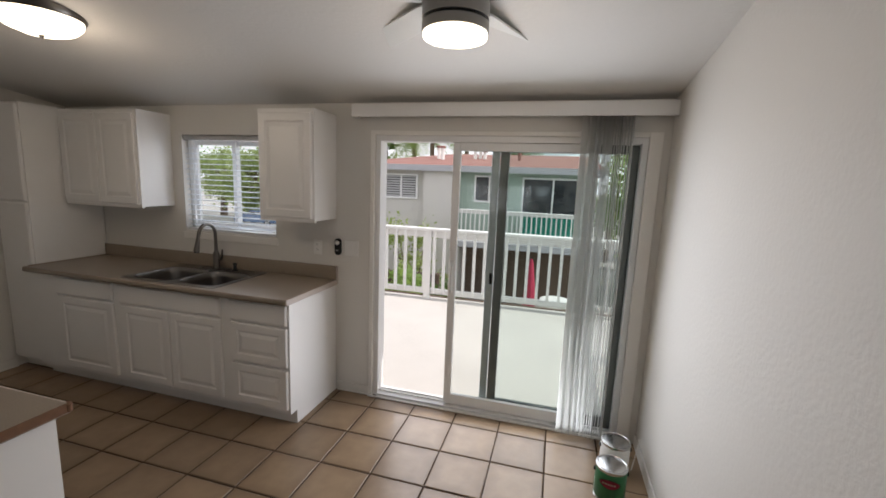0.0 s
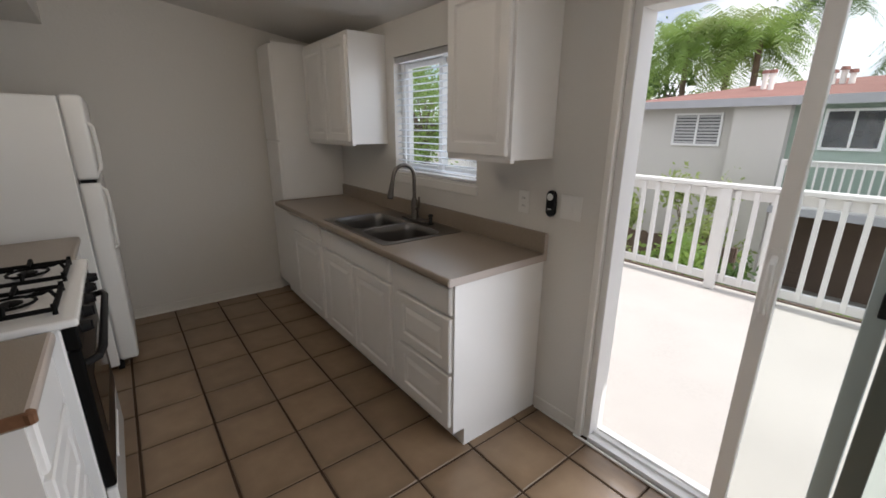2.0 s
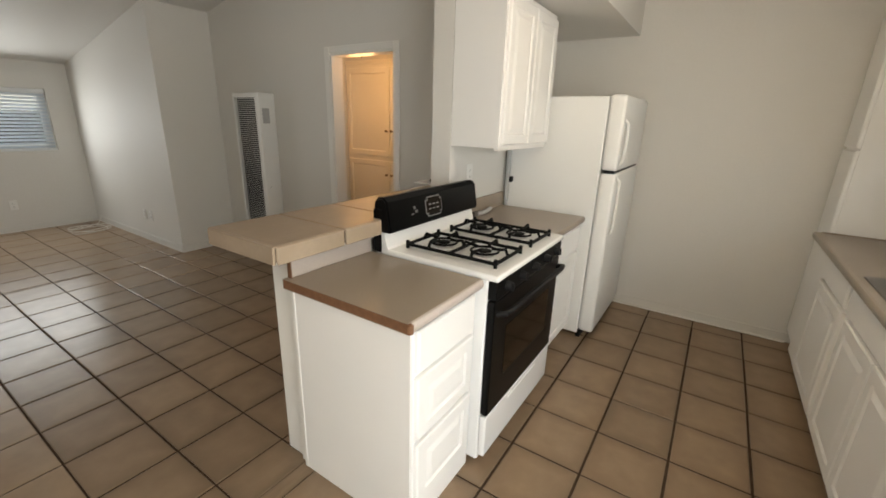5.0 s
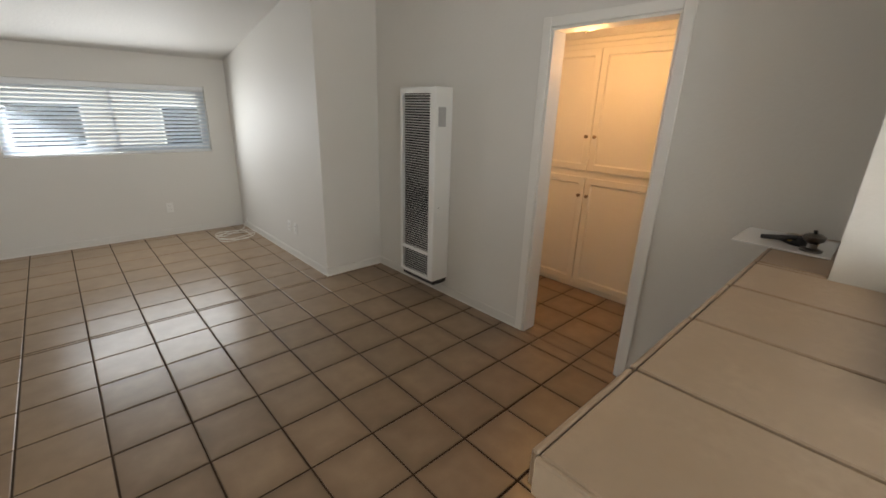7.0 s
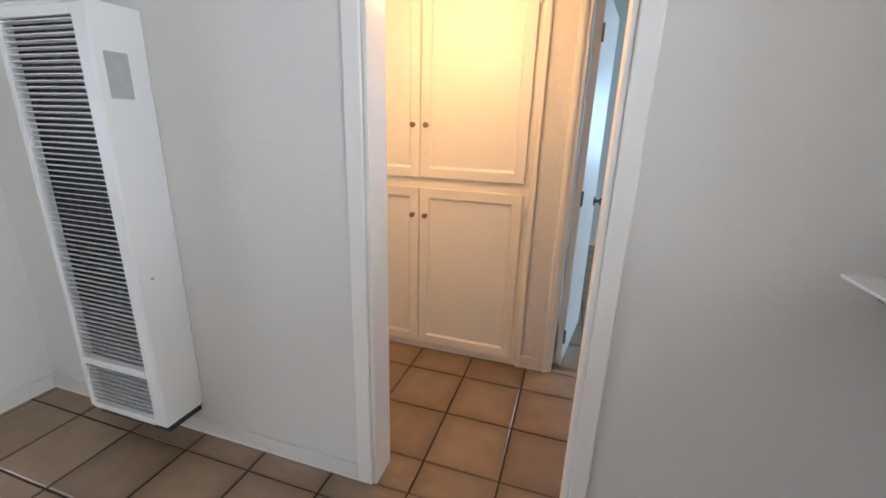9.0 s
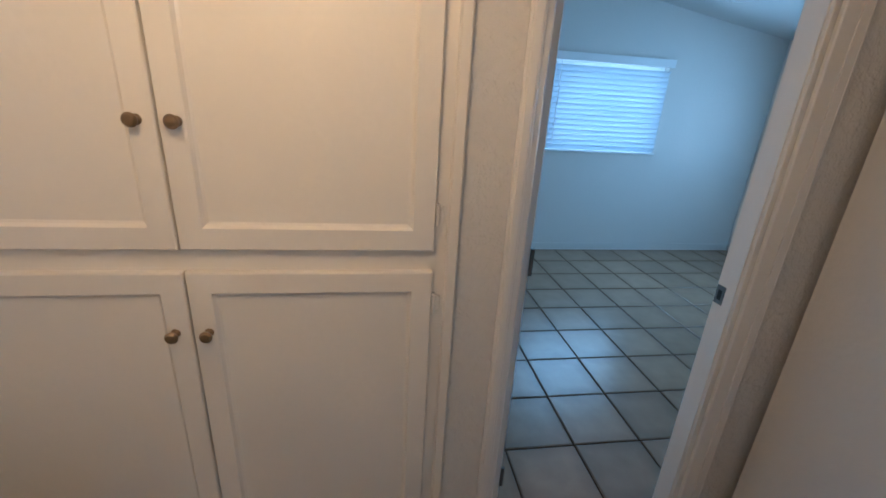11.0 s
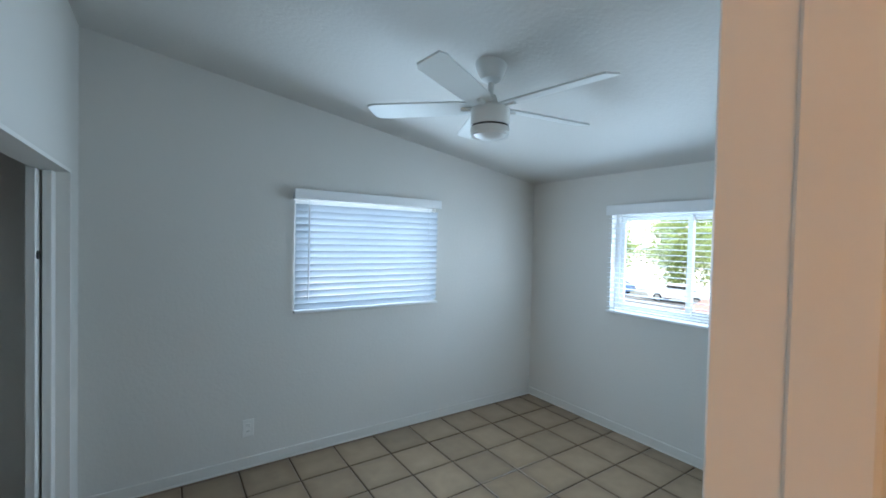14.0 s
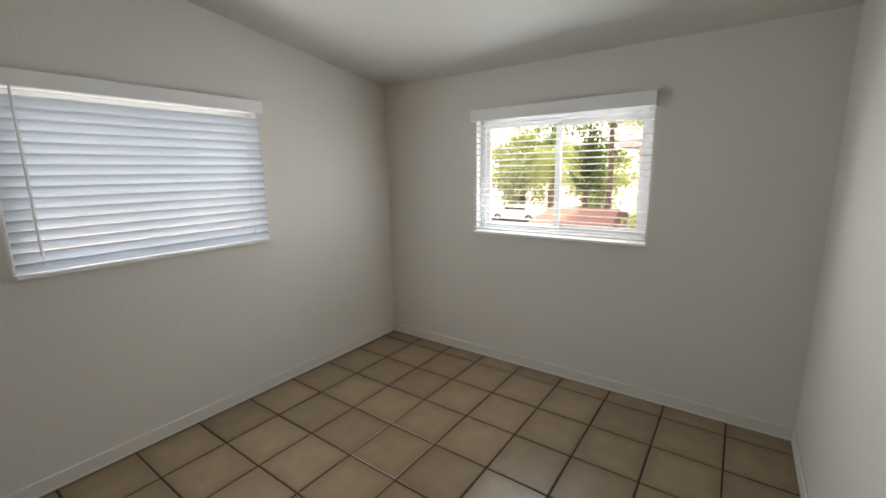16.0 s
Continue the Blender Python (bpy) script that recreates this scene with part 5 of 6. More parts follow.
part("board", boxes((XB0 + 0.003, -3.323, YB - 0.777, YB - 0.42, 1.58, 1.60)), TRIM, sh)
part("cleat", boxes((XB0 + 0.003, -3.323, YB - 0.777, YB - 0.757, 1.50, 1.58)), TRIM, sh)
structure("trim_closet", boxes((CLOSET[0], CLOSET[0] + 0.016, YB - 0.12, YB + 0.004, 0.0, CLOSET[3]), (CLOSET[0] + 0.016, CLOSET[1] - 0.016, YB - 0.12, YB + 0.004, CLOSET[3] - 0.016, CLOSET[3]), (CLOSET[1] - 0.016, CLOSET[1], YB - 0.12, YB + 0.004, 0.0, CLOSET[3])), TRIM, "white painted lining of the closet opening")

# ---- hall cupboard ----
hc = thing("hall_cupboard", (XW, -4.34, 0), "built-in cream-white cupboard with four framed doors", "cupboard")
part("face_frame", boxes((XW - 0.02, XW, -5.0, -3.72, 0.0, 0.055), (XW - 0.02, XW, -5.0, -3.72, 0.996, 1.065), (XW - 0.02, XW, -5.0, -3.72, 2.015, 2.05),
                         (XW - 0.02, XW, -3.77, -3.72, 0.055, 0.996), (XW - 0.02, XW, -3.77, -3.72, 1.065, 2.015), (XW - 0.02, XW, -4.365, -4.315, 0.055, 0.996), (XW - 0.02, XW, -4.365, -4.315, 1.065, 2.015)), OLD_PAINT, hc)
part("interior", boxes((-3.19, -3.17, -4.99, -3.71, 0.0, 2.05)), OLD_PAINT, hc)
for y0, y1, z0, z1, ky, kz in ((-4.335, -3.762, 1.066, 2.012, -4.300, 1.345), (-4.985, -4.341, 1.066, 2.012, -4.375, 1.345), (-4.335, -3.762, 0.05, 1.010, -4.300, 0.855), (-4.985, -4.341, 0.05, 1.010, -4.375, 0.855)):
    d = part("door", panel(bmesh.new(), (XW, y0, z0), (0, 1, 0), (1, 0, 0), y1 - y0, z1 - z0, SHAKER), OLD_PAINT, hc)
    part("knob", lathe(bmesh.new(), [(0.011, 0), (0.008, 0.004), (0.006, 0.012), (0.013, 0.018), (0.015, 0.024), (0.011, 0.030), (0.003, 0.032)], (XW + 0.02, ky, kz), 18, Matrix.Rotation(radians(90), 4, "Y")), KNOB, d, "aged brass knob", smooth=True)
    if ky > -4.33:
        for hz in (z0 + 0.09, z1 - 0.09):
            part("hinge", boxes((XW + 0.001, XW + 0.016, y1 + 0.001, y1 + 0.010, hz - 0.028, hz + 0.028), (XW + 0.001, XW + 0.008, y1 + 0.010, y1 + 0.024, hz - 0.02, hz + 0.02), bevel=0.002), OLD_PAINT, d)
structure("trim_cupboard", boxes((XW + 0.001, XW + 0.020, -3.730, -3.702, 0.0, 2.09), (XW + 0.001, XW + 0.020, -5.0, -3.730, 2.052, 2.09), bevel=0.004), OLD_PAINT, "cream-white moulding round the hall cupboard")


# ---- skirting ----
def skirting(name, *runs):
    for k, (a, b, c, d) in enumerate(runs):
        structure(name, boxes((a, b, c, d, 0.012, 0.075), bevel=0.003), PAINT, "low white painted baseboard")
        structure("trim_" + name, boxes((a, b, c, d, 0.0, 0.012)), TRIM, "white sealed edge under the baseboard")


skirting("baseboard_bedroom", (XB0 + 0.001, XB0 + 0.011, YB + 0.012, -0.012), (XB0 + 0.001, XB1 - 0.001, -0.011, -0.001), (XB1 - 0.011, XB1 - 0.001, BDOOR[1] + 0.05, -0.012), (XB0 + 0.012, CLOSET[0] - 0.001, YB + 0.001, YB + 0.011), (CLOSET[1] + 0.001, XB1 - 0.03, YB + 0.001, YB + 0.009))
skirting("baseboard_living", (XH + 0.001, XH + 0.011, YS + 0.002, HALL[0] - 0.061), (XH + 0.001, XH + 0.011, HALL[1] + 0.056, YP1 - 0.014), (XH + 0.012, XL + 0.011, YS + 0.001, YS + 0.011), (XL + 0.001, XL + 0.011, YL + 0.012, YS), (XL + 0.012, XR - 0.012, YL + 0.001, YL + 0.011), (XR - 0.011, XR - 0.001, YL + 0.012, -0.002))
skirting("baseboard_kitchen", (XK + 0.001, XK + 0.011, -1.90, -0.55), (0.0, 0.267, -0.011, -0.001))
skirting("baseboard_hall", (XW + 0.001, XW + 0.011, -3.701, -3.583), (XW + 0.001, XW + 0.011, -2.759, YP1 - 0.001), (XW + 0.012, XH - T + 0.016, YP1 - 0.011, YP1 - 0.001))
cu = structure("trim_kitchen_end_strip", tube(bmesh.new(), [(XK + 0.02, -1.90, 0.008), (XK + 0.02, -0.56, 0.008)], 0.009, 8), TRIM, "white bead along the kitchen end wall", smooth=True)


# ---- small things on walls ----
def plate(name, at, axis, toward, label, kind, w=0.072, h=0.115):
    """A wall plate with its sockets or switch."""
    x, y, z = at
    c = thing(name, at, label, kind)

    def b(a0, a1, d0, d1, z0, z1):
        lo, hi = sorted((d0 * toward, d1 * toward))
        return (x + a0, x + a1, y + lo, y + hi, z + z0, z + z1) if axis == "x" else (x + lo, x + hi, y + a0, y + a1, z + z0, z + z1)
    p = part("cover", boxes(b(-w / 2, w / 2, 0.001, 0.006, -h / 2, h / 2), bevel=0.002), PLASTIC, c)
    if kind == "outlet":
        for dz in (-0.02, 0.02):
            s = part("socket", boxes(b(-0.016, 0.016, 0.006, 0.0085, dz - 0.014, dz + 0.014), bevel=0.002), PLASTIC, c)
            for da in (-0.006, 0.006):
                part("slot", boxes(b(da - 0.0012, da + 0.0012, 0.0085, 0.0092, dz - 0.005, dz + 0.005)), RUBBER, s)
    else:
        part("rocker", boxes(b(-0.016, 0.016, 0.006, 0.010, -0.032, 0.032), bevel=0.002), PLASTIC, c)
    return c


plate("outlet", (XB0, -2.655, 0.27), "y", 1, "white double wall outlet in the bedroom", "outlet")
plate("outlet", (-0.17, 0.0, 1.14), "x", -1, "white wall outlet above the countertop", "outlet")
plate("light_switch", (0.115, 0.0, 1.15), "x", -1, "white light switch plate beside the sliding door", "light switch", 0.115)
plate("outlet", (-0.30, YL, 0.33), "x", 1, "white wall outlet under the living room window", "outlet")
plate("outlet", (XL, -6.75, 0.32), "y", 1, "white wall outlet low on the living room wall", "outlet")
plate("outlet", (XL, -6.60, 0.32), "y", 1, "white wall outlet low on the living room wall", "outlet")
plate("outlet", (-1.32, YP0, 1.17), "x", 1, "white wall outlet behind the stove counter", "outlet")

rm = thing("wall_sensor", (0.006, -0.012, 1.09), "black oval wall remote with a white round button", "remote")
bm = bmesh.new()
loft(bm, [[(0.006 + p[0], -0.0015 - d, 1.155 + p[1]) for p in rounded(-0.026 + i, 0.026 - i, -0.064 + i, 0.064 - i, 0.0255 - i, 0)] for d, i in ((0, 0), (0.014, 0), (0.019, 0.004), (0.020, 0.012))])
part("case", bm, RUBBER, rm, smooth=True)
part("button", cyl(bmesh.new(), (0.006, -0.021, 1.188), (0.006, -0.0235, 1.188), 0.017, seg=20), PLASTIC, rm, "white round button")
part("marking", boxes((-0.004, 0.016, -0.0225, -0.0212, 1.126, 1.132)), GREY, rm)


# ---- loose things ----
def paint_can(x, y, body, label_mat, label):
    c = thing("paint_can", (x, y, 0), label, "paint can", "paint cans by the sliding door")
    part("can_body", lathe(bmesh.new(), [(0.0, 0.0), (0.080, 0.0), (0.083, 0.003), (0.083, 0.008), (0.0805, 0.011), (0.0805, 0.178), (0.083, 0.182), (0.083, 0.190), (0.080, 0.192)], (x, y, 0.002), 36), body, c, smooth=True)
    part("can_label", lathe(bmesh.new(), [(0.0806, 0.016), (0.0812, 0.017), (0.0812, 0.172), (0.0806, 0.173)], (x, y, 0.002), 36), label_mat, c, smooth=True)
    part("lid", lathe(bmesh.new(), [(0.072, 0.186), (0.078, 0.194), (0.0765, 0.196), (0.070, 0.190), (0.066, 0.188), (0.0, 0.189)], (x, y, 0.002), 36), TIN, c, "tin lid", smooth=True)
    for s in (-1, 1):
        part("handle_ear", cyl(bmesh.new(), (x + s * 0.080, y, 0.152), (x + s * 0.089, y, 0.152), 0.011, seg=12), RUBBER, c)
    part("bail_handle", tube(bmesh.new(), [(x - 0.089, y, 0.152)] + [(x - 0.091 * math.cos(radians(a)), y + 0.09 * math.sin(radians(a)), 0.152 - 0.07 * math.sin(radians(a))) for a in range(15, 180, 15)] + [(x + 0.089, y, 0.152)], 0.002, 6), TIN, c, smooth=True)
    return c


c1 = paint_can(1.975, -0.56, TIN, GREEN_LABEL, "tin paint can with a green label on the floor")
ang = math.atan2(-2.78 + 0.56, 1.5 - 1.975)


def wrap(name, a0, a1, z0, z1, mat, parent, x, y, r=0.0818, pinch=0.0):
    bm = bmesh.new()
    n = 10
    lo, hi = [], []
    for i in range(n + 1):
        t = i / n
        a = ang + radians(a0 + (a1 - a0) * t)
        k = 1 - pinch * (2 * t - 1) ** 2
        m = (z0 + z1) / 2
        for z, row in ((z0, lo), (z1, hi)):
            row.append(bm.verts.new((x + r * math.cos(a), y + r * math.sin(a), m + (z - m) * k)))
    for i in range(n):
        bm.faces.new((lo[i], lo[i + 1], hi[i + 1], hi[i]))
    bmesh.ops.solidify(bm, geom=list(bm.faces), thickness=0.0006)
    return part(name, bm, mat, parent)


wrap("emblem", -38, 42, 0.095, 0.150, DARK_METAL, c1, 1.975, -0.56, 0.0822, 0.75)
wrap("emblem", -34, 38, 0.099, 0.146, RED, c1, 1.975, -0.56, 0.0828, 0.75)
for k in range(5):
    wrap("print_bar", -24 + 10 * k, -17 + 10 * k, 0.120, 0.127, CREAM, c1, 1.975, -0.56, 0.0834)
for k in range(4):
    wrap("print_bar", -72, -66, 0.035 + 0.02 * k, 0.048 + 0.02 * k, WHITE_PRINT, c1, 1.975, -0.56, 0.0826)
paint_can(2.025, -0.325, TIN, PLASTIC, "tin paint can with a pale label on the floor")
w = thing("loose_cable", (2.15, -0.25, 0.0), "short thin white cable against the wall", "cable")
part("cable", tube(bmesh.new(), [(2.13, -0.30, 0.004), (2.15, -0.26, 0.05), (2.17, -0.22, 0.12), (2.185, -0.20, 0.16)], 0.003, 6), PLASTIC, w, smooth=True)

# a square tile lying on the bar with old door hardware on it
BX = -1.475
tr = thing("white_board", (BX, -2.86, 1.058), "white square board with hardware on the bar", "board")
part("sheet", box(bmesh.new(), BX - 0.145, BX + 0.145, -2.945, -2.648, 1.0595, 1.066, 0.001), ENAMEL, tr)
kb = thing("door_handle_set", (BX + 0.02, -2.78, 1.066), "dark old door lever lying on the board", "door hardware")
part("rose", lathe(bmesh.new(), [(0.033, 0), (0.034, 0.006), (0.020, 0.016), (0.013, 0.03)], (BX + 0.03, -2.75, 1.0665), 20), DARK_METAL, kb, smooth=True)
part("lever", tube(bmesh.new(), [(BX + 0.03, -2.75, 1.092), (BX + 0.035, -2.78, 1.090), (BX + 0.045, -2.83, 1.082), (BX + 0.05, -2.87, 1.078)], [0.011, 0.010, 0.010, 0.008], 8), DARK_METAL, kb, smooth=True)
part("spindle", tube(bmesh.new(), [(BX + 0.06, -2.77, 1.072), (BX - 0.02, -2.84, 1.072)], 0.006, 6), DARK_METAL, kb, smooth=True)
k2 = thing("round_knob", (BX + 0.09, -2.71, 1.066), "silver round door knob lying on the board", "door hardware")
part("knob", lathe(bmesh.new(), [(0.034, 0), (0.035, 0.006), (0.016, 0.012), (0.015, 0.028), (0.031, 0.040), (0.034, 0.055), (0.020, 0.064)], (BX + 0.09, -2.71, 1.0665), 22), NICKEL, k2, smooth=True)
part("keeper", tube(bmesh.new(), [(BX + 0.09, -2.71, 1.129), (BX + 0.095, -2.712, 1.142)], 0.006, 8), DARK_METAL, k2, smooth=True)
pk = thing("yellow_packet", (BX - 0.06, -2.80, 1.066), "flat yellow card packet on the board", "packet")
part("card", box(bmesh.new(), BX - 0.07, BX - 0.005, -2.84, -2.70, 1.0665, 1.069, 0.0008), material("yellow_card", (0.55, 0.36, 0.04), 0.5, vary=0.15, vary_scale=12), pk)

cc = thing("cable_coil", (-0.85, -7.75, 0.0), "loose coil of white cable on the floor", "cable")
pts = []
for i in range(70):
    a = i * 0.28
    r = 0.17 + 0.03 * math.sin(i * 0.7)
    pts.append((-0.83 + r * 1.1 * math.cos(a), -7.75 + r * math.sin(a), 0.004 + 0.0006 * i))
part("cable", tube(bmesh.new(), pts + [(-1.0, -8.0, 0.02), (XL + 0.02, -8.1, 0.10)], 0.004, 6), PLASTIC, cc, smooth=True)


# ---- balcony deck ----
DZ = -0.04
DX0, DX1, DY = -1.95, 2.80, 3.05
structure("deck", boxes((DX0, DX1, T, DY, DZ - 0.16, DZ)), DECK, "pale coated balcony deck in sunlight, dappled shade painted in its colour")
structure("trim_deck_edge", boxes((DX0, DX1, DY, DY + 0.03, DZ - 0.28, DZ + 0.015), (DX0 - 0.03, DX0, T, DY + 0.03, DZ - 0.28, DZ + 0.015), (DX1, DX1 + 0.03, T, DY + 0.03, DZ - 0.28, DZ + 0.015)), DARKWOOD, "brown wooden edge of the deck")


def railing(a0, a1, axis, at, posts, label, spacing=0.149, base=DZ, scale=1.0, mat=None, top=1.055, name="railing", loc=None):
    """A painted wooden railing: cap, sub-rail, bottom rail, square posts and pickets."""
    mat = mat or RAIL
    c = thing(name, ((a0 + a1) / 2, at, base) if axis == "x" else (at, (a0 + a1) / 2, base), label, "railing")

    def b(p, q, d, e, z0, z1):
        return (p, q, at + d, at + e, base + z0, base + z1) if axis == "x" else (at + d, at + e, p, q, base + z0, base + z1)
    part("cap_rail", boxes(b(a0, a1, -0.07, 0.07, top - 0.04, top), bevel=0.005), mat, c)
    part("sub_rail", boxes(b(a0, a1, -0.02, 0.025, top - 0.135, top - 0.042), bevel=0.004), mat, c)
    part("bottom_rail", boxes(b(a0, a1, -0.02, 0.025, 0.075, 0.155), bevel=0.004), mat, c)
    for p in posts:
        part("post", boxes(b(p - 0.047, p + 0.047, -0.062, -0.021, 0.0, top - 0.041), bevel=0.004), mat, c)
    me = None
    n = int((a1 - a0 - 0.05) / spacing)
    for i in range(n + 1):
        p = a0 + 0.05 + i * spacing
        if any(abs(p - q) < 0.05 for q in posts):
            continue
        if me is None:
            me = mesh_of("picket", box(bmesh.new(), -0.019, 0.019, -0.019, 0.019, 0.10, top - 0.05, 0.002), mat)
        ob = new("picket", me)
        ob.parent = c
        ob.location = Vector((p, at - 0.040, base) if axis == "x" else (at - 0.040, p, base)) - c.location
    return c


railing(DX0 + 0.02, DX1 - 0.02, "x", 2.95, (-1.88, -0.19, 2.05, 2.74), "white painted wooden balcony railing with square pickets")
railing(T + 0.03, 2.87, "y", 2.73, (0.25, 1.5), "white painted wooden railing at the deck's side")

# ---- ground and road ----
GZ = -2.85
structure("ground", boxes((-400, 400, -400, 400, GZ - 0.3, GZ)), GROUND, "pale concrete yard and open ground")
structure("road", boxes((-90, 60, 24.0, 31.0, GZ + 0.002, GZ + 0.012)), ASPHALT, "grey asphalt street")
structure("pavement", boxes((-90, 60, 22.0, 23.9, GZ + 0.002, GZ + 0.12)), GROUND, "pale concrete pavement along the street")
# our own building below the deck level
structure("facade", boxes((XB0 - T, XR + T, T - 0.02, T + 0.02, GZ, -0.15), (XB0 - T, XR + T, YL - T - 0.02, YL - T + 0.02, GZ, -0.15), (XB0 - T - 0.02, XB0 - T + 0.02, YL - T, T, GZ, -0.15), (XR + T - 0.02, XR + T + 0.02, YL - T, T, GZ, -0.15)), STUCCO_PALE, "pale stucco wall under the flat")
# unseen flat cover and upper bands, added to close the shell above the ceilings
structure("roof", boxes((XB0 - T - 0.1, XR + T + 0.1, YL - T - 0.1, T + 0.1, 2.97, 3.03)), SHINGLE, "unseen flat cover added over the flat")
structure("facade_upper", boxes((XB0 - T - 0.02, XR + T, T + 0.002, T + 0.03, 2.17, 2.97), (XB0 - T, XR + T, YL - T - 0.03, YL - T - 0.002, 1.98, 2.97), (XR + T + 0.002, XR + T + 0.03, YL - T, T, 2.1, 2.97), (XB0 - T - 0.03, XB0 - T - 0.002, YL - T, T, 2.1, 2.97)), STUCCO_PALE, "unseen pale bands added above the windows")


# ---- neighbouring house ----
def house_window(house, x0, x1, z0, z1, y, slider=False):
    w = part("window", boxes((x0 - 0.06, x0, y - 0.05, y + 0.02, z0 - 0.06, z1 + 0.06), (x1, x1 + 0.06, y - 0.05, y + 0.02, z0 - 0.06, z1 + 0.06), (x0, x1, y - 0.05, y + 0.02, z1, z1 + 0.06), (x0, x1, y - 0.07, y + 0.02, z0 - 0.06, z0),
                             ((x0 + x1) / 2 - 0.025, (x0 + x1) / 2 + 0.025, y - 0.04, y + 0.02, z0, z1)), VINYL, house)
    for a, b in ((x0, (x0 + x1) / 2 - 0.025), ((x0 + x1) / 2 + 0.025, x1)):
        part("pane", boxes((a, b, y - 0.012, y - 0.002, z0, z1)), GLASS_FAR, w)
    return w


NY = 12.0
nh = thing("neighbour_house", (-1.6, 16, GZ), "two-storey stucco house with low red-brown roof", "house")
part("wall", boxes((-5.9, -1.95, NY, 19.6, GZ, 2.28)), STUCCO_PALE, nh)
part("chimney_breast", boxes((-3.15, -1.95, NY - 0.35, NY, GZ, 2.28)), STUCCO_PALE, nh)
part("wall", boxes((-1.95, 2.55, NY, 19.6, -0.25, 2.28), (-1.95, 2.55, NY + 1.2, 19.6, GZ, -0.25)), STUCCO_GREEN, nh)
bm = bmesh.new()
ex0, ex1, ey0, ey1, ez, rz = -6.35, 2.95, NY - 0.55, 20.1, 2.30, 3.02
pts = [(ex0, ey0, ez), (ex1, ey0, ez), (ex1, ey1, ez), (ex0, ey1, ez), (ex0 + 3.2, 15.8, rz), (ex1 - 0.03, 15.8, rz)]
v = [bm.verts.new(p) for p in pts]
for f in ((0, 1, 5, 4), (2, 3, 4, 5), (1, 2, 5), (3, 0, 4), (3, 2, 1, 0)):
    bm.faces.new([v[i] for i in f])
roof = part("roof", bm, SHINGLE, nh)
part("fascia", boxes((ex0, ex1, ey0 - 0.04, ey0, ez - 0.20, ez + 0.01), (ex0 - 0.04, ex0, ey0 - 0.04, ey1, ez - 0.20, ez + 0.01), (ex1, ex1 + 0.04, ey0 - 0.04, ey1, ez - 0.20, ez + 0.01)), FASCIA, nh)
part("soffit", boxes((ex0, ex1, ey0, NY + 0.2, ez - 0.06, ez - 0.02)), FASCIA, nh)
for x, h in ((-3.2, 0.42), (-2.95, 0.44), (-1.75, 0.28), (-1.55, 0.34), (-1.35, 0.26), (-0.45, 0.46), (0.05, 0.38)):
    y = 13.6 + 0.4 * math.sin(x * 3)
    z = ez + (rz - ez) * (y - ey0) / (15.8 - ey0)
    vent = part("roof_vent", cyl(bmesh.new(), (x, y, z - 0.05), (x, y, z + h), 0.07, seg=10), TRIM if x < -1 else SHINGLE, roof)
    part("vent_cap", cyl(bmesh.new(), (x, y, z + h), (x, y, z + h + 0.09), 0.11, 0.09, seg=10), SHINGLE, vent)
house_window(nh, -4.75, -3.55, 1.12, 1.92, NY)
house_window(nh, -1.28, -0.30, 1.12, 1.95, NY)
house_window(nh, 0.42, 2.40, -0.22, 1.93, NY)
w = part("window_awning", boxes(*[(-4.75, -3.55, NY - 0.03, NY - 0.014, 1.13 + 0.09 * i, 1.19 + 0.09 * i) for i in range(9)]), GREY, nh)
part("balcony_floor", boxes((-1.75, 2.75, NY - 1.25, NY, -0.42, -0.25)), FASCIA, nh)
railing(-1.7, 2.7, "x", NY - 1.15, (-1.65, 0.5, 2.65), "white railing of the neighbouring balcony", 0.155, -0.25, top=1.10)
sc = thing("balcony_screen", (1.35, NY - 1.02, -0.25), "teal privacy screen behind the neighbouring railing", "screen")
part("cloth", boxes((0.45, 2.55, NY - 1.04, NY - 1.03, -0.12, 0.70)), TEAL, sc)
for x in (0.46, 2.54):
    part("stake", boxes((x - 0.012, x + 0.012, NY - 1.03, NY - 1.01, -0.25, 0.74)), DARKWOOD, sc)
part("patio_post", boxes((-1.7, -1.58, NY - 1.2, NY - 1.08, GZ, -0.42)), TRIM, nh)
part("patio_post", boxes((2.58, 2.70, NY - 1.2, NY - 1.08, GZ, -0.42)), TRIM, nh)
part("patio_back", boxes((-1.95, 2.55, NY + 1.19, NY + 1.2, GZ, -0.25)), DARKWOOD, nh)

um = thing("patio_umbrella", (0.93, 10.6, GZ), "closed red patio umbrella on a pole", "umbrella")
part("pole", cyl(bmesh.new(), (0.93, 10.6, GZ), (0.93, 10.6, -0.55), 0.022, seg=10), DARK_METAL, um)
part("canopy", lathe(bmesh.new(), [(0.04, -0.62), (0.07, -0.75), (0.13, -1.2), (0.19, -1.8), (0.22, -2.15), (0.16, -2.2)][::-1], (0.93, 10.6, 0), 10), RED, um)
part("base", lathe(bmesh.new(), [(0.25, 0), (0.25, 0.05), (0.06, 0.09), (0.04, 0.3)], (0.93, 10.6, GZ), 18), DARK_METAL, um)
tb = thing("patio_table", (1.75, 10.3, GZ), "round white patio table", "table")
part("tabletop", lathe(bmesh.new(), [(0.45, 0), (0.47, 0.01), (0.47, 0.03), (0.44, 0.04)], (1.75, 10.3, GZ + 1.02), 24), RAIL, tb)
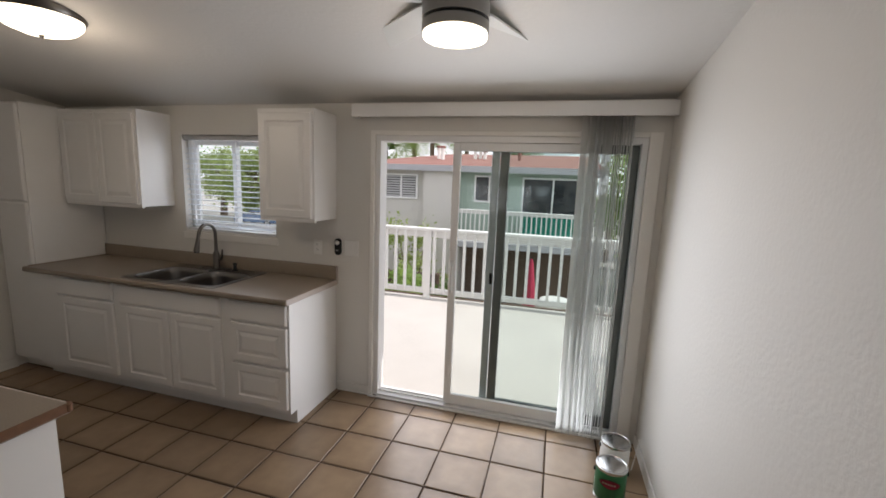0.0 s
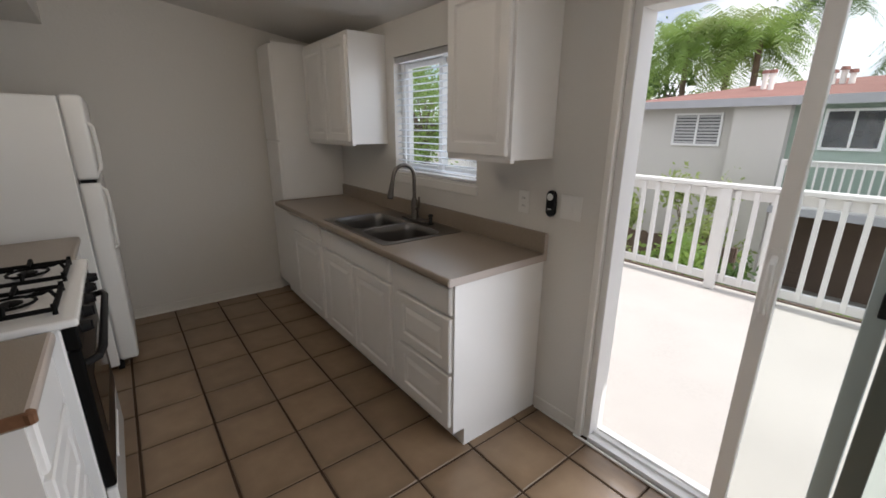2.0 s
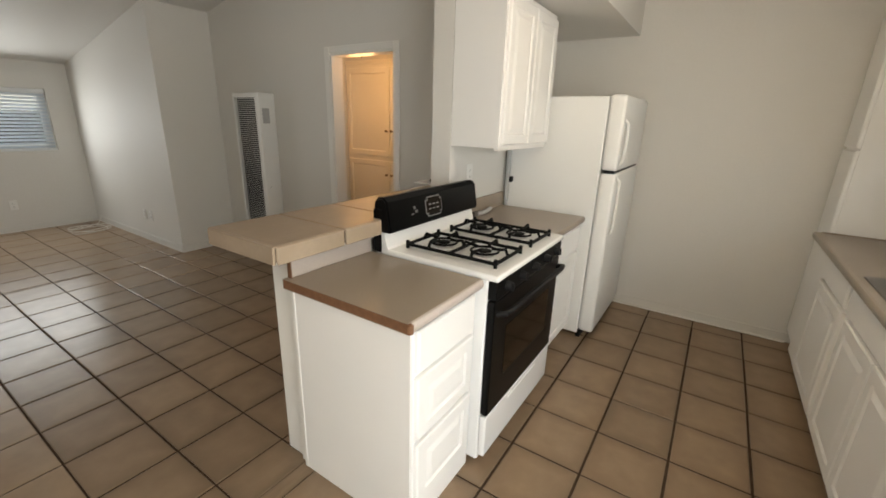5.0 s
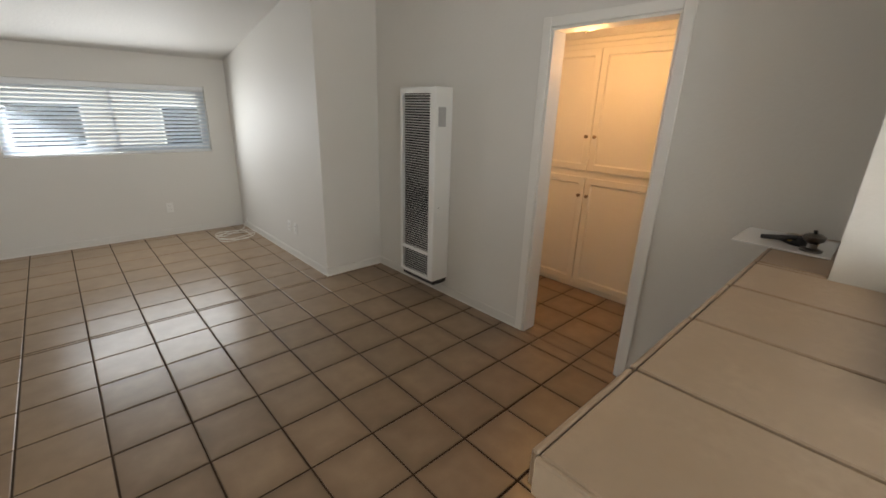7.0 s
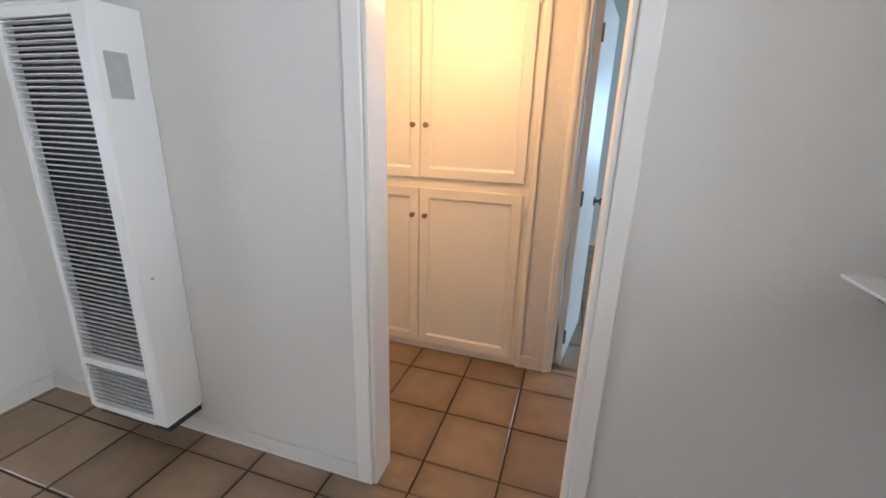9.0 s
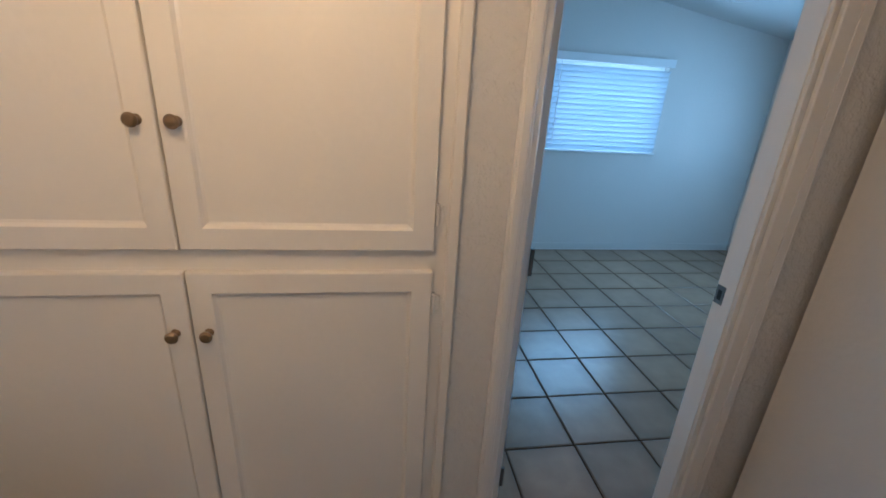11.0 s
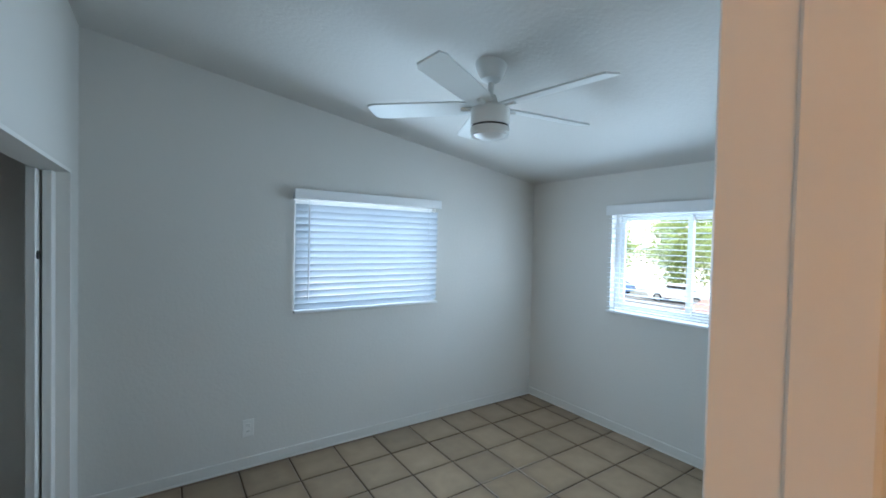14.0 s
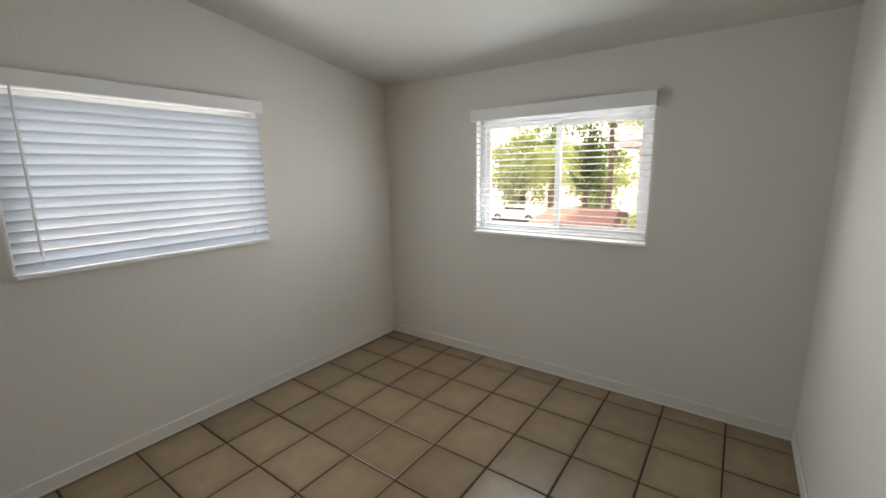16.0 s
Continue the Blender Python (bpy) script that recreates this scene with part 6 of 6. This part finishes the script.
for a in (30, 150, 270):
    part("leg", tube(bmesh.new(), [(1.75 + 0.1 * math.cos(radians(a)), 10.3 + 0.1 * math.sin(radians(a)), GZ + 1.02), (1.75 + 0.36 * math.cos(radians(a)), 10.3 + 0.36 * math.sin(radians(a)), GZ)], 0.02, 8), RAIL, tb)
fe = thing("yard_fence", (-3.6, 9.2, GZ), "brown board fence in the yard below", "fence")
for i in range(40):
    x = -7.6 + i * 0.145
    part("board", boxes((x, x + 0.135, 9.2, 9.225, GZ + 0.03, GZ + 1.75 + 0.02 * math.sin(i * 2.1))), DARKWOOD, fe)
for z in (0.4, 1.4):
    part("rail", boxes((-7.6, -1.8, 9.225, 9.27, GZ + z, GZ + z + 0.09)), DARKWOOD, fe)
for i in range(5):
    part("post", boxes((-7.6 + i * 1.43, -7.5 + i * 1.43, 9.27, 9.36, GZ, GZ + 1.75)), DARKWOOD, fe)

# low house with a red roof beside the street
lh = thing("low_house", (-8.7, 14, GZ), "low house with a red-brown roof near the street", "house")
part("wall", boxes((-9.5, -6.95, 12.0, 16.6, GZ, GZ + 2.1)), STUCCO_PALE, lh)
bm = bmesh.new()
v = [bm.verts.new(p) for p in ((-9.9, 11.5, GZ + 2.1), (-6.6, 11.5, GZ + 2.1), (-6.6, 17.1, GZ + 2.1), (-9.9, 17.1, GZ + 2.1), (-9.6, 14.3, GZ + 2.75), (-6.9, 14.3, GZ + 2.75))]
for f in ((0, 1, 5, 4), (2, 3, 4, 5), (1, 2, 5), (3, 0, 4), (3, 2, 1, 0)):
    bm.faces.new([v[i] for i in f])
part("roof", bm, SHINGLE, lh)
house_window(lh, -9.3, -8.5, GZ + 1.0, GZ + 1.9, 12.0)
house_window(lh, -8.3, -7.4, GZ + 1.0, GZ + 1.9, 12.0)
# block across the yard behind the living room
sb_ = thing("apartment_building", (0, -19, GZ), "pale stucco apartment block behind the living room", "apartment building")
part("wall", boxes((-9, 9, -24, -15.5, GZ, 3.0)), STUCCO_PALE, sb_)
part("roof", boxes((-9.4, 9.4, -24.4, -15.1, 3.0, 3.25)), SHINGLE, sb_)
for x in (-5.5, -2.2, 0.6, 3.4, 6.2):
    for z in (-1.8, 0.9):
        w = part("window", boxes((x - 0.66, x + 0.66, -15.5, -15.44, z - 0.56, z + 0.56)), VINYL, sb_)
        part("pane", boxes((x - 0.6, x + 0.6, -15.44, -15.43, z - 0.5, z + 0.5)), GLASS_FAR, w)
wb = thing("side_building", (-15.7, -3, GZ), "pale stucco house beside the bedroom", "house")
part("wall", boxes((-19, -12.5, -8, 2.0, GZ, 2.6)), STUCCO_PALE, wb)
part("roof", boxes((-19.4, -12.1, -8.4, 2.4, 2.6, 2.8)), SHINGLE, wb)


# ---- plants ----
def leaves(name, points, size, mat, parent, seed, flat=0.0):
    """A crown of many small leaf blades, each turned its own way."""
    rng = np.random.default_rng(seed)
    p = np.asarray(points)
    n = len(p)
    u = rng.normal(size=(n, 3))
    u /= np.linalg.norm(u, axis=1, keepdims=True)
    w = np.cross(u, rng.normal(size=(n, 3)))
    w /= np.linalg.norm(w, axis=1, keepdims=True)
    s = size * rng.uniform(0.6, 1.4, size=(n, 1))
    quad = np.stack([p - u * s, p - w * s * 0.45, p + u * s, p + w * s * 0.45], axis=1).reshape(-1, 3)
    me = bpy.data.meshes.new(name)
    me.from_pydata(quad.tolist(), [], [(4 * i, 4 * i + 1, 4 * i + 2, 4 * i + 3) for i in range(n)])
    me.materials.append(mat)
    ob = new(name, me)
    ob.parent = parent
    ob.matrix_parent_inverse = world_of(parent).inverted()
    return ob


def tree(x, y, h, r, mat, label, seed, tall=1.0, low=0.35, clumps=38, per=90, leaf=0.13, base=GZ):
    rng = np.random.default_rng(seed)
    t = thing("tree", (x, y, base), label, "tree")
    lean = rng.uniform(-0.3, 0.3, 2)
    bm = bmesh.new()
    top = Vector((x + lean[0], y + lean[1], base + h * 0.75))
    tube(bm, [(x, y, base - 0.1), (x + lean[0] * 0.2, y + lean[1] * 0.3, base + h * 0.3), tuple(top)], [r * 0.11, r * 0.08, r * 0.03], 9)
    pts = []
    for k in range(clumps):
        d = rng.normal(size=3)
        d /= np.linalg.norm(d)
        rad = r * rng.uniform(0.35, 1.0)
        cz = base + h * (low + (1 - low) / 2)
        c = np.array([x + lean[0], y + lean[1], cz]) + d * np.array([rad, rad, h * (1 - low) / 2 * rng.uniform(0.5, 1.0) * tall])
        if k % 4 == 0:
            m = Vector((x + lean[0] * 0.5, y + lean[1] * 0.5, base + h * rng.uniform(0.3, 0.6)))
            tube(bm, [tuple(m), tuple(m.lerp(Vector(c), 0.6) + Vector((0, 0, 0.1))), tuple(c)], [r * 0.035, r * 0.02, r * 0.008], 6)
        cr = r * rng.uniform(0.18, 0.34)
        pts.append(c + rng.normal(size=(per, 3)) * cr * np.array([0.6, 0.6, 0.5]))
    part("trunk", bm, BARK, t, smooth=True)
    leaves("crown", np.concatenate(pts), leaf, mat, t, seed)
    return t


def palm(x, y, h, spread, mat, label, seed, base=GZ, fronds=72):
    rng = np.random.default_rng(seed)
    t = thing("palm_tree", (x, y, base), label, "palm tree")
    part("trunk", tube(bmesh.new(), [(x, y, base - 0.1), (x + 0.1, y, base + h * 0.5), (x, y, base + h)], [0.20, 0.15, 0.13], 10), BARK, t, smooth=True)
    verts, faces = [], []
    for k in range(fronds):
        a = rng.uniform(0, 2 * math.pi)
        rise = rng.uniform(-1.0, 1.7)
        L = spread * rng.uniform(0.75, 1.1)
        d = np.array([math.cos(a), math.sin(a), 0])
        side = np.array([-d[1], d[0], 0])
        prev = np.array([x, y, base + h])
        for i in range(1, 21):
            s = i / 20
            q = np.array([x, y, base + h]) + d * L * s * (1 - 0.15 * s) + np.array([0, 0, L * (rise * s - (0.55 + 0.6 * rise) * s * s)])
            ll = 0.62 * spread / 2.2 * (1 - 0.75 * abs(s - 0.35))
            for sgn in (-1, 1):
                tip = q + side * sgn * ll * 0.8 + d * ll * 0.35 + np.array([0, 0, -ll * rng.uniform(0.3, 0.75)])
                b = len(verts)
                wv = (q - prev) * 0.22
                verts += [(q - wv).tolist(), tip.tolist(), (q + wv).tolist()]
                faces.append((b, b + 1, b + 2))
            prev = q
    me = bpy.data.meshes.new("crown")
    me.from_pydata(verts, [], faces)
    me.materials.append(mat)
    ob = new("crown", me)
    ob.parent = t
    ob.matrix_parent_inverse = world_of(t).inverted()
    return t


def shrub(x, y, r, h, mat, seed, label, base=GZ):
    rng = np.random.default_rng(seed)
    t = thing("shrub", (x, y, base), label, "shrub", "yard shrubs")
    bm = bmesh.new()
    pts = []
    for k in range(14):
        a, q = rng.uniform(0, 2 * math.pi), rng.uniform(0.2, 1)
        c = np.array([x + r * q * math.cos(a), y + r * q * math.sin(a), base + h * rng.uniform(0.25, 0.95)])
        tube(bm, [(x, y, base - 0.05), tuple((np.array([x, y, base]) + c) / 2 + np.array([0, 0, 0.1])), tuple(c)], [0.03, 0.02, 0.008], 5)
        pts.append(c + rng.normal(size=(120, 3)) * r * 0.22)
    part("stems", bm, BARK, t)
    leaves("foliage", np.concatenate(pts), 0.085, mat, t, seed)


palm(-9.4, 22.5, 8.7, 2.9, LEAF, "feathery green palm behind the house", 11)
palm(-7.8, 23.5, 8.8, 3.0, LEAF_PALE, "tall palm with yellow-green fronds behind the house", 12)
palm(-6.1, 22.0, 8.2, 2.8, LEAF, "feathery green palm behind the house", 13)
palm(-4.4, 24.0, 10.4, 2.4, LEAF_DARK, "slender palm behind the roof ridge", 14)
palm(-1.2, 27.0, 7.6, 2.4, LEAF_DARK, "palm half hidden behind the roof", 15)
tree(-11.3, 24.5, 11.4, 1.9, LEAF_DARK, "tall narrow conifer behind the house", 21, 1.0, 0.2, 46, 80, 0.14)
tree(5.7, 16.4, 6.8, 2.5, LEAF, "broad leafy tree beside the neighbouring house", 22, 1.0, 0.22, 80, 130, 0.12)
tree(-23.5, 16.0, 8.6, 3.8, LEAF, "broad green tree at the end of the yard", 31, 1.0, 0.25, 70, 110, 0.16)
tree(8.2, 20.5, 6.2, 2.4, LEAF_DARK, "leafy tree further along the street", 23)
tree(-20.0, 34.0, 8.0, 3.4, LEAF_PALE, "large leafy street tree across the road", 24, 1, 0.10, 70, 110, 0.18)
tree(-13.5, 36.0, 6.8, 2.8, LEAF_PALE, "yellow-green street tree across the road", 25, 1, 0.08, 60, 110, 0.17)
tree(-28.0, 33.0, 7.2, 3.2, LEAF_PALE, "large leafy street tree across the road", 26, 1, 0.10, 70, 110, 0.18)
tree(-17.0, 33.0, 10.5, 1.6, LEAF, "slim green conifer across the road", 27, 1, 0.15, 40, 90, 0.15)
tree(-35.0, 36.0, 7.5, 3.8, LEAF_PALE, "pale green tree across the road", 28, 1, 0.2, 44, 110, 0.18)
palm(-11.6, 19.4, 5.0, 1.9, LEAF_PALE, "short palm by the low house", 29)
tree(-7.4, 33.5, 6.5, 2.6, LEAF, "leafy street tree across the road", 30)
for i, (x, y, r, h, m) in enumerate(((-3.9, 7.4, 0.9, 1.9, LEAF_PALE), (-2.6, 7.9, 0.8, 2.1, LEAF), (-1.3, 8.3, 0.8, 1.6, LEAF_DARK), (-5.4, 7.8, 0.9, 1.7, LEAF), (-3.0, 10.4, 0.9, 3.1, LEAF_PALE), (-5.3, 10.2, 0.8, 3.0, LEAF_PALE), (0.2, 8.4, 0.6, 0.9, LEAF), (2.3, 8.2, 0.6, 0.8, LEAF))):
    shrub(x, y, r, h, m, 40 + i, "leafy green shrub in the yard below")

up_ = thing("utility_pole", (4.8, 24.6, GZ), "wooden utility pole with crossarm", "utility pole")
part("pole", cyl(bmesh.new(), (4.8, 24.6, GZ), (4.8, 24.6, 5.35), 0.14, 0.10, 10), BARK, up_)
part("crossarm", boxes((3.9, 5.7, 24.40, 24.49, 4.9, 5.01)), BARK, up_)
bm = bmesh.new()
for dx in (-1.0, -0.4, 0.5, 1.0):
    tube(bm, [(4.8 + dx * 0.8, 24.44, 5.02), (20, 24.8, 4.6), (40, 25, 5.1)], 0.008, 4)
part("wires", bm, DARK_METAL, up_)


def car(x, y, paint, label, turn):
    c = thing("parked_car", (0, 0, 0), label, "car", "parked cars")
    bm = bmesh.new()
    prof = [(-2.2, 0.35), (-2.25, 0.75), (-1.9, 0.92), (-1.2, 0.98), (-0.6, 1.42), (0.9, 1.45), (1.55, 1.0), (2.15, 0.9), (2.25, 0.6), (2.2, 0.35)]
    rows = [[bm.verts.new((px, s * (0.86 if pz < 1.1 else 0.68), pz)) for px, pz in prof] for s in (-1, 1)]
    for i in range(len(prof)):
        j = (i + 1) % len(prof)
        bm.faces.new((rows[0][i], rows[0][j], rows[1][j], rows[1][i]))
    bm.faces.new(rows[0][::-1])
    bm.faces.new(rows[1])
    bmesh.ops.bevel(bm, geom=list(bm.edges), offset=0.06, segments=2, affect="EDGES")
    part("body", bm, paint, c, smooth=True)
    for s in (-1, 1):
        part("side_glass", boxes((-0.75, 1.05, s * 0.80 - 0.03, s * 0.80 + 0.03, 1.02, 1.33)), GLASS_FAR, c)
        for wx in (-1.4, 1.4):
            wh = part("wheel", cyl(bmesh.new(), (wx, s * 0.72, 0.32), (wx, s * 0.90, 0.32), 0.32, seg=20), RUBBER, c)
            part("rim", cyl(bmesh.new(), (wx, s * 0.90, 0.32), (wx, s * 0.91, 0.32), 0.2, seg=16), ALU, wh)
    c.matrix_basis = pose(x, y, GZ + 0.012, 0, 0, turn)
    return c


car(-18.5, 29.6, CARS[0], "white parked car across the street", 2)
car(-13.0, 29.5, CARS[1], "dark parked car across the street", -1)
car(-25.0, 29.7, CARS[2], "blue parked car across the street", 1)
car(-9.0, 25.6, CARS[0], "white parked car at the near kerb", 180)


# ---- floor tiles, each a piece on the grout bed ----
P = 0.32


bm = bmesh.new()
h = P / 2 - 0.0045
lo = [bm.verts.new((a * h, b * h, -0.008)) for a, b in ((-1, -1), (1, -1), (1, 1), (-1, 1))]
md = [bm.verts.new((a * h, b * h, -0.0025)) for a, b in ((-1, -1), (1, -1), (1, 1), (-1, 1))]
hi = [bm.verts.new((a * (h - 0.004), b * (h - 0.004), 0.0)) for a, b in ((-1, -1), (1, -1), (1, 1), (-1, 1))]
for p, q in ((lo, md), (md, hi)):
    for i in range(4):
        bm.faces.new((p[i], p[(i + 1) % 4], q[(i + 1) % 4], q[i]))
bm.faces.new(hi)
TILE_MESH = mesh_of("tile", bm, TILE)
floor_ob = bpy.data.objects["floor"]
rnd = random.Random(9)
rest_v, rest_f = [], []


def lay(x0, x1, y0, y1, gx, gy, near, py=P):
    """Tiles over a rectangle on a grid through (gx, gy); those in the near stretch are single pieces, the rest joined; cut tiles at the walls."""
    i0, i1 = math.floor((x0 - gx) / P), math.ceil((x1 - gx) / P)
    j0, j1 = math.floor((y0 - gy) / py), math.ceil((y1 - gy) / py)
    for i in range(i0, i1):
        for j in range(j0, j1):
            a, b = gx + P * i, gy + py * j
            ax, bx = max(a, x0), min(a + P, x1)
            ay, by = max(b, y0), min(b + py, y1)
            if bx - ax < 0.02 or by - ay < 0.02:
                continue
            whole = bx - ax > P - 1e-6 and by - ay > P - 1e-6
            cx, cy = (ax + bx) / 2, (ay + by) / 2
            dz = rnd.uniform(-0.0008, 0.0004)
            if near(cx, cy):
                ob = new("tile", TILE_MESH)
                ob.parent = floor_ob
                ob.location = (cx + rnd.uniform(-0.001, 0.001), cy + rnd.uniform(-0.001, 0.001), dz)
                if not whole:
                    ob.scale = ((bx - ax) / P, (by - ay) / P, 1)
                else:
                    ob.rotation_euler = (0, 0, math.pi / 2 * rnd.randrange(4))
            else:
                k = len(rest_v)
                g, e = 0.0045, 0.0085
                rest_v.extend([(ax + g, ay + g, -0.0025), (bx - g, ay + g, -0.0025), (bx - g, by - g, -0.0025), (ax + g, by - g, -0.0025),
                               (ax + e, ay + e, dz), (bx - e, ay + e, dz), (bx - e, by - e, dz), (ax + e, by - e, dz),
                               (ax + g, ay + g, -0.008), (bx - g, ay + g, -0.008), (bx - g, by - g, -0.008), (ax + g, by - g, -0.008)])
                rest_f.extend([(k + 4, k + 5, k + 6, k + 7), (k, k + 1, k + 5, k + 4), (k + 1, k + 2, k + 6, k + 5), (k + 2, k + 3, k + 7, k + 6), (k + 3, k, k + 4, k + 7),
                               (k + 8, k + 9, k + 1, k), (k + 9, k + 10, k + 2, k + 1), (k + 10, k + 11, k + 3, k + 2), (k + 11, k + 8, k, k + 3)])


GX, GY = -0.293, -1.135
# kitchen and dining, living room, hall, bedroom
lay(XK, XR, YP0, 0.0, GX, GY, lambda x, y: x < 1.6, 0.323)
lay(XH, XR, YS, YP0, 0.012, -3.665, lambda x, y: x < 0.6 and y > -5.3, 0.322)
lay(XL, XR, YL, YS, 0.012, -3.665, lambda x, y: False, 0.322)
lay(XW, XH, -5.0, YP1, -1.868, -3.665, lambda x, y: True)
lay(XB0, XB1, YB, 0.0, -4.06, -1.11, lambda x, y: True)
lay(XB1, XW, BDOOR[0], BDOOR[1], -4.06, -1.11, lambda x, y: False)
lay(XB0, -3.3, YB - 0.78, YB, -4.06, -1.11, lambda x, y: False)
me = bpy.data.meshes.new("far_tiles")
me.from_pydata(rest_v, [], rest_f)
me.materials.append(TILE)
far = new("far_tiles", me)
far.parent = floor_ob
tagged(far, "beige ceramic tiles further off", "", kind="stuff")
